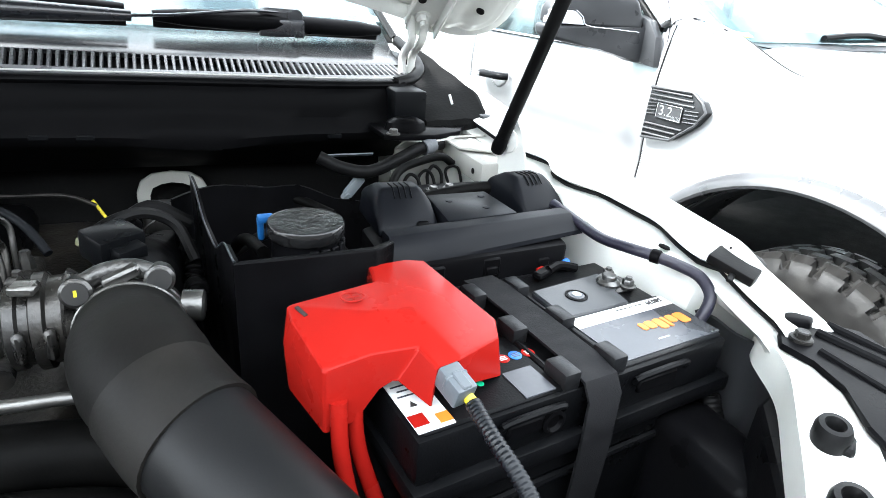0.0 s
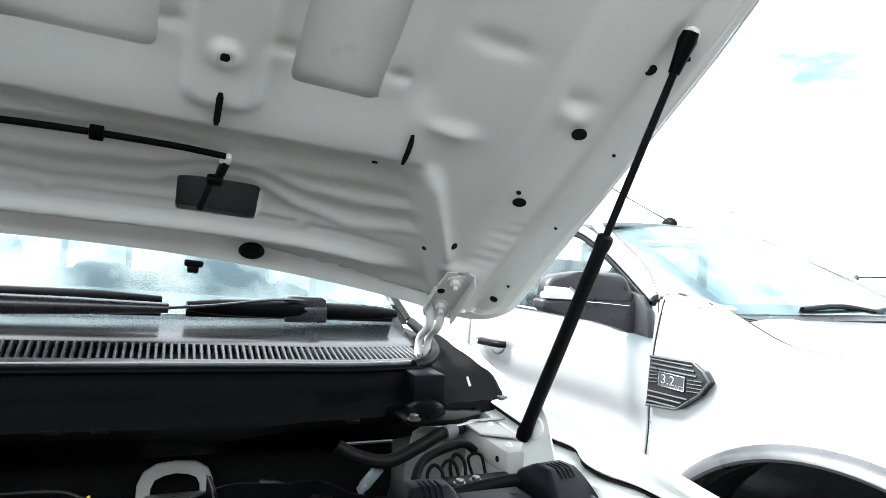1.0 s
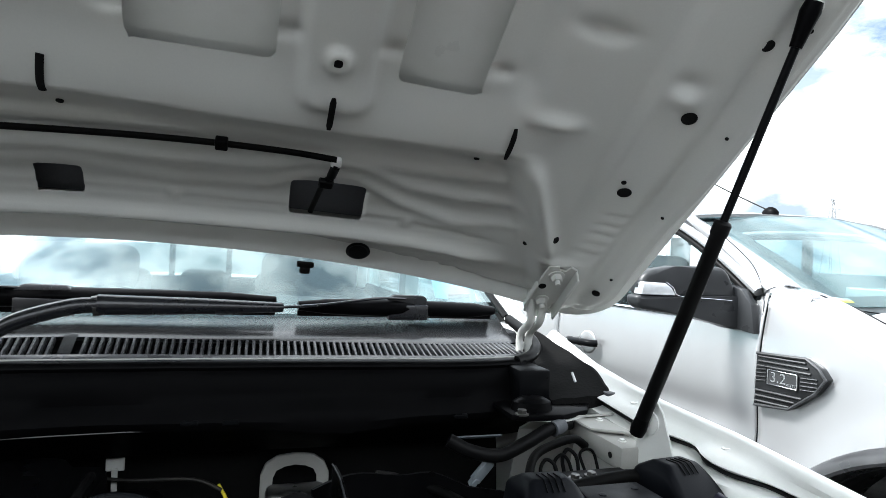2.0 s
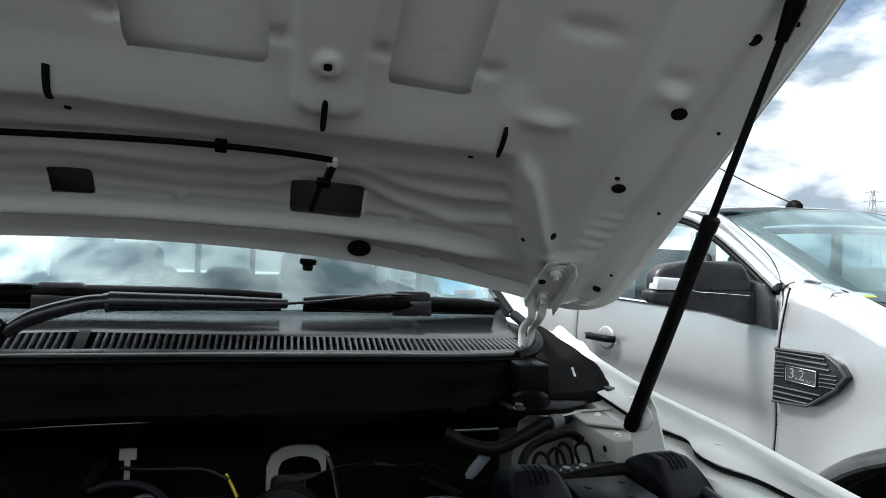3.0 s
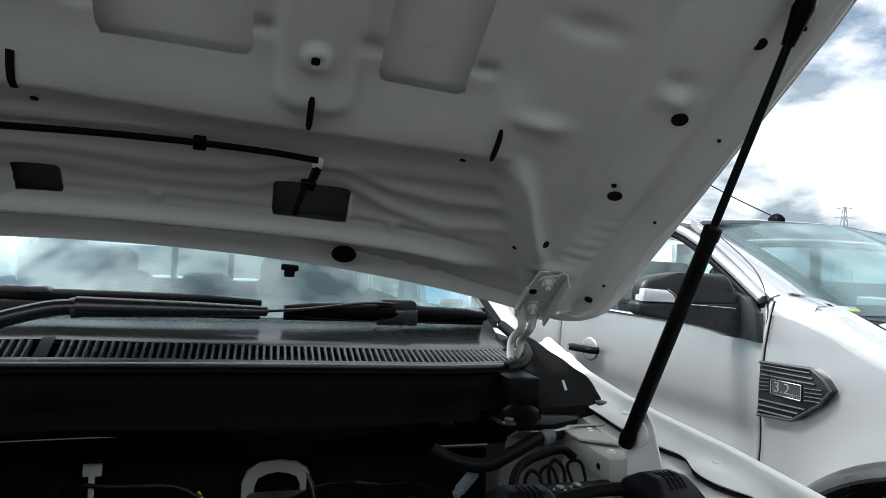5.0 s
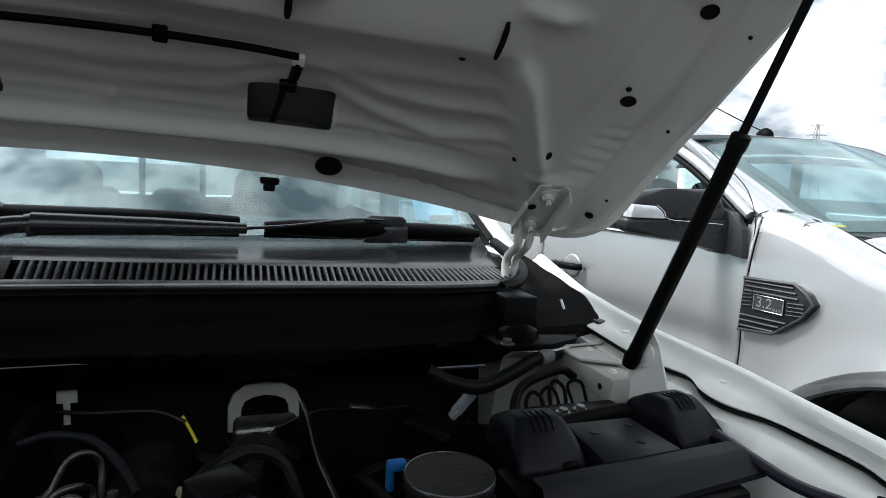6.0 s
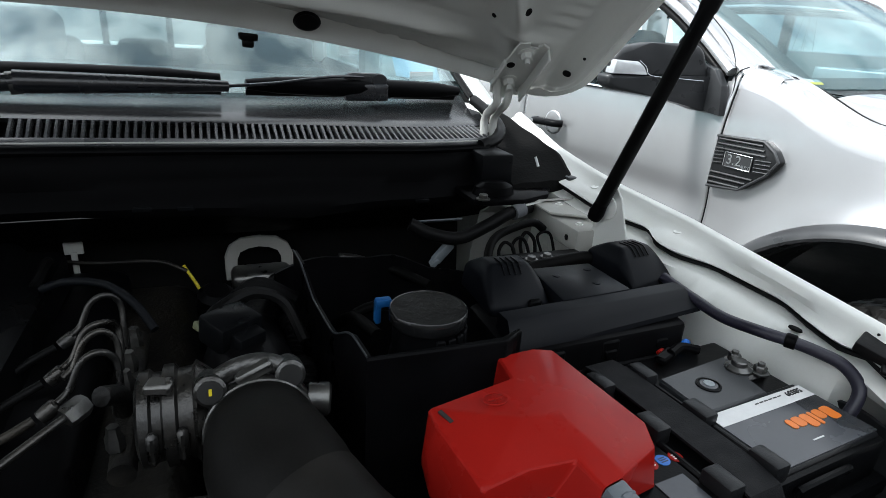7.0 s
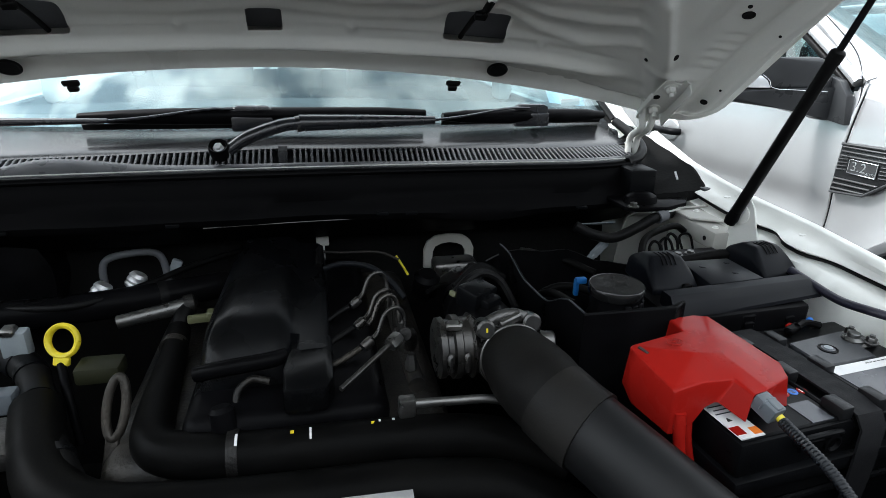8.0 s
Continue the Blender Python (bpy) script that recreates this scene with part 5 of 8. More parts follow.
prism(bm, [(0.745, 0.296), (0.757, 0.296), (0.757, 0.350), (0.728, 0.350), (0.725, 0.338), (0.736, 0.328), (0.732, 0.312)], BZ + 0.0004, BZ + 0.0007)
part("dark_field", bm, M_LABEL_D, label)
bm = B()
box(bm, (0.633, 0.350, BZ + 0.0002), (0.757, 0.366, BZ + 0.0008))
part("white_band", bm, M_WHITE, label, "white band with the type number")
lettering("type_number", "58039", 0.0085, Matrix.Translation((0.740, 0.3605, BZ + 0.0012)) @ Matrix.Rotation(math.pi, 4, "Z"), M_BLACKINK, label)
for i in range(6):
    bm = B()
    box(bm, (0.688 + 0.0062 * i, 0.3605, BZ + 0.0008), (0.6928 + 0.0062 * i, 0.3618, BZ + 0.0011))
    part("small_print", bm, M_BLACKINK, label)
# the maker's word as plain orange shapes
for x, wide, tall in ((0.7420, 0.0120, 0.0165), (0.7300, 0.0098, 0.0118), (0.7215, 0.0042, 0.0165), (0.7130, 0.0098, 0.0165), (0.7020, 0.0105, 0.0118), (0.6925, 0.0068, 0.0118)):
    bm = B()
    r = min(wide * 0.45, 0.0035)
    outline = [(x + (wide / 2 - r) * cx + r * math.cos(a), 0.3355 - tall / 2 + (tall / 2 - r) * cy + r * math.sin(a)) for cx, cy, a0 in ((1, 1, 0), (-1, 1, 0.5), (-1, -1, 1.0), (1, -1, 1.5)) for a in spread(a0 * math.pi, (a0 + 0.5) * math.pi, 4)]
    prism(bm, outline, BZ + 0.0005, BZ + 0.0012)
    part("orange_shape", bm, M_ORANGE, label)
bm = B()
box(bm, (0.690, 0.3085, BZ + 0.0004), (0.704, 0.3098, BZ + 0.0008))
part("small_print", bm, M_WHITE, label)
# white information sticker at the other end
bm = B()
box(bm, (0.440, 0.293, BZ - 0.0015), (0.469, 0.352, BZ - 0.0004))
info = part("info_sticker", bm, M_WHITE, bat, "white information sticker with red and orange fields")
bm = B()
box(bm, (0.440, 0.299, BZ - 0.0004), (0.452, 0.311, BZ - 0.0001))
part("red_field", bm, M_RED, info)
bm = B()
box(bm, (0.459, 0.296, BZ - 0.0004), (0.469, 0.306, BZ - 0.0001))
part("orange_field", bm, M_ORANGE, info)
bm = B()
prism(bm, [(0.447, 0.319), (0.453, 0.319), (0.450, 0.325)], BZ - 0.0004, BZ)
part("warning_mark", bm, M_BLACKINK, info)
for i in range(3):
    bm = B()
    box(bm, (0.443 + 0.0025 * (i % 2), 0.331 + 0.006 * i, BZ - 0.0004), (0.464, 0.3325 + 0.006 * i, BZ - 0.0001))
    part("small_print", bm, M_LABEL, info)
bm = B()
box(bm, (0.530, 0.293, BZ - 0.0015), (0.558, 0.325, BZ - 0.0003))
part("grey_sticker", bm, M_LABEL, bat, "small grey sticker")
bm = B()
box(bm, (0.530, 0.356, BZ - 0.0015), (0.545, 0.368, BZ - 0.0003))
part("white_sticker", bm, M_WHITE, bat)
# warning discs and state indicator
for x, y, mt, r in ((0.543, 0.342, M_RED, 0.0058), (0.5555, 0.342, M_BLUE, 0.0058), (0.568, 0.341, M_RED, 0.0058), (0.529, 0.338, M_BLUE, 0.0058), (0.533, 0.349, M_YELLOW, 0.0045), (0.508, 0.322, M_GREEN, 0.0030)):
    bm = B()
    lathe(bm, [(r, 0), (r, 0.0006), (r * 0.8, 0.0008)], 18, Matrix.Translation((x, y, BZ - 0.0012)))
    disc = part("warning_disc", bm, mt, bat)
    if r > 0.005:
        bm = B()
        for k in range(3):
            box(bm, (x - 0.0032, y - 0.0026 + 0.002 * k, BZ - 0.0004), (x + 0.0032, y - 0.0018 + 0.002 * k, BZ - 0.0001))
        part("disc_print", bm, M_WHITE if mt is M_RED else M_LABEL, disc)
bm = B()
m = Matrix.Translation((0.672, 0.398, BZ + 0.002))
lathe(bm, [(0.0115, -0.0005), (0.0115, 0.001), (0.0098, 0.0014), (0.0090, 0.0006), (0.007, 0.0006)], 28, m)
hyd = part("charge_indicator", bm, M_BATT, bat)
bm = B()
lathe(bm, [(0.0082, 0), (0.0080, 0.0012), (0.005, 0.0018)], 24, m)
part("indicator_window", bm, M_LABEL, hyd, "grey round indicator window")
bm = B()
lathe(bm, [(0.0052, 0.0016), (0.0050, 0.0024)], 20, m)
part("indicator_eye", bm, M_GREYCONN, hyd)
askew(bat)
# negative terminal and clamp
term = thing("battery_terminal_clamp", (0.727, 0.406, 1.056), "bare metal battery clamp with a threaded post", "battery clamp")
bm = B()
lathe(bm, [(0.0125, -0.008), (0.0125, 0.004), (0.010, 0.006), (0.0075, 0.007), (0.0075, 0.011), (0.0065, 0.012)], 20, Matrix.Translation((0.724, 0.407, BZ)))
part("clamp_ring", bm, M_STEEL, term)
bm = B()
box(bm, (0.722, 0.392, BZ - 0.006), (0.752, 0.420, BZ + 0.001), 0.003, 1)
part("clamp_plate", bm, M_DULL, term)
for p, h in (((0.740, 0.395, BZ + 0.001), 0.007), ((0.741, 0.424, BZ - 0.004), 0.009)):
    bm = B()
    bolt(bm, p, (0, 0, 1), 0.0062, h)
    tube(bm, [(p[0], p[1], p[2] + h), (p[0], p[1], p[2] + h + 0.004)], 0.0034, 10, 1)
    part("clamp_nut", bm, M_STEEL, term)
askew(term)
bm = B()
box(bm, (-0.015, -0.006, 0), (0.015, 0.006, 0.008), 0.002, 1, pose(0.665, 0.458, BZ - 0.002, 0, 0, 25))
tube(bm, [(0.670, 0.458, BZ + 0.004), (0.69, 0.466, BZ + 0.004), (0.71, 0.462, BZ)], 0.005, 8, 4)
solo("sensor_lead", bm, M_PLASTIC, "black sensor lead beside the battery post", "cable")
bm = B()
box(bm, (-0.006, -0.004, 0), (0.006, 0.004, 0.010), 0.002, 1, pose(0.703, 0.473, BZ - 0.004, 0, 0, 30))
solo("plug_connector", bm, M_BLUE, "small blue wire plug beside the battery", "connector")
bm = B()
box(bm, (-0.006, -0.0035, 0), (0.006, 0.0035, 0.005), 0.0015, 1, pose(0.668, 0.468, BZ - 0.002, 0, 0, 25))
solo("plug_connector", bm, M_RED, "small red wire plug beside the battery", "connector")
bm = B()
tube(bm, [(0.758, 0.345, BZ - 0.03), (0.770, 0.340, BZ - 0.005), (0.782, 0.345, BZ + 0.015), (0.786, 0.365, BZ + 0.026), (0.778, 0.385, BZ + 0.030), (0.762, 0.405, BZ + 0.034), (0.748, 0.43, BZ + 0.034), (0.742, 0.47, BZ + 0.030), (0.738, 0.51, BZ + 0.034), (0.735, 0.555, BZ + 0.04)], 0.0059, 12, 6)
solo("battery_cable", bm, M_PURPLE, "dark violet battery cable looped along the fender", "cable")
bm = B()
lathe(bm, [(0.0064, -0.005), (0.0074, -0.004), (0.0074, 0.004), (0.0064, 0.005)], 14, along((0.762, 0.405, BZ + 0.034), (0.748, 0.43, BZ + 0.034)))
solo("cable_clip", bm, M_PLASTIC, "black clip round the battery cable", "clip")

# hold-down strap with its moulded bracket
st = thing("battery_strap", (0.60, 0.37, 1.06), "black webbing strap in a moulded battery hold-down", "strap")
bm = B()
rows = [[(0.581 + dx, y, z) for dx in (0, 0.011, 0.022, 0.034)] for y, z in ((0.468, 1.050), (0.462, 1.062), (0.44, 1.065), (0.37, 1.065), (0.31, 1.064), (0.288, 1.060), (0.280, 1.048), (0.279, 1.00), (0.282, 0.92), (0.284, 0.86))]
sheet(bm, rows, 0.0025)
part("webbing", bm, M_WEB, st, "black woven webbing")
for x, y, w in ((0.574, 0.435, 0.015), (0.623, 0.433, 0.015), (0.573, 0.371, 0.016), (0.625, 0.369, 0.016), (0.572, 0.303, 0.017), (0.624, 0.304, 0.016)):
    bm = B()
    box(bm, (x - w / 2, y - 0.013, BZ - 0.006), (x + w / 2, y + 0.013, BZ + 0.0105), 0.0025, 2)
    part("guide_block", bm, M_BATT_LID, st)
bm = B()
box(bm, (0.566, 0.292, BZ - 0.008), (0.572, 0.445, BZ + 0.001), 0.002, 1)
part("hold_down_frame", bm, M_BATT, st)
bm = B()
box(bm, (0.624, 0.292, BZ - 0.008), (0.630, 0.445, BZ + 0.001), 0.002, 1)
part("hold_down_frame", bm, M_BATT, st)
askew(st)
bm = B()
box(bm, (0.42, 0.272, 0.83), (0.78, 0.48, 0.875), 0.01, 2)
askew(solo("battery_tray", bm, M_PLASTIC, "black battery tray under the battery", "battery tray"))

# ---- red terminal cover ----
rc = thing("terminal_cover", (0.45, 0.35, 1.05), "red moulded plastic cover over the positive battery terminal", "terminal cover")
bm = B()
C = dict(
    A=(0.384, 0.386, 1.107), B=(0.457, 0.402, 1.109), C=(0.464, 0.440, 1.104), D=(0.500, 0.446, 1.103), E=(0.516, 0.438, 1.104),
    F=(0.537, 0.340, 1.096), H=(0.528, 0.318, 1.094), G=(0.487, 0.299, 1.097), S=(0.384, 0.366, 1.105), J=(0.438, 0.354, 1.112),
    P=(0.471, 0.352, 1.109), K=(0.478, 0.329, 1.104), Q=(0.439, 0.337, 1.105), M=(0.394, 0.313, 1.096), N=(0.428, 0.318, 1.099),
    O=(0.463, 0.317, 1.099), L=(0.466, 0.292, 1.097), n=(0.379, 0.372, 1.085), a=(0.382, 0.389, 1.060), b=(0.455, 0.405, 1.060),
    c=(0.461, 0.443, 1.060), d=(0.500, 0.449, 1.060), e=(0.519, 0.440, 1.060), f=(0.543, 0.342, 1.060), h=(0.533, 0.315, 1.060),
    g=(0.490, 0.299, 1.072), l=(0.463, 0.292, 1.066), o=(0.446, 0.316, 1.076), k=(0.434, 0.316, 1.070), m=(0.416, 0.312, 1.050),
    s=(0.394, 0.311, 1.046), t=(0.380, 0.362, 1.050))
CV = {k: bm.verts.new(p) for k, p in C.items()}
for face in ("ABPJ", "AJS", "BCDEP", "EFKP", "FHGK", "JPKQ", "SJM", "JQM", "QNM", "QKON", "KGLO", "ASna", "SMn", "nMst", "ant", "Mkms", "MNok", "NOo", "OLlo", "GHhg", "HFfh", "FEef", "EDde", "DCcd", "CBbc", "BAab"):
    bm.faces.new([CV[k] for k in face])
bmesh.ops.recalc_face_normals(bm, faces=bm.faces)
bmesh.ops.bevel(bm, geom=[e for e in bm.edges if not e.is_boundary and e.calc_face_angle(0) > 0.20 and e.calc_length() > 0.007], offset=0.0024, segments=3, profile=0.5, affect="EDGES", clamp_overlap=True)
bmesh.ops.solidify(bm, geom=bm.faces[:], thickness=0.0018)
shell = part("cover_shell", bm, M_RED, rc, sharp=15)
bm = B()
box(bm, (-0.0015, -0.0065, -0.001), (0.0015, 0.0065, 0.0008), 0.0, 1, pose(0.3925, 0.3730, 1.1072, 7, -6, 20))
part("latch_slot", bm, M_BLACKINK, shell, "dark slot of the latch")
bm = B()
tube(bm, [(0.432 + 0.009 * math.cos(a), 0.378 + 0.007 * math.sin(a), 1.1108) for a in spread(0, 2 * math.pi, 13)], 0.0006, 6, 2)
tube(bm, [(0.427, 0.378, 1.1108), (0.437, 0.378, 1.1108)], 0.0006, 6, 1)
tube(bm, [(0.432, 0.374, 1.1108), (0.432, 0.382, 1.1108)], 0.0006, 6, 1)
part("plus_mark", bm, M_RED, shell)
for dx, dy in ((0.0, 0.0), (0.014, 0.010)):
    bm = B()
    tube(bm, [(0.404 + dx, 0.312 + dy, 1.070), (0.404 + dx, 0.303 + dy, 1.03), (0.412 + dx * 1.3, 0.292 + dy, 0.98), (0.43 + dx * 1.6, 0.27, 0.90)], 0.0062, 12, 5)
    solo("battery_cable", bm, M_RED, "red battery cable under the terminal cover", "cable", "red battery cables")
cn = thing("grey_connector", (0.462, 0.262, 1.09), "grey plug with a yellow lock on a corrugated hose", "connector")
bm = B()
m = pose(0.476, 0.283, 1.0885, 16, 0, 14)
box(bm, (-0.0085, -0.012, -0.009), (0.0085, 0.012, 0.008), 0.002, 2, m)
box(bm, (-0.004, -0.011, 0.007), (0.004, 0.004, 0.0094), 0.001, 1, m)
part("plug_body", bm, M_PLUG, cn)
bm = B()
box(bm, (-0.0092, 0.000, -0.004), (0.0092, 0.004, 0.0086), 0.0015, 1, m)
part("plug_latch", bm, M_PLUG, cn)
bm = B()
tube(bm, [m @ Vector((0.003, -0.011, -0.002)), m @ Vector((0.004, -0.019, -0.004))], 0.0042, 12, 1)
part("lock_ring", bm, M_YELLOW, cn, "yellow plug lock")
bm = B()
tube(bm, [m @ Vector((0.004, -0.017, -0.004)), (0.482, 0.240, 1.078), (0.486, 0.212, 1.070), (0.489, 0.185, 1.056), (0.490, 0.155, 1.030), (0.488, 0.13, 0.98)], 0.0054, 14, 8, 0.0003, 0.0034)
part("corrugated_hose", bm, M_CORR, cn, "dark corrugated cable hose")

# ---- filter housing in its black shield ----
sh = thing("filter_shield", (0.42, 0.58, 0.95), "open black plastic shield box round the filter", "shield box")
def shield_z(k):
    return 1.120 - 0.030 * float(smoothstep(0.12, 0.40, k)) + 0.02 * float(smoothstep(0.6, 0.9, k))


bm = B()
prism(bm, [(0.352, 0.438), (0.47, 0.436), (0.492, 0.45), (0.490, 0.455), (0.469, 0.441), (0.3565, 0.443)], 0.86, 1.120, 0.0015, 1)
part("front_wall", bm, M_PLASTIC, sh)
bm = B()
sheet(bm, [[(0.354 - 0.02 * k, 0.44 + 0.26 * k, 0.86), (0.354 - 0.02 * k, 0.44 + 0.26 * k, shield_z(k))] for k in spread(0, 1, 15)], 0.004)
part("side_wall", bm, M_PLASTIC, sh)
bm = B()
tube(bm, [(0.354 - 0.02 * k, 0.44 + 0.26 * k, shield_z(k) + 0.001) for k in spread(0, 1, 15)], 0.0010, 6, 2)
part("wall_edge", bm, M_LIDG, sh, "thin grey line along the top of the shield")
# runs on past the box as a black sheet for the shade behind it
bm = B()
rows = [[(x, 0.70 + 0.04 * math.sin(min(x - 0.31, 0.2) * 12), z) for z in (0.86, 1.0, 1.085 + 0.006 * math.sin(x * 40) - 0.030 * float(smoothstep(0.45, 0.52, x)))] for x in spread(0.312, 0.60, 20)]
sheet(bm, rows, 0.004)
part("back_wall_and_shade", bm, M_PLASTIC, sh)
fl = thing("filter_housing", (0.421, 0.52, 0.95), "black filter housing with a worn round cap", "filter housing")
bm = B()
lathe(bm, [(0.034, 0.90), (0.035, 1.07), (0.033, 1.085), (0.031, 1.09), (0.031, 1.118)], 32, Matrix.Translation((0.4225, 0.496, 0)))
part("housing", bm, M_PLASTIC, fl)
bm = B()
lathe(bm, [(0.033, 1.112), (0.0345, 1.115), (0.0345, 1.124), (0.0336, 1.1252), (0.0330, 1.1246), (0.002, 1.1243)], 48, Matrix.Translation((0.4225, 0.495, 0.003)))
cap = part("cap", bm, M_CAPTOP, fl, "worn matt grey round cap")
for k in range(10):
    a = math.pi + k * 0.32
    bm = B()
    box(bm, (-0.004, -0.002, 1.085), (0.004, 0.002, 1.112), 0.001, 1, Matrix.Translation((0.4225, 0.495, 0)) @ Matrix.Rotation(a, 4, "Z") @ Matrix.Translation((0, 0.033, 0)))
    part("grip_rib", bm, M_PLASTIC, cap)
bm = B()
box(bm, (0.385, 0.532, 1.096), (0.391, 0.540, 1.119), 0.002, 2)
box(bm, (0.385, 0.529, 1.114), (0.400, 0.538, 1.122), 0.002, 2)
solo("hose_coupling", bm, M_CYAN, "bright blue quick hose coupling", "hose coupling", "blue couplings")
bm = B()
box(bm, (-0.005, -0.012, -0.006), (0.005, 0.012, 0.006), 0.002, 2, pose(0.512, 0.498, 1.085, 0, -20, 20))
solo("hose_coupling", bm, M_BLUE, "blue hose coupling below the fuse box", "hose coupling", "blue couplings")
for pts in (((0.35, 0.78, 1.05), (0.40, 0.76, 1.065), (0.46, 0.74, 1.06), (0.50, 0.70, 1.05)), ((0.36, 0.66, 1.02), (0.42, 0.66, 1.05), (0.48, 0.64, 1.04), (0.51, 0.62, 1.01)), ((0.39, 0.54, 1.08), (0.38, 0.60, 1.07), (0.37, 0.66, 1.03))):
    bm = B()
    tube(bm, pts, 0.0065, 10, 6)
    solo("fuel_hose", bm, M_HOSE, "black fuel hose behind the filter", "hose", "fuel hoses")

bm = B()
tube(bm, [(0.406, 0.8, 1.056), (0.428, 0.8, 1.052), (0.45, 0.8, 1.044)], 0.007, 12, 4)
solo("metal_pipe", bm, M_DULL, "short dull metal pipe behind the filter", "pipe", "pipes behind the filter")
bm = B()
tube(bm, [(0.466, 0.82, 1.035), (0.493, 0.82, 1.027), (0.523, 0.82, 1.019)], 0.0055, 12, 4)
solo("metal_pipe", bm, M_DULL, "short dull metal pipe behind the filter", "pipe", "pipes behind the filter")

# ---- intake hose and throttle body ----
ih = thing("intake_hose", (0.30, 0.38, 1.0), "thick black rubber intake hose", "intake hose")
bm = B()
tube(bm, [(0.276, 0.462, 1.062), (0.277, 0.440, 1.066), (0.280, 0.415, 1.066), (0.288, 0.388, 1.062), (0.298, 0.362, 1.055)], 0.044, 32, 8, radii=[0.037, 0.041, 0.045, 0.046, 0.043])
part("rubber_boot", bm, M_BOOT, ih, "dark rubber elbow boot")
bm = B()
tube(bm, [(0.294, 0.372, 1.058), (0.308, 0.344, 1.050), (0.318, 0.328, 1.046)], 0.0455, 32, 6)
part("sleeve", bm, M_SLEEVE, ih, "dark rubber sleeve")
bm = B()
tube(bm, [(0.314, 0.334, 1.048), (0.350, 0.272, 1.030), (0.39, 0.20, 1.008), (0.42, 0.13, 0.985), (0.44, 0.06, 0.965)], 0.0425, 32, 8)
part("pipe", bm, M_PIPE, ih, "smooth satin grey plastic pipe")
tb = thing("throttle_body", (0.26, 0.49, 0.98), "cast aluminium throttle body on a black manifold elbow", "throttle body")
TM = along((0.276, 0.462, 1.062), (0.275, 0.52, 1.052))
bm = B()
lathe(bm, [(0.038, -0.002), (0.0425, 0.0), (0.0425, 0.010), (0.036, 0.012), (0.036, 0.05)], 36, TM)
part("flange", bm, M_ALU, tb)
bm = B()
lathe(bm, [(0.0405, -0.014), (0.0415, -0.013), (0.0415, -0.003), (0.0405, -0.002)], 36, TM)
clamp = part("hose_clamp", bm, M_STEEL, tb, "perforated steel hose clamp")
bm = B()
box(bm, (-0.012, -0.004, -0.005), (0.016, 0.005, 0.005), 0.002, 1, pose(0.272, 0.462, 1.107, 10, -20, 10))
part("clamp_screw", bm, M_STEEL, clamp)
for p in ((0.243, 0.466, 1.098), (0.300, 0.470, 1.100), (0.312, 0.475, 1.045)):
    bm = B()
    lathe(bm, [(0.0105, -0.012), (0.0115, -0.004), (0.0115, 0.010), (0.009, 0.012)], 18, along(p, Vector(p) + Vector((0, -1, 0.25))))
    boss = part("bolt_boss", bm, M_ALU, tb)
    bm = B()
    lathe(bm, [(0.0088, 0.011), (0.0088, 0.013), (0.004, 0.0132)], 14, along(p, Vector(p) + Vector((0, -1, 0.25))))
    part("socket_bolt", bm, M_BLACKINK, boss, "dark bolt socket")
    if p[0] < 0.25:
        bm = B()
        box(bm, (-0.001, -0.002, 0.0133), (0.0012, 0.003, 0.0138), 0, 1, along(p, Vector(p) + Vector((0, -1, 0.25))))
        part("paint_mark", bm, M_YELLOW, boss)
bm = B()
tube(bm, [(0.243, 0.468, 1.100), (0.262, 0.470, 1.109), (0.282, 0.471, 1.110), (0.300, 0.471, 1.101)], 0.0075, 12, 5)
part("cast_web", bm, M_ALU, tb)
bm = B()
lathe(bm, [(0.030, 0.0), (0.037, 0.003), (0.037, 0.010), (0.034, 0.012), (0.034, 0.018), (0.039, 0.020), (0.039, 0.028), (0.035, 0.030), (0.036, 0.040), (0.040, 0.043), (0.030, 0.055)], 30, along((0.190, 0.492, 1.062), (0.26, 0.492, 1.062)))
part("motor_housing", bm, M_DULL, tb, "ribbed round actuator housing")
for k in range(2):
    bm = B()
    box(bm, (0.198 + 0.020 * k, 0.449, 1.048), (0.206 + 0.020 * k, 0.458, 1.075), 0.003, 1)
    part("motor_rib", bm, M_DULL, tb)
bm = B()
prism(bm, [(0.198, 0.466), (0.216, 0.462), (0.220, 0.476), (0.202, 0.480)], 1.098, 1.106, 0.002, 1)
part("end_cover", bm, M_STEEL, tb)
bm = B()
lathe(bm, [(0.013, 0), (0.0135, 0.016), (0.011, 0.018)], 18, along((0.314, 0.470, 1.072), (0.36, 0.462, 1.068)))
part("pipe_stub", bm, M_STEEL, tb)
bm = B()
tube(bm, [(0.275, 0.51, 1.05), (0.274, 0.56, 1.045), (0.276, 0.62, 1.03), (0.285, 0.70, 1.00), (0.30, 0.80, 0.97)], 0.04, 20, 6, radii=[0.036, 0.042, 0.040, 0.036, 0.034])
part("manifold_elbow", bm, M_PLASTIC, tb, "black manifold elbow")
bm = B()
box(bm, (-0.022, -0.016, -0.012), (0.022, 0.020, 0.016), 0.004, 2, pose(0.262, 0.565, 1.090, 8, 0, 35))
box(bm, (-0.014, -0.030, -0.008), (0.014, -0.012, 0.010), 0.003, 2, pose(0.262, 0.565, 1.090, 8, 0, 35))
part("sensor", bm, M_PLASTIC_G, tb, "square black pressure sensor")
bm = B()
tube(bm, [(0.235, 0.585, 1.085), (0.255, 0.60, 1.098), (0.285, 0.625, 1.098), (0.315, 0.63, 1.08), (0.33, 0.60, 1.05)], 0.006, 8, 5)
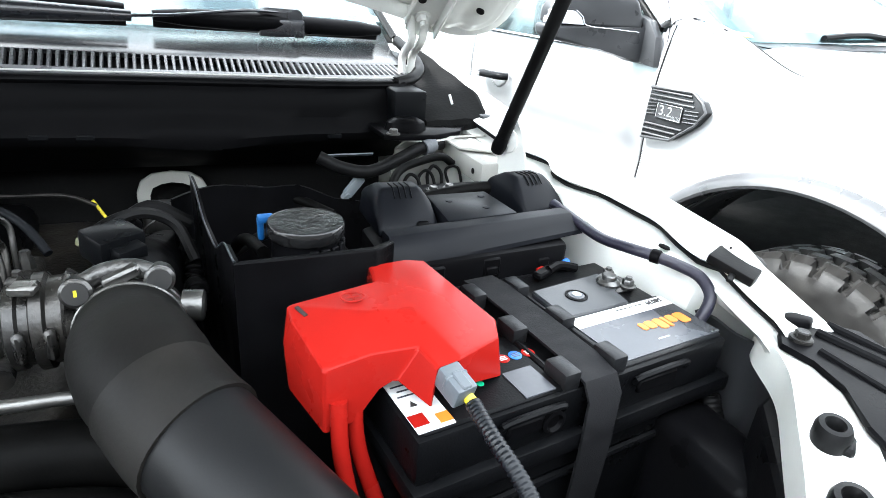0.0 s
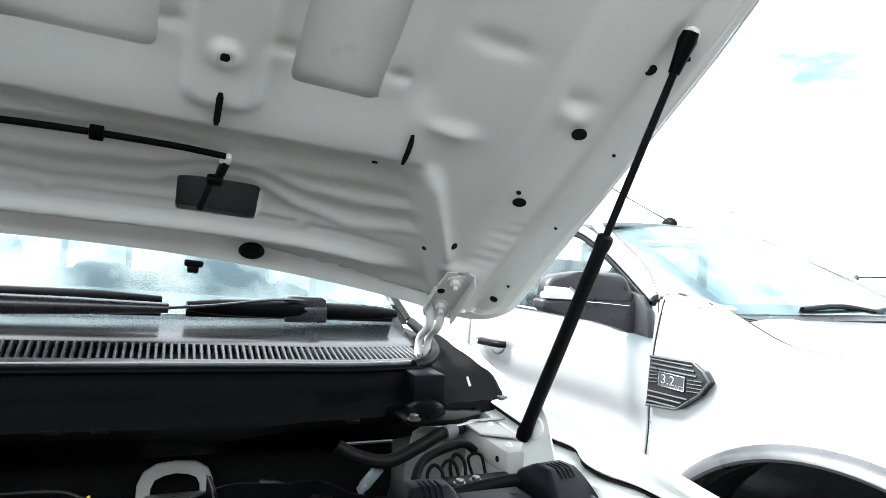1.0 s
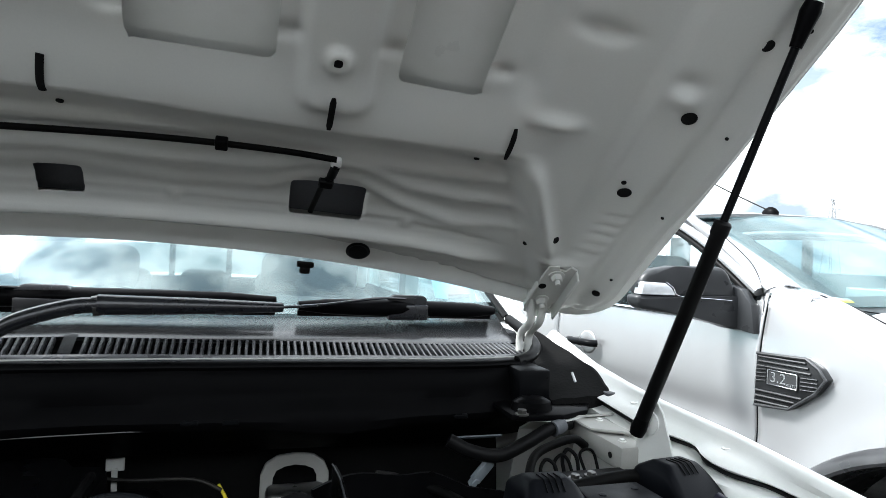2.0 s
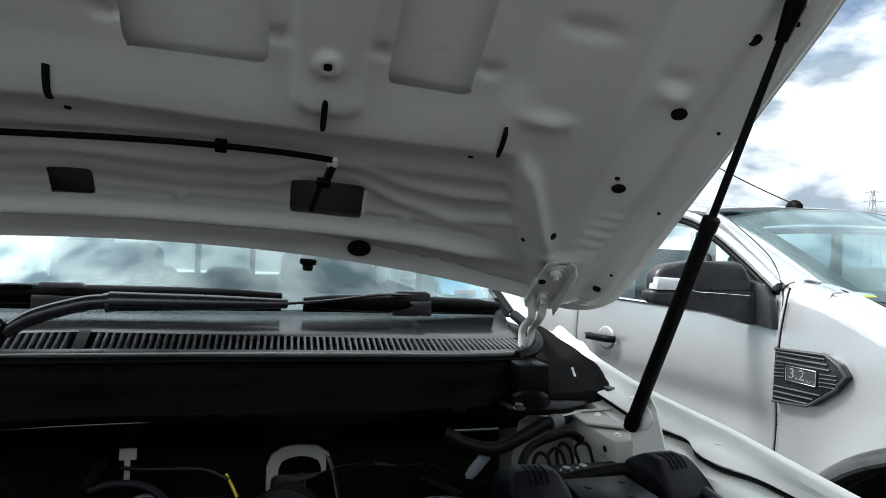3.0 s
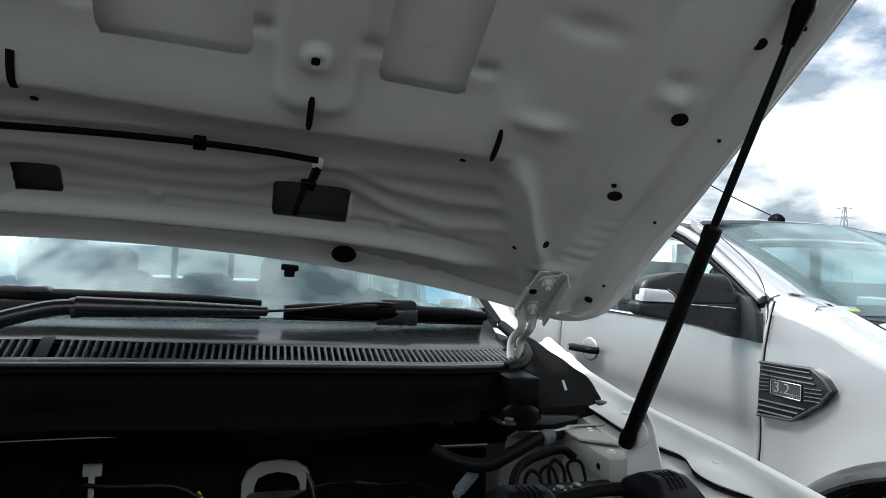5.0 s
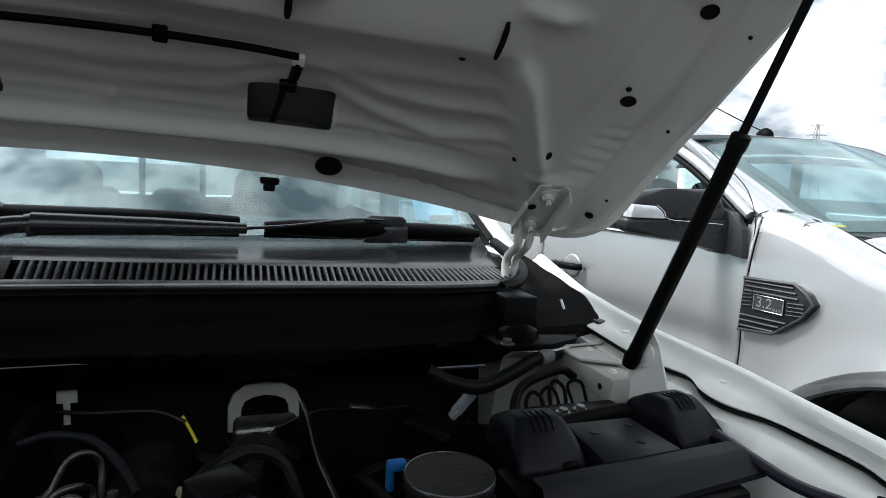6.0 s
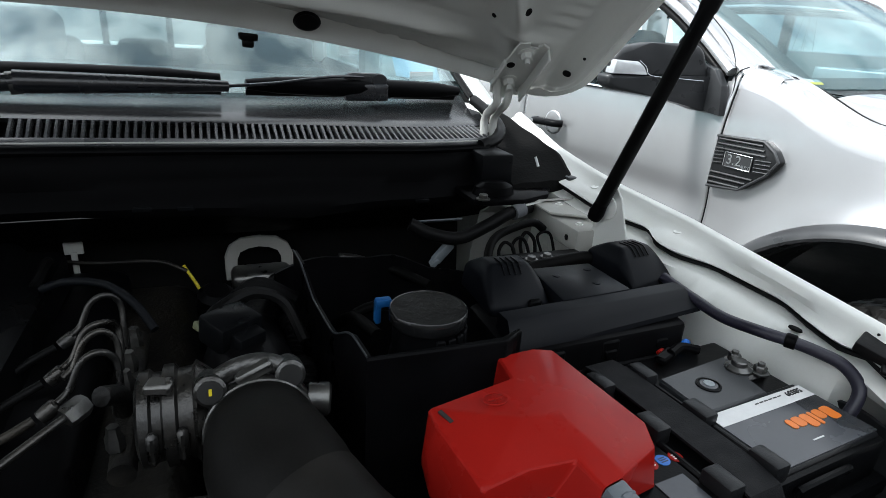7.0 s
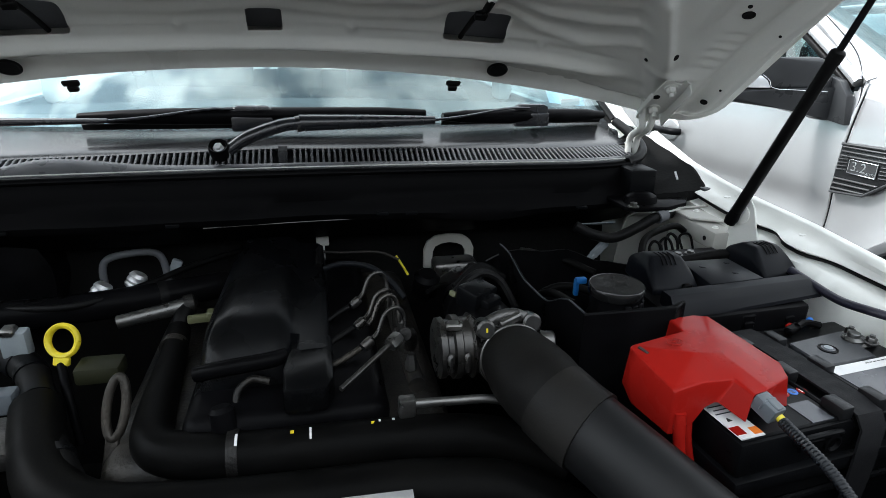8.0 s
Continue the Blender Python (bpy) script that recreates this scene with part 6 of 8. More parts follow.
tube(bm, [(0.25, 0.64, 1.07), (0.29, 0.66, 1.092), (0.33, 0.66, 1.07)], 0.007, 8, 5)
part("sensor_lead", bm, M_RUBBER, tb)
bm = B()
box(bm, (-0.006, -0.006, -0.003), (0.006, 0.006, 0.005), 0.002, 2, pose(0.236, 0.585, 1.086, 0, 20, 30))
part("cream_clip", bm, M_CREAM, tb)

# ---- recirculation valve with lifting eye ----
ev = thing("engine_valve", (0.314, 0.90, 0.95), "grey cast valve body behind the throttle", "valve")
bm = B()
box(bm, (0.270, 0.885, 0.955), (0.356, 0.935, 1.005), 0.010, 3)
part("valve_body", bm, M_STEEL, ev)
bm = B()
bolt(bm, (0.314, 0.886, 0.992), (0, -1, 0.35), 0.0075, 0.008)
part("valve_bolt", bm, M_STEEL, ev)
bm = B()
lathe(bm, [(0.020, 0), (0.024, 0.006), (0.024, 0.04), (0.016, 0.048)], 20, along((0.245, 0.86, 0.96), (0.25, 0.84, 1.02)))
part("actuator", bm, M_PLASTIC, ev, "round black actuator")
bm = B()
box(bm, (0.318, 0.845, 0.96), (0.326, 0.885, 0.985), 0.002, 1)
part("red_seal", bm, M_RED, ev, "small red seal")
bm = B()
outer = [(0.263, 0.965), (0.263, 1.004), (0.270, 1.022), (0.287, 1.033), (0.314, 1.036), (0.341, 1.033), (0.358, 1.022), (0.366, 1.004), (0.366, 0.965)]
inner_line = [(0.349, 0.965), (0.349, 1.000), (0.343, 1.012), (0.330, 1.018), (0.314, 1.019), (0.298, 1.018), (0.285, 1.012), (0.280, 1.000), (0.280, 0.965)]
prism(bm, outer + inner_line, -0.004, 0.004, 0.0015, 1, Matrix(((1, 0, 0, 0), (0, 0, 1, 0.968), (0, 1, 0, 0), (0, 0, 0, 1))))
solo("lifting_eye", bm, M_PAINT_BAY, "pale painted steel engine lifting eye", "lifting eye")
bm = B()
tube(bm, [(0.205, 0.95, 1.002), (0.216, 0.94, 0.985), (0.226, 0.93, 0.968)], 0.0024, 8, 4)
solo("cable_tie", bm, M_YELLOW, "yellow cable tie at the firewall", "cable tie")
bm = B()
tube(bm, [(0.24, 0.80, 0.99), (0.27, 0.835, 0.985), (0.30, 0.84, 0.98), (0.34, 0.82, 0.975), (0.345, 0.76, 0.98)], 0.0042, 8, 6)
solo("vacuum_hose", bm, M_RUBBER, "thin black vacuum hose on the valve", "hose")
bm = B()
tube(bm, [(0.326 + 0.004 * math.sin(i * 2.1), 0.56 + 0.03 * i, 1.01 + 0.016 * math.sin(i * 1.7)) for i in range(11)], 0.010, 10, 4, 0.001, 0.006)
solo("wiring_loom", bm, M_RUBBER, "black wiring loom beside the intake elbow", "wiring loom")
bm = B()
tube(bm, [(0.262, 0.86, 0.955), (0.264, 0.86, 0.966), (0.271, 0.86, 0.985), (0.292, 0.86, 1.001), (0.306, 0.865, 1.008)], 0.0012, 8, 5)
solo("thin_wire", bm, M_STEEL, "thin bright wire before the valve", "wire")

# ---- engine ----
eng = thing("engine", (0.0, 0.68, 0.6), "dark diesel engine block under its cover", "engine")
bm = B()
box(bm, (-0.20, 0.46, 0.60), (0.22, 1.0, 0.96), 0.03, 3)
part("engine_block", bm, M_IRON, eng, "dark cast engine block")
bm = B()
box(bm, (-0.105, 0.47, 0.95), (0.135, 0.96, 1.005), 0.02, 3)
part("cylinder_head_cover", bm, M_PLASTIC, eng)
bm = B()
rows = []
for k in spread(0, 1, 15):
    y = 0.548 + 0.364 * k
    f = smoothstep(0.0, 0.10, k)
    lx, rx = -0.078 + 0.010 * k, 0.010 + 0.008 * k
    zt = 1.044 + 0.030 * f - 0.012 * max(k - 0.35, 0)
    rows.append([(lx - 0.020, y, 1.00), (lx - 0.010, y, zt - 0.018), (lx + 0.004, y, zt - 0.003), (lx + 0.02, y, zt), (rx - 0.012, y, zt), (rx, y, zt - 0.004), (rx + 0.008, y, zt - 0.014), (0.03, y, 1.052), (0.058, y, 1.050), (0.066, y, 1.044), (0.070, y, 1.0)])
front = [(x, y - 0.010, z - 0.012 if z > 1.01 else z) for x, y, z in rows[0]]
low = [(x, y - 0.004, min(z, 1.0)) for x, y, z in front]
sheet(bm, [low, front] + rows, 0.003)
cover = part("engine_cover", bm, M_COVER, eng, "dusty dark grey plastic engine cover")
bm = B()
prism(bm, [(0.012, 0.456), (0.062, 0.458), (0.070, 0.480), (0.070, 0.58), (0.018, 0.58), (0.012, 0.50)], 1.012, 1.046, 0.006, 2)
part("cover_step", bm, M_COVER, cover)
bm = B()
tube(bm, [(-0.094, 0.545, 1.024), (-0.06, 0.536, 1.034), (-0.01, 0.540, 1.037), (0.012, 0.550, 1.036)], 0.010, 12, 5)
part("cover_lip", bm, M_PLASTIC, cover)
# injector pipes
for (x0, y0), (x1, y1) in (((0.112, 0.675), (0.157, 0.692)), ((0.116, 0.612), (0.160, 0.640)), ((0.119, 0.595), (0.163, 0.608)), ((0.122, 0.556), (0.167, 0.572))):
    bm = B()
    tube(bm, [(x0, y0, 1.046), (x0 + 0.008, y0 + 0.008, 1.052), (x0 + 0.018, y0 + 0.016, 1.072), (x0 + 0.032, y0 + 0.020, 1.078), (x1 - 0.002, y1 + 0.008, 1.066), (x1, y1, 1.042), (x1, y1 - 0.004, 1.02)], 0.0031, 12, 5)
    part("injector_pipe", bm, M_DULL, eng, "bent steel injector pipe")
for y in (0.690, 0.640, 0.605, 0.566, 0.520):
    bm = B()
    lathe(bm, [(0.0075, 0), (0.0075, 0.012), (0.006, 0.015), (0.005, 0.022)], 6, Matrix.Translation((0.166, y, 1.018)))
    part("union_nut", bm, M_STEEL, eng)
bm = B()
tube(bm, [(0.166, 0.72, 1.010), (0.168, 0.60, 1.008), (0.171, 0.50, 1.006)], 0.011, 12, 3)
part("fuel_rail", bm, M_IRON, eng, "dark steel fuel rail")
for x, y in ((0.108, 0.678), (0.110, 0.612), (0.115, 0.556)):
    bm = B()
    lathe(bm, [(0.006, 0), (0.0068, 0.006), (0.0068, 0.014), (0.005, 0.016)], 14, along((x - 0.006, y - 0.003, 1.036), (x + 0.02, y + 0.008, 1.052)))
    part("injector", bm, M_DULL, eng, "injector head with its return line")
    bm = B()
    tube(bm, [(x - 0.01, y - 0.005, 1.036), (x - 0.028, y - 0.014, 1.030), (0.066, y - 0.022, 1.024)], 0.0042, 10, 4)
    part("return_line", bm, M_IRON if y < 0.6 else M_RUBBER, eng)
bm = B()
tube(bm, [(0.149, 0.520, 1.064), (0.125, 0.498, 1.058), (0.100, 0.474, 1.051), (0.076, 0.451, 1.045)], 0.0033, 12, 3)
hp = part("feed_pipe", bm, M_DULL, eng, "straight steel fuel feed pipe")
bm = B()
lathe(bm, [(0.0085, 0), (0.0095, 0.003), (0.0095, 0.015), (0.0075, 0.019)], 6, along((0.138, 0.509, 1.061), (0.160, 0.530, 1.068)))
part("union_nut", bm, M_STEEL, hp)
bm = B()
tube(bm, [(0.160, 0.528, 1.064), (0.170, 0.545, 1.052), (0.170, 0.555, 1.03)], 0.0085, 10, 4)
part("feed_elbow", bm, M_IRON, hp)
bm = B()
tube(bm, [(0.066, 0.786, 1.052), (0.095, 0.778, 1.062), (0.135, 0.760, 1.062), (0.165, 0.728, 1.050), (0.185, 0.70, 1.03)], 0.0048, 12, 5)
part("return_hose", bm, M_SLATE, eng, "slate grey return hose")
bm = B()
box(bm, (0.054, 0.962, 1.026), (0.078, 0.966, 1.044), 0.001, 1)
box(bm, (0.062, 0.960, 0.98), (0.070, 0.963, 1.03), 0.001, 1)
solo("metal_tab", bm, M_PAINT_IN, "pale metal cable tab at the firewall", "bracket")
bm = B()
tube(bm, [(0.03, 0.962, 1.02), (0.09, 0.955, 1.014), (0.17, 0.955, 1.010), (0.21, 0.945, 0.995)], 0.003, 8, 4)
solo("brake_line", bm, M_IRON, "thin dark brake line along the firewall", "pipe")
bm = B()
tube(bm, [(0.045, 0.90, 1.02), (0.055, 0.87, 1.045), (0.06, 0.85, 1.06), (0.056, 0.80, 1.05)], 0.006, 8, 4)
part("breather", bm, M_RUBBER, eng)
# bright pipe across the front
bm = B()
tube(bm, [(0.150, 0.428, 1.032), (0.20, 0.424, 1.033), (0.245, 0.420, 1.032), (0.27, 0.412, 1.022), (0.28, 0.40, 1.0)], 0.0052, 12, 4)
cp = part("coolant_pipe", bm, M_STEEL, eng, "bright steel coolant pipe")
bm = B()
box(bm, (0.137, 0.420, 1.018), (0.156, 0.434, 1.042), 0.003, 2)
part("pipe_bracket", bm, M_STEEL, cp)

# ---- hoses across the front ----
hA = thing("radiator_hose", (0.06, 0.44, 0.97), "thick black radiator hose with paint marks", "hose", "radiator hoses")
bm = B()
tube(bm, [(-0.155, 0.74, 0.985), (-0.152, 0.66, 0.975), (-0.150, 0.56, 0.966), (-0.138, 0.495, 0.966), (-0.10, 0.468, 0.968), (-0.02, 0.452, 0.970), (0.08, 0.447, 0.972), (0.18, 0.442, 0.972), (0.26, 0.43, 0.965), (0.33, 0.40, 0.94)], 0.0265, 24, 6, radii=[0.017, 0.019, 0.023, 0.0255, 0.0265, 0.0265, 0.0265, 0.0265, 0.0265, 0.0265])
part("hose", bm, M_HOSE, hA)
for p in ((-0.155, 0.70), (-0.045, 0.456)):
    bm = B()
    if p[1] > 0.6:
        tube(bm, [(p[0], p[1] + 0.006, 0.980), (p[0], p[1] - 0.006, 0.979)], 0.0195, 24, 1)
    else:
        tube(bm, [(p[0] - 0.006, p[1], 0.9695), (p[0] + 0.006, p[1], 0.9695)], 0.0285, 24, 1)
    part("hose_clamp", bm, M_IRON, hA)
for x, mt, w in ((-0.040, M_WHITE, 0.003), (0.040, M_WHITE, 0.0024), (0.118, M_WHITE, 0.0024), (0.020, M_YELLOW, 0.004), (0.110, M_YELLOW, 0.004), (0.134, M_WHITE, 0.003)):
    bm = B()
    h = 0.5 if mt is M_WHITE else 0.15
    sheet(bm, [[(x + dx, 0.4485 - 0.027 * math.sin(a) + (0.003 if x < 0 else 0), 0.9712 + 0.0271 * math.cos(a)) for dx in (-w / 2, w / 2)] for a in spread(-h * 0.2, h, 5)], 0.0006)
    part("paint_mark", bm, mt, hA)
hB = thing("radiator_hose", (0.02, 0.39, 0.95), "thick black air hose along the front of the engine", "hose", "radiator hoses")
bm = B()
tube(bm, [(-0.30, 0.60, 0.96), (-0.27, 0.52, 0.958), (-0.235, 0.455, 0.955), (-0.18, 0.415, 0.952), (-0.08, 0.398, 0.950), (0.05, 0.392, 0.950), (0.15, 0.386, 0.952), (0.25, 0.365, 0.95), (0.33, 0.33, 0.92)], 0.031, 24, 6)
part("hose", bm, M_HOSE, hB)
bm = B()
lathe(bm, [(0.012, 0), (0.014, 0.004), (0.014, 0.05), (0.010, 0.055)], 16, along((-0.052, 0.468, 0.965), (-0.060, 0.485, 1.03)))
solo("pipe_elbow", bm, M_PLASTIC, "short black pipe elbow before the engine cover", "pipe")
bm = B()
tube(bm, [(-0.045, 0.50, 0.99), (-0.044, 0.515, 1.012), (-0.028, 0.525, 1.022), (-0.006, 0.52, 1.020)], 0.0045, 10, 5)
solo("breather_pipe", bm, M_IRON, "small bent breather pipe", "pipe")
bm = B()
prism(bm, [(-0.60, 0.02), (0.56, 0.02), (0.40, 0.30), (0.20, 0.345), (-0.50, 0.36)], 0.885, 0.915, 0.006)
part("fan_shroud", bm, M_PLASTIC, truck, "black fan shroud before the engine")
bm = B()
box(bm, (0.060, 0.336, 0.9795), (0.132, 0.358, 0.981), 0, 1, pose(0, 0, 0, 0, 0, -1.5))
solo("paper_label", bm, M_LABEL_P, "grey-toned white paper label on the front hose", "label")

# ---- driver side of the bay ----
ds = thing("oil_dipstick", (-0.25, 0.62, 0.95), "yellow ring handle of the oil dipstick", "dipstick")
bm = B()
DM = pose(-0.285, 0.672, 1.018, 68, 0, -14)
ring = [DM @ Vector((0.0205 * math.cos(a), 0.0205 * math.sin(a), 0)) for a in spread(0, 2 * math.pi, 25)]
tube(bm, ring, 0.0052, 10, 2, flat=0.8)
box(bm, (-0.011, -0.034, -0.004), (0.011, -0.021, 0.004), 0.002, 1, DM)
part("ring_handle", bm, M_YELLOW, ds)
bm = B()
tube(bm, [DM @ Vector((0, -0.032, 0)), (-0.275, 0.63, 0.965), (-0.26, 0.60, 0.90)], 0.006, 10, 3)
part("dipstick_tube", bm, M_PLASTIC, ds)
bm = B()
tube(bm, [(-0.50, 0.80, 1.00), (-0.40, 0.795, 1.003), (-0.28, 0.80, 1.007), (-0.18, 0.835, 1.004), (-0.10, 0.87, 1.0)], 0.023, 20, 6)
ad = solo("air_duct", bm, M_PLASTIC, "thick black duct across the driver side", "duct")
for a, b in (((-0.42, 0.795, 1.0025), (-0.408, 0.795, 1.003)), ((-0.20, 0.826, 1.0045), (-0.188, 0.831, 1.004))):
    bm = B()
    tube(bm, [a, b], 0.0245, 20, 1)
    part("duct_band", bm, M_RUBBER, ad)
bm = B()
tube(bm, [(-0.50, 0.80, 1.016), (-0.409, 0.788, 1.018), (-0.304, 0.775, 1.021), (-0.224, 0.832, 1.022), (-0.161, 0.908, 1.022), (-0.084, 0.98, 1.02)], 0.0055, 10, 6)
solo("wiring_loom", bm, M_RUBBER, "black cable over the air duct", "wiring loom")
bm = B()
tube(bm, [(-0.242, 0.752, 1.000), (-0.19, 0.762, 1.006), (-0.145, 0.775, 1.010)], 0.012, 16, 4, radii=[0.010, 0.011, 0.013])
ap = thing("air_pipe", (-0.19, 0.76, 1.0), "bright aluminium pipe with a cream connector", "pipe")
part("pipe", bm, M_STEEL, ap)
bm = B()
lathe(bm, [(0.014, 0), (0.016, 0.003), (0.016, 0.014), (0.012, 0.017)], 18, along((-0.15, 0.772, 1.010), (-0.13, 0.778, 1.012)))
part("pipe_collar", bm, M_IRON, ap)
bm = B()
box(bm, (-0.020, -0.006, -0.006), (0.020, 0.006, 0.006), 0.003, 2, pose(-0.122, 0.745, 1.000, 0, 0, 8))
box(bm, (-0.006, -0.008, -0.004), (0.006, 0.010, 0.008), 0.002, 1, pose(-0.108, 0.748, 1.002, 0, 0, 8))
part("connector", bm, M_CREAM, ap, "cream plastic connector")
bm = B()
tube(bm, [(-0.155, 0.745, 0.985), (-0.150, 0.76, 1.000), (-0.14, 0.78, 1.012)], 0.0135, 14, 4)
part("riser", bm, M_RUBBER, ap)
for x, y in ((-0.292, 0.848), (-0.248, 0.885)):
    bm = B()
    m = along((x - 0.006, y, 0.999), (x + 0.012, y + 0.006, 1.028))
    lathe(bm, [(0.014, 0), (0.016, 0.004), (0.0145, 0.008), (0.016, 0.012), (0.0145, 0.016), (0.0155, 0.020), (0.012, 0.026)], 20, m)
    solo("pipe_union", bm, M_ZINC, "ribbed bright pipe union at the firewall", "pipe union", "pipe unions")
bm = B()
tube(bm, [(-0.319, 0.948, 0.975), (-0.318, 0.950, 1.010), (-0.306, 0.950, 1.028), (-0.270, 0.950, 1.036), (-0.232, 0.950, 1.036), (-0.217, 0.950, 1.020), (-0.212, 0.948, 0.975)], 0.0064, 10, 5)
solo("hoist_loop", bm, M_DULL_GREY, "grey bent metal loop at the firewall", "bracket")
bm = B()
box(bm, (-0.009, -0.006, -0.012), (0.009, 0.006, 0.012), 0.003, 2, pose(-0.198, 0.955, 1.006, 0, 25, 0))
solo("wire_connector", bm, M_GREYCONN, "pale wire connector at the firewall", "connector")
bm = B()
OM = pose(-0.185, 0.535, 0.995, 64, 4, -10)
tube(bm, [OM @ Vector((0.011 * math.cos(a), 0.036 * math.sin(a), 0)) for a in spread(0, 2 * math.pi, 25)], 0.0055, 10, 2)
box(bm, (-0.008, -0.070, -0.003), (0.008, -0.032, 0.003), 0.002, 1, OM)
solo("lifting_eye", bm, M_IRON, "dark steel engine lifting eye", "lifting eye")
bm = B()
tube(bm, [(-0.40, 0.74, 0.972), (-0.345, 0.69, 0.972), (-0.31, 0.63, 0.968), (-0.275, 0.55, 0.962), (-0.23, 0.47, 0.958), (-0.20, 0.42, 0.95)], 0.024, 18, 6, radii=[0.022, 0.021, 0.020, 0.020, 0.022, 0.024])
wh = solo("wiring_harness", bm, M_RUBBER, "thick taped black wiring harness", "wiring harness")
for a, b, r in (((-0.362, 0.706, 0.972), (-0.352, 0.697, 0.972), 0.0222), ((-0.334, 0.676, 0.9715), (-0.328, 0.665, 0.971), 0.0220), ((-0.306, 0.621, 0.9675), (-0.301, 0.609, 0.967), 0.0212), ((-0.283, 0.569, 0.9635), (-0.278, 0.557, 0.963), 0.0210), ((-0.246, 0.500, 0.960), (-0.239, 0.488, 0.959), 0.0222)):
    bm = B()
    tube(bm, [a, b], r, 18, 1)
    part("tape_wrap", bm, M_PLASTIC_G, wh)
bm = B()
box(bm, (-0.372, 0.690, 0.985), (-0.338, 0.712, 1.025), 0.004, 2)
md2 = solo("module_bracket", bm, M_GREYCONN, "grey-blue module with a metal cap beside the harness", "module")
bm = B()
box(bm, (-0.368, 0.686, 1.02), (-0.350, 0.708, 1.032), 0.003, 1)
part("module_cap", bm, M_STEEL, md2)
bm = B()
box(bm, (-0.350, 0.60, 0.955), (-0.325, 0.625, 0.985), 0.004, 2)
part("module_foot", bm, M_PLUG, md2)
bm = B()
box(bm, (-0.36, 0.52, 0.93), (-0.29, 0.60, 0.958), 0.008, 2)
solo("pump_housing", bm, M_ALU, "grey pump housing low in the bay", "pump")
bm = B()
box(bm, (-0.262, 0.62, 0.975), (-0.205, 0.66, 1.0), 0.006, 2)
solo("oil_filler", bm, M_OLIVE, "dull olive plastic box beside the dipstick", "plastic box")
bm = B()
box(bm, (-0.76, 0.30, 0.80), (-0.45, 0.62, 1.02), 0.03, 3)
solo("air_filter_box", bm, M_PLASTIC, "black air filter box on the driver side", "air filter box")
bm = B()
lathe(bm, [(0.11, 0), (0.115, 0.02), (0.112, 0.10), (0.09, 0.115)], 32, along((-0.50, 1.03, 1.0), (-0.50, 0.9, 1.0)))
solo("brake_booster", bm, M_PLASTIC, "round black brake booster on the firewall", "brake booster")


# ---- wipers ----
def foot(x):
    """The foot of the windscreen at x."""
    return Vector((x, 1.018 + 0.19 * x * x, 1.253 - 0.028 * abs(x) ** 2))


def wiper(pivot, knee, straight, tip, b0, b1, bx, slim, label):
    th = thing("windscreen_wiper", pivot, label, "wiper", "windscreen wipers")
    bm = B()
    lathe(bm, [(0.014, -0.016), (0.0165, -0.004), (0.0165, 0.006), (0.0150, 0.009), (0.0125, 0.008), (0.0120, 0.004)], 22, Matrix.Translation(pivot) @ Matrix.Rotation(radians(36), 4, "X"))
    piv = part("pivot_cap", bm, M_PLASTIC, th)
    bm = B()
    bolt(bm, Vector(pivot) + Vector((0, -0.001, 0.002)), (0, -0.72, 1), 0.0070, 0.006)
    part("pivot_nut", bm, M_ZINC, piv)
    bm = B()
    p, k, s = Vector(pivot), Vector(knee), Vector(straight)
    tube(bm, [p + Vector((0.014, 0.008, -0.004)), p.lerp(k, 0.35) + Vector((0, 0, 0.004)), p.lerp(k, 0.75) + Vector((0, 0, 0.006)), k], 0.011, 14, 5, radii=[0.0130, 0.0150, 0.0150, 0.0145], flat=0.75)
    part("arm_head", bm, M_ARM, th, "satin black wiper arm head")
    bm = B()
    tube(bm, [k - (k - p) * 0.06, k + (s - k) * 0.03], 0.0140, 12, 1)
    part("arm_joint", bm, M_STEEL, th, "bare metal wiper arm joint")
    bm = B()
    tube(bm, [k - (s - k) * 0.01, k.lerp(s, 0.5), s], 0.0085, 12, 4, radii=[0.0160 * slim, 0.0135 * slim, 0.0085 * slim], flat=0.9)
    part("arm", bm, M_ARM, th)
    bm = B()
    tube(bm, [s - (s - k) * 0.02, s.lerp(Vector(tip), 0.3), s.lerp(Vector(tip), 0.75) + Vector((0, 0, 0.004)), tip], 0.004, 8, 4, flat=0.6)
    part("arm_rod", bm, M_ARM, th)
    bm = B()
    lift = 0.012 if b0 < 0 else 0.006
    tube(bm, [foot(x) + Vector((0, 0, lift)) for x in spread(b0, b1, 9)], 0.014, 12, 3, radii=[0.009, 0.015, 0.017, 0.018, 0.018, 0.0175, 0.017, 0.016, 0.010], flat=0.85)
    bl = part("blade", bm, M_PLASTIC, th)
    bm = B()
    sheet(bm, [[foot(x) + Vector((0, 0.004, -0.002)), foot(x) + Vector((0, 0.012, -0.012))] for x in spread(b0, b1, 12)], 0.003)
    part("blade_rubber", bm, M_RUBBER, bl)
    bm = B()
    f = foot(bx) + Vector((0, -0.004, 0.008))
    box(bm, (-0.037, -0.014, -0.022), (0.037, 0.010, 0.006), 0.004, 2, Matrix.Translation(f))
    prism(bm, [(-0.078, -0.002), (-0.074, 0.006), (-0.044, 0.008), (-0.030, 0.021), (-0.024, 0.023), (0.028, 0.022), (0.035, 0.017), (0.036, 0.000)], -0.008, 0.010, 0.0025, 2, Matrix.Translation(f) @ Matrix(((1, 0, 0, 0), (0, 0, 1, 0), (0, 1, 0, 0), (0, 0, 0, 1))))
    part("blade_adapter", bm, M_ARM, bl)


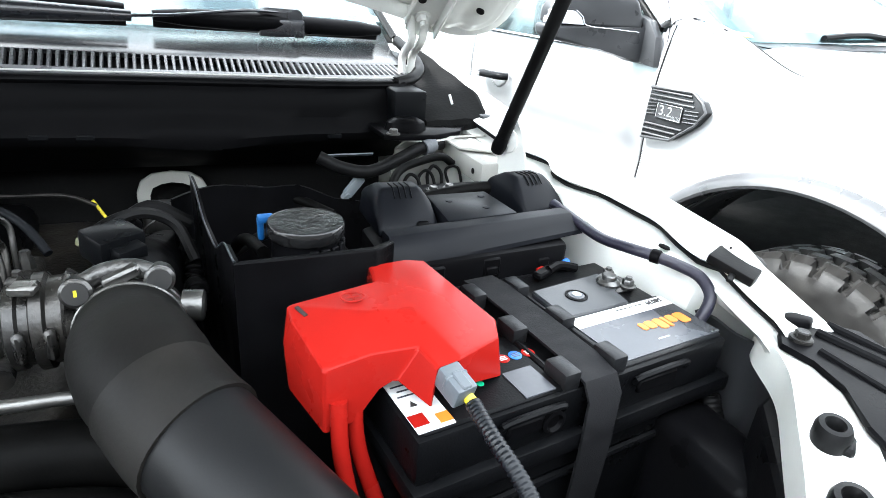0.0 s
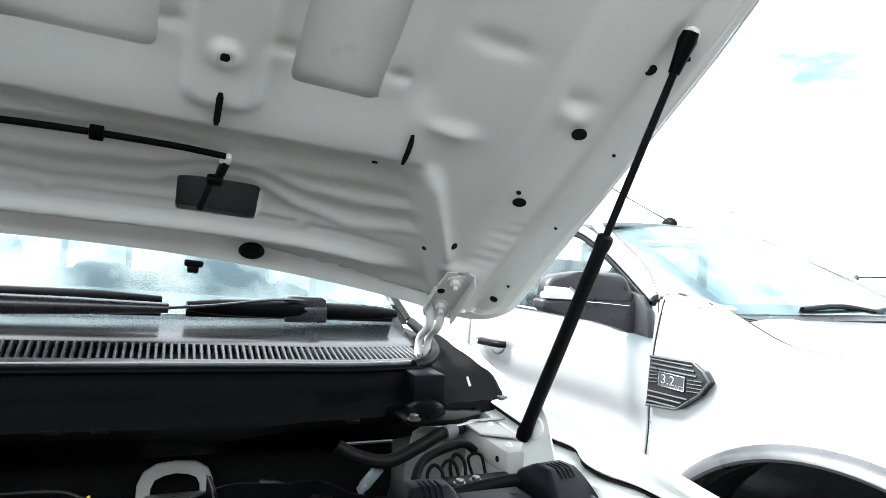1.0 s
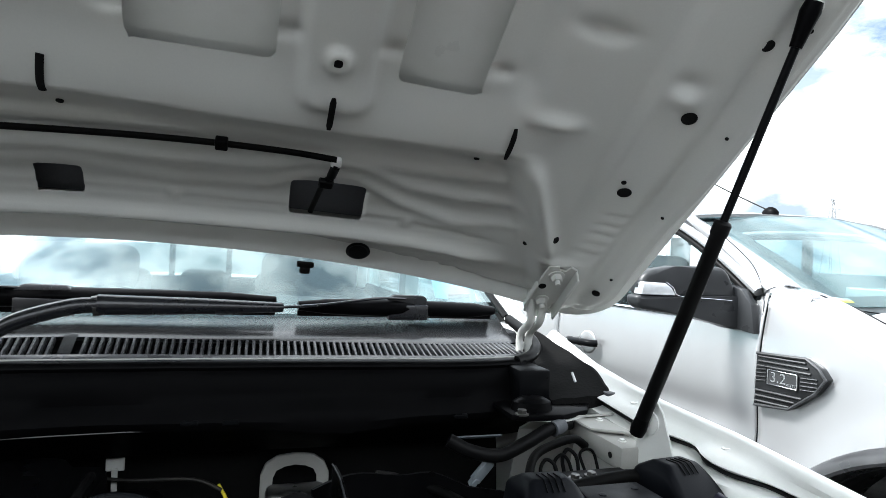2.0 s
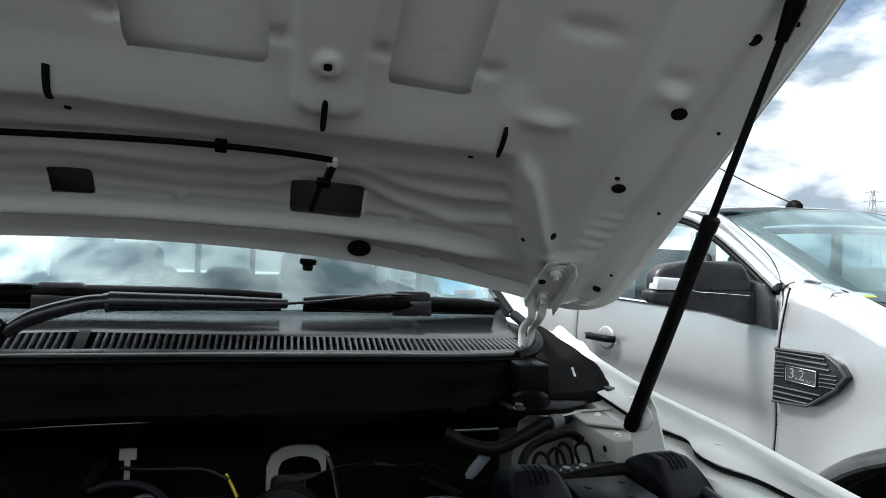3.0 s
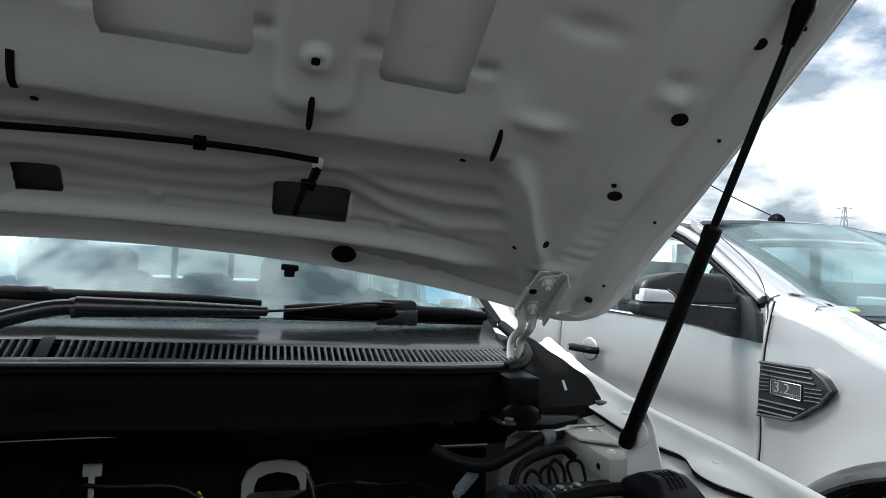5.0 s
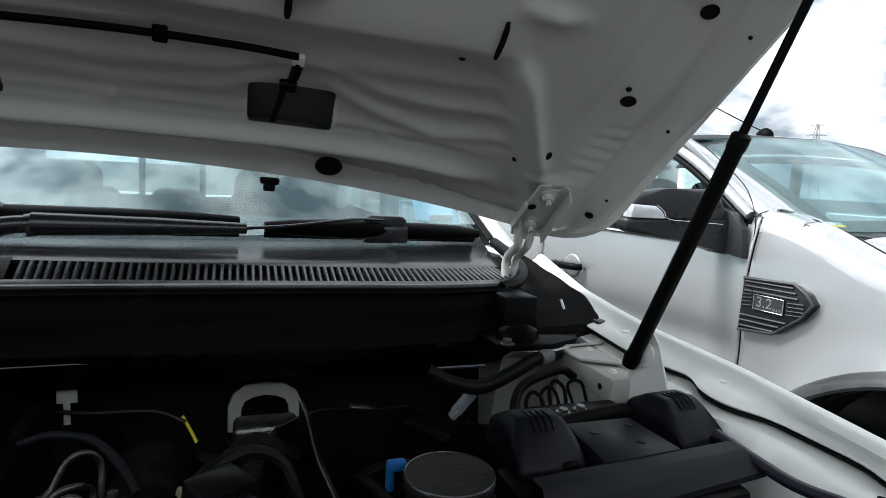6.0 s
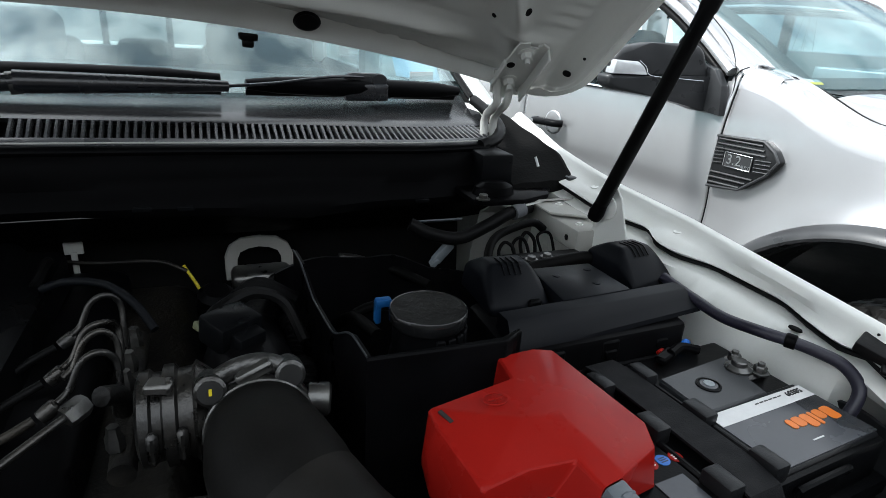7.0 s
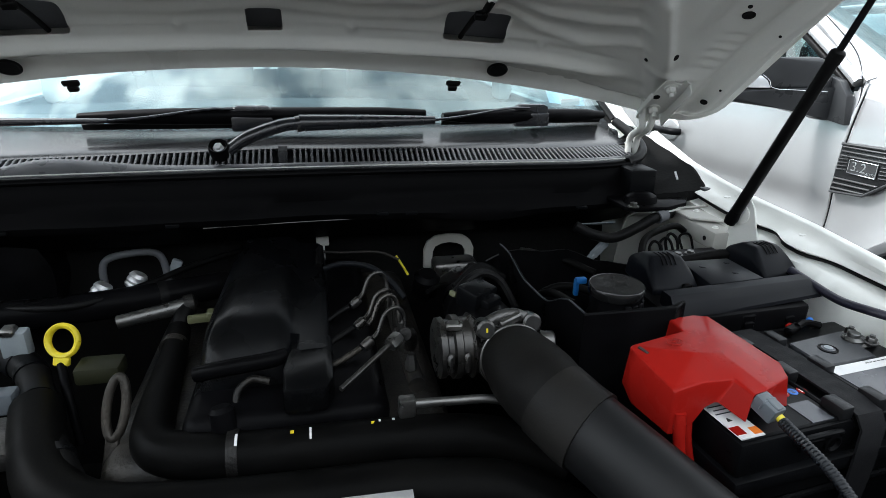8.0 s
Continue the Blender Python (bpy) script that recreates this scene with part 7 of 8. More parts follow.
wiper((-0.094, 0.912, 1.226), (0.040, 0.945, 1.262), (0.285, 0.985, 1.258), (0.500, 1.058, 1.270), 0.312, 0.690, 0.505, 1.0, "black wiper resting along the foot of the windscreen")
wiper((-0.66, 0.99, 1.222), (-0.54, 1.02, 1.258), (-0.28, 0.995, 1.262), (-0.075, 1.010, 1.278), -0.34, 0.276, -0.045, 0.55, "long black wiper resting along the windscreen foot")

# papers behind the glass
bm = B()
sheet(bm, [[(0.60 + 0.10 * a, 1.20 + 0.05 * b + 0.02 * a, 1.262 + 0.05 * b - 0.012 * a) for a in (0, 0.5, 1)] for b in (0, 0.5, 1)], 0.0008)
solo("paper_sheet", bm, M_PAPER, "blue and white paper lying behind the windscreen", "paper")
bm = B()
sheet(bm, [[(0.62 + 0.055 * a, 1.178 + 0.02 * a, 1.256 + 0.016 * b) for a in (0, 1)] for b in (0, 1)], 0.0006)
solo("windscreen_sticker", bm, M_WHITE, "white printed sticker inside the windscreen corner", "sticker")

# ---- small parts on the fender rail ----
bm = B()
MP = pose(0.810, 0.350, 1.1015, 8, -8, 32)
prism(bm, [(-0.026, -0.020), (0.012, -0.026), (0.022, -0.018), (0.031, 0.004), (0.026, 0.018), (-0.012, 0.026)], 0, 0.010, 0.002, 2, MP)
box(bm, (0.010, -0.010, 0.008), (0.022, 0.012, 0.014), 0.002, 2, MP)
box(bm, (-0.034, -0.004, 0.001), (-0.020, 0.002, 0.005), 0.001, 1, MP)
solo("rubber_pad", bm, M_RUBBER, "black rubber bonnet pad on the fender rail", "rubber pad")
hb = thing("headlamp_bracket", (0.82, 0.25, 1.073), "black headlamp bracket with a bolt", "bracket")
bm = B()
prism(bm, [(0.772, 0.261), (0.790, 0.276), (0.842, 0.276), (0.860, 0.262), (0.868, 0.252), (0.856, 0.190), (0.800, 0.105), (0.715, 0.115), (0.737, 0.164), (0.769, 0.199), (0.779, 0.232)], 1.071, 1.077, 0.002, 1)
part("bracket_arm", bm, M_PLASTIC, hb)
bm = B()
prism(bm, [(0.801, 0.284), (0.814, 0.294), (0.836, 0.288), (0.838, 0.274), (0.822, 0.268)], 1.074, 1.084, 0.003, 2, None, 0.003)
part("bracket_foot", bm, M_PLASTIC, hb)
for a, b, r in (((0.822, 0.262), (0.838, 0.190), 0.005), ((0.795, 0.240), (0.795, 0.150), 0.004), ((0.845, 0.268), (0.856, 0.205), 0.005)):
    bm = B()
    tube(bm, [(*a, 1.077), (*b, 1.075)], r, 8, 1)
    part("bracket_rib", bm, M_PLASTIC, hb)
bm = B()
lathe(bm, [(0.010, 0), (0.010, 0.002), (0.005, 0.0025)], 20, Matrix.Translation((0.796, 0.259, 1.077)))
bolt(bm, (0.796, 0.259, 1.078), (0, 0, 1), 0.0065, 0.007)
part("bracket_bolt", bm, M_IRON, hb)
for p, turn in (((0.704, 0.168, 1.069), 30), ((0.652, 0.122, 1.069), 20)):
    bm = B()
    lathe(bm, [(0.0165, 0), (0.0175, 0.004), (0.0175, 0.014), (0.0150, 0.0185), (0.0100, 0.0190), (0.0082, 0.0165), (0.0080, 0.006)], 24, Matrix.Translation(p) @ Matrix.Rotation(radians(turn), 4, "Z") @ Matrix.Diagonal((0.90, 0.68, 0.85, 1)))
    box(bm, (-0.010, -0.015, 0), (0.010, -0.005, 0.007), 0.002, 1, Matrix.Translation(p) @ Matrix.Rotation(radians(turn), 4, "Z"))
    rb2 = solo("rubber_buffer", bm, M_RUBBER, "black rubber buffer block with a round hole", "rubber buffer", "rubber buffers")
    bm = B()
    lathe(bm, [(0.0055, -0.002), (0.0055, 0.0006), (0.0005, 0.0008)], 18, Matrix.Translation((p[0], p[1], p[2] + 0.007)))
    part("hole", bm, M_HOLE, rb2)
bm = B()
edge = smooth_path([Vector(p) for p in ((0.806, 0.306, 0), (0.790, 0.290, 0), (0.777, 0.270, 0), (0.764, 0.249, 0), (0.745, 0.227, 0), (0.70, 0.188, 0), (0.643, 0.140, 0), (0.545, 0.065, 0))], 5)
prism(bm, [(p[0], p[1]) for p in edge] + [(0.60, 0.03), (0.66, 0.088), (0.717, 0.136), (0.785, 0.196), (0.812, 0.235), (0.814, 0.300)], 1.034, 1.070, 0.004, 2)
part("headlamp_panel", bm, M_PAINT, truck, "white painted panel over the headlamp")
# headlamp back, in black so that it also gives the void its dark
bm = B()
prism(bm, [(0.57, 0.02), (0.93, -0.02), (0.93, 0.235), (0.80, 0.26), (0.745, 0.245), (0.655, 0.150)], 0.60, 1.033, 0.004, 1)
part("headlamp_housing", bm, M_PLASTIC, truck, "black back of the headlamp, also filling the dark void under its panel")
# added black block: the shade low on the inner wall, made solid
bm = B()
box(bm, (0.700, 0.20, 0.78), (0.771, 0.315, 0.985), 0.015, 3)
part("wall_shade_block", bm, M_PLASTIC, truck, "black block standing for the shade on the lower inner wall")
bm = B()
tube(bm, [(0.775, 0.31, 0.985), (0.772, 0.285, 0.95), (0.768, 0.262, 0.91), (0.760, 0.24, 0.86)], 0.010, 12, 5, 0.0004, 0.005)
solo("lamp_cable_hose", bm, M_RUBBER, "black corrugated hose to the headlamp", "cable hose")


# ---- silver truck parked alongside ----
silver = thing("silver_utility_truck", (1.7464, 1.2324, 0), "silver utility truck with grey wheel arch flares parked alongside", "truck", "parked trucks", turn=6.8)


def sp(name, bm, material, parent=None, label="", sharp=38):
    return part(name, bm, material, parent or silver, label, True, sharp)


def side_w(s, z):
    """How far the silver flank lies behind its outermost line."""
    w = 0.004 + 0.30 * np.maximum(0.80 - z, 0) ** 2 + 0.55 * np.maximum(z - 1.0, 0) ** 2
    w = w + 0.016 * np.exp(-((z - 0.86) / 0.07) ** 2) * smoothstep(0.1, 0.4, s)
    r = np.hypot(s + 0.36, z - 0.40)
    w = w - 0.045 * np.exp(-((r - 0.50) / 0.10) ** 2) * (1 - smoothstep(0.0, 0.3, s))
    return w + 0.02 * smoothstep(0.0, -0.9, s)


def flank(name, s0, s1, field, label, n=60, zs=(0.42, 1.32, 70)):
    u, v, fc = cut_grid(np.linspace(s0 - 0.01, s1 + 0.01, n), np.linspace(*zs), field)
    w = side_w(u, v)
    me = bpy.data.meshes.new(name)
    me.from_pydata(np.stack([w, u, v], -1).tolist(), [], fc.tolist())
    me.materials.append(M_SILVER)
    me.shade_smooth()
    ob = new(name, me)
    ob.parent = silver
    md = ob.modifiers.new("thickness", "SOLIDIFY")
    md.thickness, md.offset = 0.004, 1.0
    return tagged(ob, label)


def fender_top(s):
    return 1.165 + 0.035 * smoothstep(-0.25, 0.05, s) + 0.09 * smoothstep(-0.14, 0.22, s)


def belt(s):
    return 1.178 + 0.0 * s + 0.11 * smoothstep(0.34, 0.22, s)


flank("front_fender", -1.0, 0.222, lambda s, z: np.maximum.reduce([s - 0.222, -1.0 - s, z - fender_top(s) + 0.030, 0.45 - z, 0.545 - np.hypot(s + 0.36, z - 0.39)]), "bright silver front fender", 110)
flank("front_door", 0.229, 1.258, lambda s, z: np.maximum.reduce([s - 1.258, 0.229 - s, z - belt(s), 0.47 - z]), "silver front door with a dark handle", 90)
flank("rear_door", 1.265, 2.15, lambda s, z: np.maximum.reduce([s - 2.15, 1.265 - s, z - belt(s), 0.47 - z]), "silver rear door", 40)
flank("cargo_side", 2.20, 3.70, lambda s, z: np.maximum.reduce([s - 3.70, 2.20 - s, z - 1.14, 0.47 - z, 0.475 - np.hypot(s - 2.88, z - 0.39)]), "silver side of the cargo tray", 50)
# far flank, nose, underside
bm = B()
box(bm, (0.10, -0.98, 0.40), (1.80, -0.90, 1.0), 0.05, 3)
sp("front_bumper", bm, M_SILVER)
bm = B()
box(bm, (1.80, -0.9, 0.45), (1.85, 3.7, 1.16), 0.02)
sp("far_flank", bm, M_SILVER)
bm = B()
box(bm, (0.10, 0.25, 0.40), (1.80, 3.65, 0.50), 0.02)
box(bm, (0.24, -0.9, 0.45), (1.62, 0.25, 0.62), 0.02)
sp("chassis", bm, M_DARK)
bm = B()
box(bm, (0.06, 3.64, 0.5), (1.80, 3.70, 1.14), 0.02)
box(bm, (0.06, 2.20, 0.6), (1.80, 2.26, 1.14), 0.02)
sp("tailgate", bm, M_SILVER)
bm = B()
sheet(bm, [[(0.30, -0.36 + 0.53 * math.cos(a), 0.39 + 0.54 * math.sin(a)), (0.045, -0.36 + 0.528 * math.cos(a), 0.39 + 0.532 * math.sin(a))] for a in spread(0, math.pi, 25)], 0.004)
sp("wheel_well", bm, M_MIRROR)
# flare
bm = B()
rows = []
for a in spread(-0.08, math.pi + 0.08, 45):
    row = []
    for r, dw in ((0.580, 0.03), (0.579, -0.006), (0.576, -0.016), (0.568, -0.028), (0.556, -0.038), (0.543, -0.041), (0.535, -0.036), (0.532, -0.020), (0.530, 0.08)):
        s, z = -0.36 + r * math.cos(a), 0.39 + r * math.sin(a)
        row.append((float(side_w(np.array(s), np.array(z))) * 0.4 + 0.6 * (-0.035) + dw + 0.02, s, z))
    rows.append(row)
sheet(bm, rows, 0.003)
sp("wheel_arch_flare", bm, M_FLARE, None, "grey plastic wheel arch flare")
for w, s, sd in ((0.165, -0.395, -1), (0.15, 2.88, -1), (1.71, -0.36, 1), (1.71, 2.88, 1)):
    wheel(silver, w, s, sd, True, 0.97)
# bonnet
bm = B()
rows = []
for s in spread(-0.95, 0.0, 26):
    line = float(fender_top(s)) + 0.006
    crown = float(np.interp(s, (-0.95, -0.5, -0.2, 0.0), (1.150, 1.222, 1.240, 1.248)))
    row = []
    for w in (0.160, 0.164, 0.172, 0.19, 0.22, 0.28, 0.45, 0.70, 0.93, 1.16, 1.41, 1.58, 1.64, 1.67, 1.688, 1.700):
        e = min(w, 1.86 - w)
        row.append((w, s, line - 0.10 * float(smoothstep(-0.3, -1.0, s)) + max(crown - line, 0.004) * (1 - math.exp(-(e - 0.160) / 0.07))))
    rows.append(row)
sheet(bm, rows, 0.004)
sp("bonnet", bm, M_SILVER, None, "silver bonnet closed")

bm = B()
rows = []
for s in spread(-0.99, 0.222, 110):
    zt = float(fender_top(s))
    wa, wb, w0 = (float(side_w(np.array(s), np.array(zt - d))) - 0.001 for d in (0.055, 0.036, 0.020))
    k = float(smoothstep(0.0, 0.16, s))
    rows.append([(wa, s, zt - 0.055), (wb + 0.0004, s, zt - 0.036), (w0 + 0.002, s, zt - 0.020), (w0 + 0.008, s, zt - 0.009), (w0 + 0.019, s, zt - 0.001), (0.055, s, zt + 0.005), (0.100 + 0.02 * k, s, zt + 0.009), (0.146 + 0.02 * k, s, zt + 0.008), (0.151 + 0.02 * k, s, zt + 0.002), (0.153 + 0.02 * k, s, zt - 0.03)])
sheet(bm, rows, 0.002)
sp("fender_top", bm, M_SILVER)
bm = B()
tube(bm, [(0.1565, s, float(fender_top(s)) + 0.005 - 0.10 * float(smoothstep(-0.3, -1.0, s))) for s in spread(-0.95, 0.05, 44)], 0.0042, 6, 1)
sp("bonnet_gap", bm, M_RUBBER)
# windscreen, pillars, roof, windows
def s_foot(e):
    return np.interp(e, [0.12, 0.22, 0.45, 0.93], [0.175, 0.085, 0.03, 0.0]), np.interp(e, [0.12, 0.16, 0.22, 0.45, 0.93], [1.293, 1.262, 1.250, 1.258, 1.265])


def s_head(e):
    return np.interp(e, [0.12, 0.45, 0.93], [0.735, 0.66, 0.62]), np.interp(e, [0.12, 0.45, 0.93], [1.545, 1.575, 1.588])


def s_screen(w, k, dz=0.0):
    e = min(w, 1.86 - w)
    (s0, z0), (s1, z1) = s_foot(e), s_head(e)
    inset = 0.14 * k * (1 if w < 0.93 else -1) * (1 - (e - 0.12) / 0.81)
    return (w + inset, float(s0 + (s1 - s0) * k), float(z0 + (z1 - z0) * k + 0.012 * math.sin(math.pi * k) + dz))


ws_w = [0.12, 0.15, 0.19, 0.24, 0.32, 0.45, 0.6, 0.76, 0.93, 1.10, 1.26, 1.41, 1.54, 1.62, 1.67, 1.71, 1.74]
bm = B()
sheet(bm, [[s_screen(w, k) for w in ws_w] for k in spread(0, 1, 13)], 0.005)
sws = sp("windscreen", bm, M_GLASS_S, None, "raked windscreen reflecting the sky")
sws.visible_shadow = False
# printed border, widened so its black also stands for a dark reflection
bm = B()
sheet(bm, [[s_screen(w, k, -0.008) for w in ws_w[:4]] for k in spread(0, 1, 10)], 0.002)
sp("screen_border", bm, M_BLACKINK, sws, "black printed border, widened for the dark reflection beside the pillar")
bm = B()
sheet(bm, [[s_screen(w, k, -0.008) for w in ws_w] for k in (0.0, 0.05, 0.10)], 0.002)
sp("screen_border", bm, M_BLACKINK, sws)
bm = B()
sheet(bm, [[(w, s_screen(w, 0)[1] - 0.07 + 0.03 * j, s_screen(w, 0)[2] - 0.012 + 0.004 * j) for w in ws_w] for j in (0, 1, 2, 3)], 0.003)
sp("cowl_panel", bm, M_PLASTIC_G)
for mirror in (0, 1):
    f = (lambda p: (1.86 - p[0], p[1], p[2])) if mirror else (lambda p: p)
    bm = B()
    rows = []
    for k in spread(0, 1, 12):
        a = Vector(s_screen(0.115, k, 0.004))
        c = Vector((0.045 + 0.105 * k, 0.235 + 0.42 * k + 0.06 * math.sin(math.pi * k) * 0.4, 1.288 + 0.255 * k + 0.02 * math.sin(math.pi * k)))
        rows.append([f(tuple(p)) for p in (a, a.lerp(c, 0.35) + Vector((-0.006, 0, 0.010)), a.lerp(c, 0.7) + Vector((-0.012, 0, 0.006)), c, c + Vector((0.006, 0.012, -0.012)))])
    sheet(bm, rows, 0.004)
    sp("windscreen_pillar", bm, M_SILVER)
    # door frame round the glass
    bm = B()
    frame_line = [(0.04, 0.26, 1.28), (0.06, 0.40, 1.375), (0.095, 0.56, 1.462), (0.14, 0.74, 1.525), (0.165, 1.0, 1.555), (0.175, 1.5, 1.565), (0.17, 2.05, 1.53)]
    tube(bm, [f(p) for p in frame_line], 0.020, 12, 4, flat=0.8)
    sp("door_frame", bm, M_SILVER)
    bm = B()
    tube(bm, [f((x + 0.004, y + 0.022, z - 0.022)) for x, y, z in frame_line], 0.012, 10, 4)
    sp("window_seal", bm, M_RUBBER)
    bm = B()
    sheet(bm, [[f((0.045 + 0.02 * 0, s, 1.165)), f((0.10, s, 1.165 + (float(np.interp(s, [0.30, 0.42, 0.58, 0.76, 1.0, 1.5, 2.05], [1.28, 1.36, 1.445, 1.505, 1.535, 1.545, 1.51])) - 1.165) * 0.5)), f((float(np.interp(s, [0.3, 0.76, 1.0], [0.06, 0.14, 0.165])), s, float(np.interp(s, [0.30, 0.42, 0.58, 0.76, 1.0, 1.5, 2.05], [1.28, 1.36, 1.445, 1.505, 1.535, 1.545, 1.51]))))] for s in spread(0.31, 2.05, 30)], 0.004)
    sgl = sp("side_window", bm, M_GLASS_D, None, "side window reflecting the sky")
    sgl.visible_shadow = False
    bm = B()
    box(bm, (0, 1.235, 1.16), (0.03, 1.29, 1.56), 0.006, 2, Matrix.Translation(f((0.08, 0, 0)) if not mirror else (1.75, 0, 0)) @ Matrix.Shear("YZ", 4, (0.0, 0.0)))
    sp("door_pillar", bm, M_PLASTIC)
    bm = B()
    tube(bm, [f((0.018, s, 1.178)) for s in spread(0.32, 2.1, 8)], 0.007, 8, 2)
    sp("belt_moulding", bm, M_CHROME if not mirror else M_PLASTIC)
bm = B()
sheet(bm, [[(w, s_head(min(w, 1.86 - w))[0] * 1 + (2.1 - s_head(min(w, 1.86 - w))[0]) * k, float(s_head(min(w, 1.86 - w))[1]) + 0.055 * math.sin(math.pi * min(k, 0.9)) + (0.0 if 0.2 < w < 1.66 else -0.01)) for w in (0.20, 0.26, 0.35, 0.5, 0.7, 0.93, 1.16, 1.36, 1.51, 1.60, 1.66)] for k in spread(0, 1, 12)], 0.012)
sp("roof", bm, M_SILVER, None, "silver cab roof")
bm = B()
box(bm, (0.12, 2.10, 0.5), (1.74, 2.15, 1.25), 0.01)
box(bm, (0.12, 2.10, 1.25), (0.32, 2.15, 1.55), 0.01)
box(bm, (1.54, 2.10, 1.25), (1.74, 2.15, 1.55), 0.01)
sp("cab_rear_wall", bm, M_SILVER)
bm = B()
sheet(bm, [[(w, s_screen(w, 0)[1] + ds, z) for w in ws_w[1:-1]] for ds, z in ((0.05, 1.225), (0.25, 1.235), (0.45, 1.22), (0.52, 1.05))], 0.004)
sp("dashboard", bm, M_DASH)
bm = B()
box(bm, (0.40, 1.25, 0.75), (0.85, 1.38, 1.40), 0.06, 3)
sp("front_seat", bm, M_FABRIC)
bm = B()
box(bm, (1.01, 1.25, 0.75), (1.46, 1.38, 1.40), 0.06, 3)
sp("front_seat", bm, M_FABRIC)
# registration sticker inside the glass
p = s_screen(0.235, 0.10, -0.010)
bm = B()
sheet(bm, [[s_screen(0.205 + 0.055 * a, 0.050 + 0.036 * b, -0.006) for a in (0, 0.5, 1)] for b in (0, 0.5, 1)], 0.0008)
sp("windscreen_sticker", bm, M_WHITE, sws, "small white and yellow sticker inside the glass")
bm = B()
sheet(bm, [[s_screen(0.215 + 0.043 * a, 0.046 + 0.016 * b, -0.0045) for a in (0, 0.5, 1)] for b in (0, 0.5, 1)], 0.0008)
sp("sticker_field", bm, M_YELLOW, sws, "yellow field of the sticker")
# antenna
bm = B()
lathe(bm, [(0.028, -0.01), (0.027, 0.012), (0.018, 0.026), (0.006, 0.034)], 18, Matrix.Translation((0.71, 0.73, 1.590)) @ Matrix.Diagonal((0.8, 1.4, 1, 1)))
ant = sp("antenna", bm, M_PLASTIC, None, "black roof antenna with a thin mast")
bm = B()
tube(bm, [(0.71, 0.74, 1.61), (0.71, 0.95, 1.71), (0.70, 1.18, 1.833)], 0.003, 6, 3)
sp("mast", bm, M_PLASTIC, ant)
# fender badge
bm = B()
BD = [(0.215, 1.098), (0.058, 1.108), (0.022, 1.085), (0.0, 1.058), (0.030, 1.012), (0.105, 0.952), (0.219, 0.940)]
MB = Matrix(((0, 0, -1, 0), (1, 0, 0, 0), (0, 1, 0, 0), (0, 0, 0, 1)))
prism(bm, BD, -0.022, 0.020, 0.004, 2, MB)
bdg = sp("fender_badge", bm, M_VENT, None, "grey plastic fender vent with an engine badge")
for i, (s0, s1, z) in enumerate([(0.060, 0.205, 1.094), (0.052, 0.207, 1.080), (0.045, 0.208, 1.066), (0.105, 0.212, 0.960), (0.090, 0.212, 0.976), (0.070, 0.212, 0.992)] + [(0.026, 0.074, 1.054 - 0.011 * k) for k in range(4)] + [(0.180, 0.213, 1.054 - 0.011 * k) for k in range(4)]):
    bm = B()
    tube(bm, [(-0.021, s0, z), (-0.021, s1, z - 0.004)], 0.0048 if i < 6 else 0.0032, 8, 1, flat=0.7)
    sp("vent_slat", bm, M_FLARE, bdg)
bm = B()
box(bm, (-0.024, 0.082, 1.014), (-0.021, 0.172, 1.056), 0.001, 1)
plate = sp("badge_plate", bm, M_FLARE, bdg)
bm = B()
for a, b in (((0.082, 1.014), (0.082, 1.056)), ((0.082, 1.056), (0.172, 1.056)), ((0.172, 1.056), (0.172, 1.014)), ((0.172, 1.014), (0.082, 1.014))):
    tube(bm, [(-0.025, *a), (-0.025, *b)], 0.0018, 6, 1)
sp("badge_frame", bm, M_CHROME, plate)
bm = B()
tube(bm, [(-0.022, a, b) for a, b in ((0.213, 1.098), (0.060, 1.106), (0.024, 1.084), (0.004, 1.058), (0.032, 1.014), (0.106, 0.954), (0.216, 0.942))], 0.0045, 8, 1)
sp("vent_rim", bm, M_FLARE, bdg)
TX = Matrix(((0, 0, -1, -0.0245), (-1, 0, 0, 0), (0, 1, 0, 0), (0, 0, 0, 1)))
lettering("engine_size", "3.2", 0.042, Matrix.Translation((0, 0.140, 1.035)) @ TX, M_CHROME, bdg, "", True)
lettering("gearbox_word", "AUTO", 0.012, Matrix.Translation((0, 0.098, 1.022)) @ TX, M_CHROME, bdg, "", True)
# door handle
bm = B()
tube(bm, [(-0.012, 1.135, 1.000), (-0.036, 1.122, 1.001), (-0.042, 1.06, 1.005), (-0.038, 0.985, 1.008), (-0.010, 0.965, 1.008)], 0.017, 12, 5, flat=0.9)
hd = sp("door_handle", bm, M_PLASTIC_G, None, "dark door handle")
bm = B()
lathe(bm, [(0.050, -0.002), (0.047, 0.0015), (0.040, 0.003), (0.02, 0.0035), (0.004, 0.0036)], 28, Matrix.Translation((0.000, 1.04, 1.004)) @ Matrix.Rotation(radians(-90), 4, "Y") @ Matrix.Diagonal((1, 1.1, 1, 1)))
sp("handle_cup", bm, M_SILVER, hd)
bm = B()
lathe(bm, [(0.009, 0), (0.009, 0.006), (0.006, 0.007)], 14, Matrix.Translation((-0.050, 1.115, 1.001)) @ Matrix.Rotation(radians(-90), 4, "Y"))
sp("key_lock", bm, M_CHROME, hd)
# mirror
MM = Matrix(((1, 0, 0, 0), (-0.28, 0, -1, 0.30), (0, 1, 0, 0), (0, 0, 0, 1)))
bm = B()
prism(bm, [(-0.322, 1.256), (-0.320, 1.299), (-0.304, 1.325), (-0.275, 1.338), (-0.208, 1.349), (-0.055, 1.353), (-0.034, 1.334), (-0.012, 1.289), (-0.010, 1.250)], -0.055, 0.0, 0.016, 4, MM)
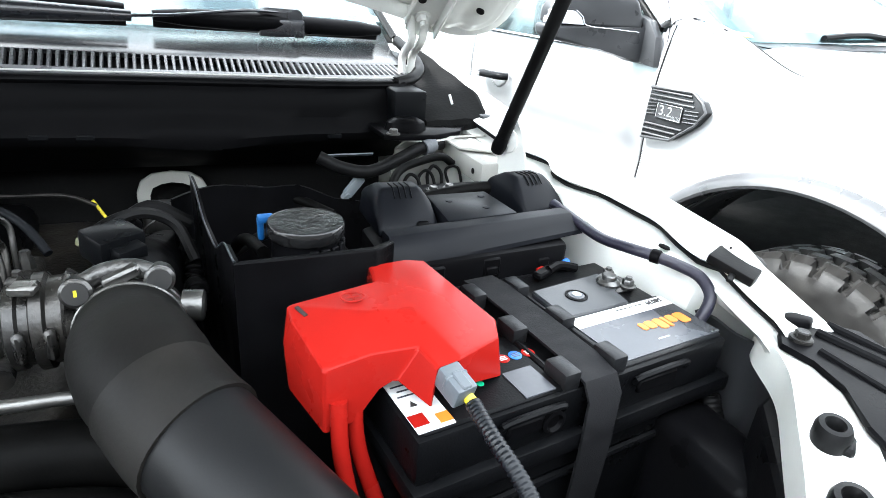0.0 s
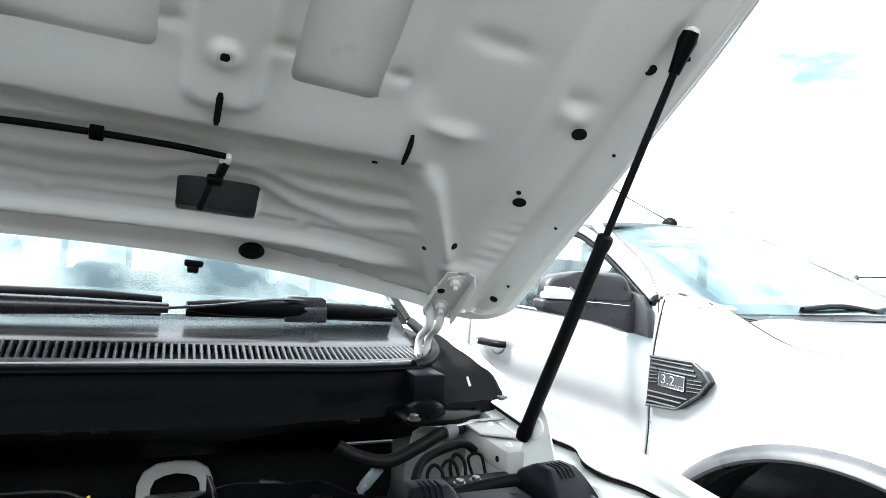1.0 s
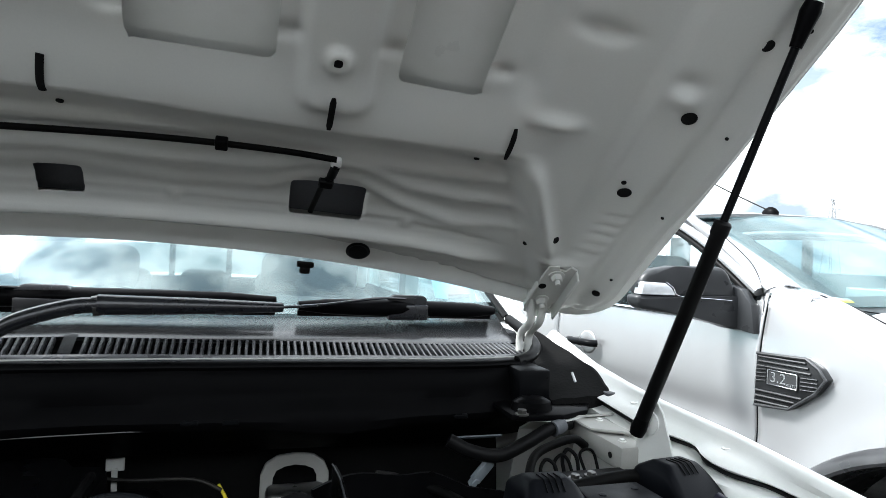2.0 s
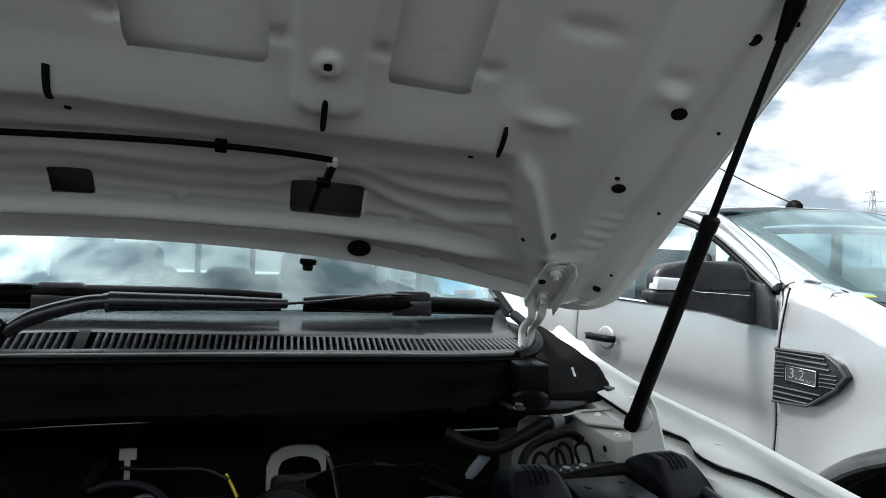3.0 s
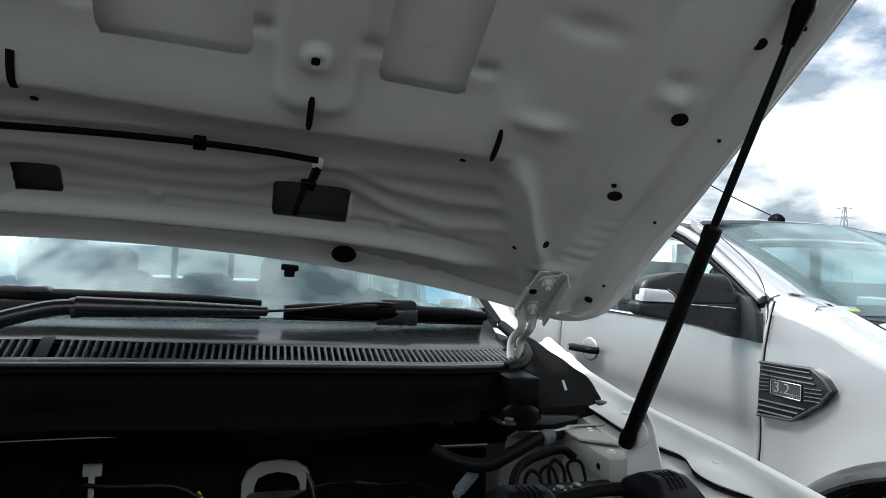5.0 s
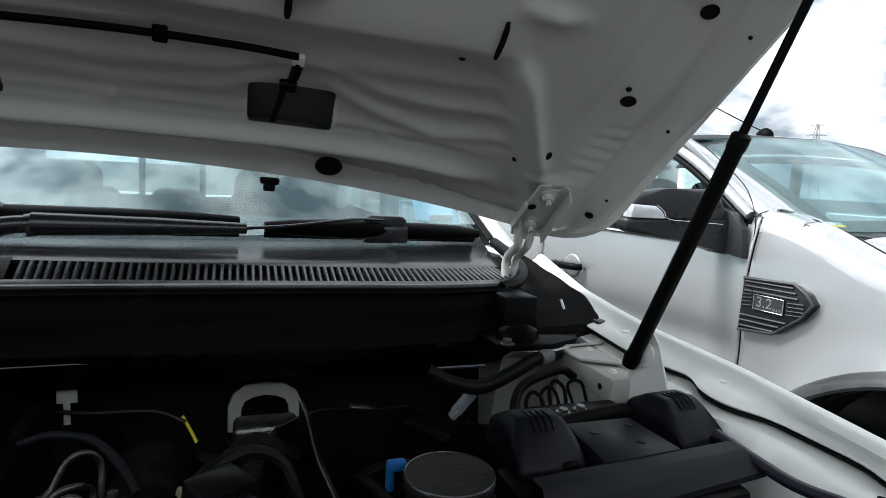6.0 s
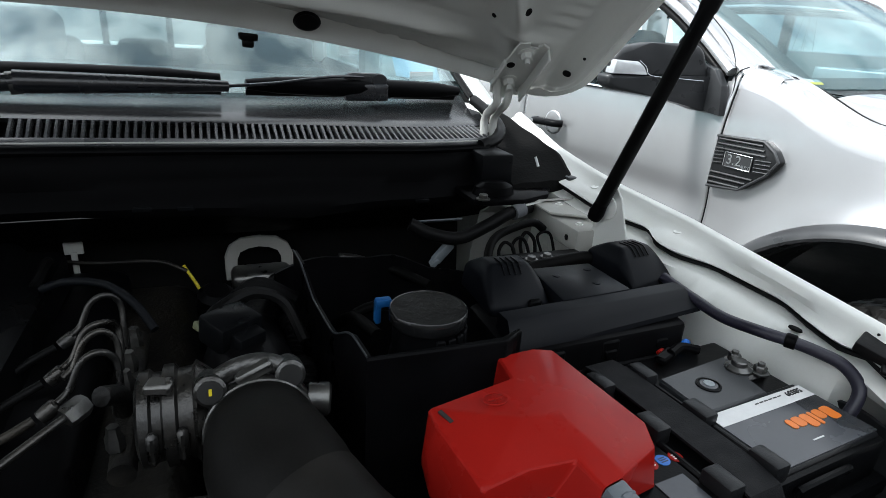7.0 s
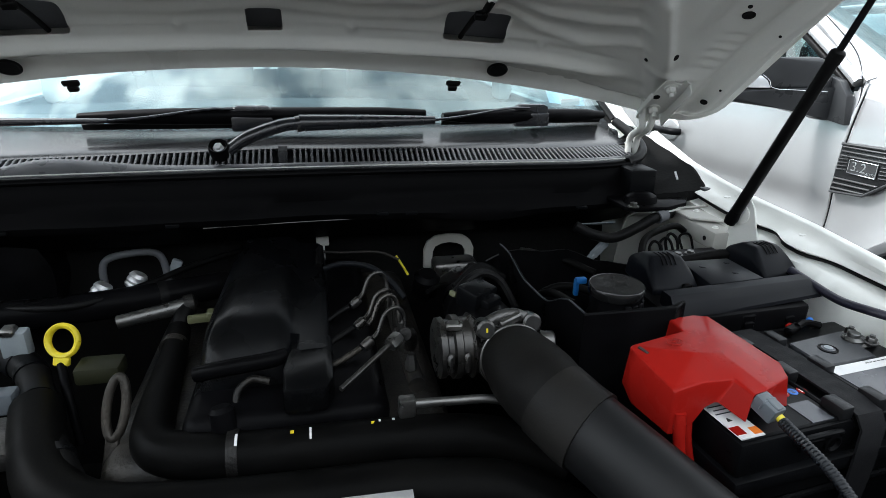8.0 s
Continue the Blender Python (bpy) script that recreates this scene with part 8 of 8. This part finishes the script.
mir = sp("wing_mirror", bm, M_MIRROR, None, "dark grey wing mirror with a clear indicator")
bm = B()
prism(bm, [(-0.335, 1.256), (-0.335, 1.230), (-0.318, 1.212), (-0.15, 1.191), (-0.055, 1.169), (-0.02, 1.156), (0.05, 1.156), (0.05, 1.244), (0.03, 1.262), (-0.012, 1.250)], -0.050, 0.006, 0.012, 3, MM)
sp("mirror_arm", bm, M_MIRROR, mir)
bm = B()
prism(bm, [(0.235, 1.150), (0.345, 1.165), (0.365, 1.215), (0.345, 1.30), (0.285, 1.285), (0.25, 1.24)], -0.025, 0.008, 0.004, 2, MB)
sp("mirror_sail", bm, M_MIRROR, mir)
bm = B()
prism(bm, [(-0.323, 1.257), (-0.319, 1.297), (-0.246, 1.295), (-0.226, 1.281), (-0.210, 1.257)], -0.03, 0.006, 0.004, 2, MM)
sp("indicator_lamp", bm, M_LAMP, mir, "clear indicator lamp")
bm = B()
tube(bm, [MM @ Vector(p) for p in ((-0.246, 1.298, 0.006), (-0.222, 1.280, 0.007), (-0.205, 1.257, 0.008), (-0.12, 1.252, 0.008), (-0.03, 1.248, 0.008))], 0.0013, 6, 4)
sp("chrome_line", bm, M_CHROME, mir)
# silver foot joining the pillar to the fender
bm = B()
rows = []
for s in (0.10, 0.15, 0.195):
    zt = float(fender_top(s))
    w0 = float(side_w(np.array(s), np.array(zt - 0.012)))
    rows.append([(w0 - 0.002, s, zt - 0.016), (w0 + 0.010, s, zt + 0.001), (0.055, s, zt + 0.008), (0.095, s, zt + 0.010), (0.125, s, zt + 0.004)])
for k in (0.03, 0.10):
    a = Vector(s_screen(0.115, k, 0.006))
    c = Vector((0.045 + 0.105 * k, 0.235 + 0.42 * k, 1.290 + 0.255 * k))
    rows.append([tuple(p) for p in (c + Vector((0.004, 0.010, -0.012)), c, a.lerp(c, 0.7) + Vector((-0.012, 0, 0.008)), a.lerp(c, 0.35) + Vector((-0.006, 0, 0.012)), a)])
sheet(bm, rows, 0.003)
sp("pillar_foot", bm, M_SILVER)
# shut lines
bm = B()
tube(bm, [(0.024, 0.244, 1.18), (0.032, 0.236, 1.225), (0.042, 0.250, 1.288), (0.066, 0.302, 1.358), (0.096, 0.390, 1.418), (0.14, 0.540, 1.502)], 0.0016, 6, 4)
sp("shut_line", bm, M_RUBBER)
bm = B()
tube(bm, [(0.036, 0.255, 1.290), (0.075, 0.225, 1.296), (0.118, 0.185, 1.300)], 0.0010, 6, 2)
sp("shut_line", bm, M_RUBBER)
# silver wipers
for w0, w1 in ((0.55, 1.05), (1.05, 1.55)):
    bm = B()
    tube(bm, [(w0, s_screen(w0, 0)[1] + 0.02, 1.275), ((w0 + w1) / 2, s_screen((w0 + w1) / 2, 0)[1] + 0.03, 1.292), (w1, s_screen(w1, 0)[1] + 0.02, 1.278)], 0.010, 8, 4)
    sp("wiper", bm, M_PLASTIC)

# a second truck of the kind further down the row
far = copy_thing(silver, pose(9.15, 2.95, 0, 0, 0, 6.8))
tagged(far, "silver utility truck parked further down the row")

# ---- distance: pylon ----
py = thing("power_pylon", (0, 0, 0), "grey lattice power pylon on the horizon", "pylon")
PX, PY, PH = 250.0, 202.0, 35.0
def leg(z):
    return 2.6 * (1 - z / PH) + 0.35
for sx, sy in ((-1, -1), (1, -1), (1, 1), (-1, 1)):
    bm = B()
    tube(bm, [(PX + sx * leg(z), PY + sy * leg(z), z) for z in (0, PH * 0.5, PH)], 0.14, 6, 2)
    part("pylon_leg", bm, M_FAR, py)
bm = B()
for i in range(9):
    z0, z1 = PH * i / 9, PH * (i + 1) / 9
    for sx, sy, tx, ty in ((-1, -1, 1, -1), (1, -1, -1, -1), (1, -1, 1, 1), (-1, 1, -1, -1)):
        tube(bm, [(PX + sx * leg(z0), PY + sy * leg(z0), z0), (PX + tx * leg(z1), PY + ty * leg(z1), z1)], 0.08, 5, 1)
part("pylon_bracing", bm, M_FAR, py)
for z, w in ((PH * 0.72, 5.0), (PH * 0.85, 4.2), (PH * 0.97, 3.0)):
    bm = B()
    tube(bm, [(PX - w * 0.72, PY + w * 0.69, z), (PX, PY, z + 0.7), (PX + w * 0.72, PY - w * 0.69, z)], 0.12, 5, 1)
    tube(bm, [(PX - w * 0.72, PY + w * 0.69, z), (PX + w * 0.72, PY - w * 0.69, z)], 0.10, 5, 1)
    part("pylon_arm", bm, M_FAR, py)
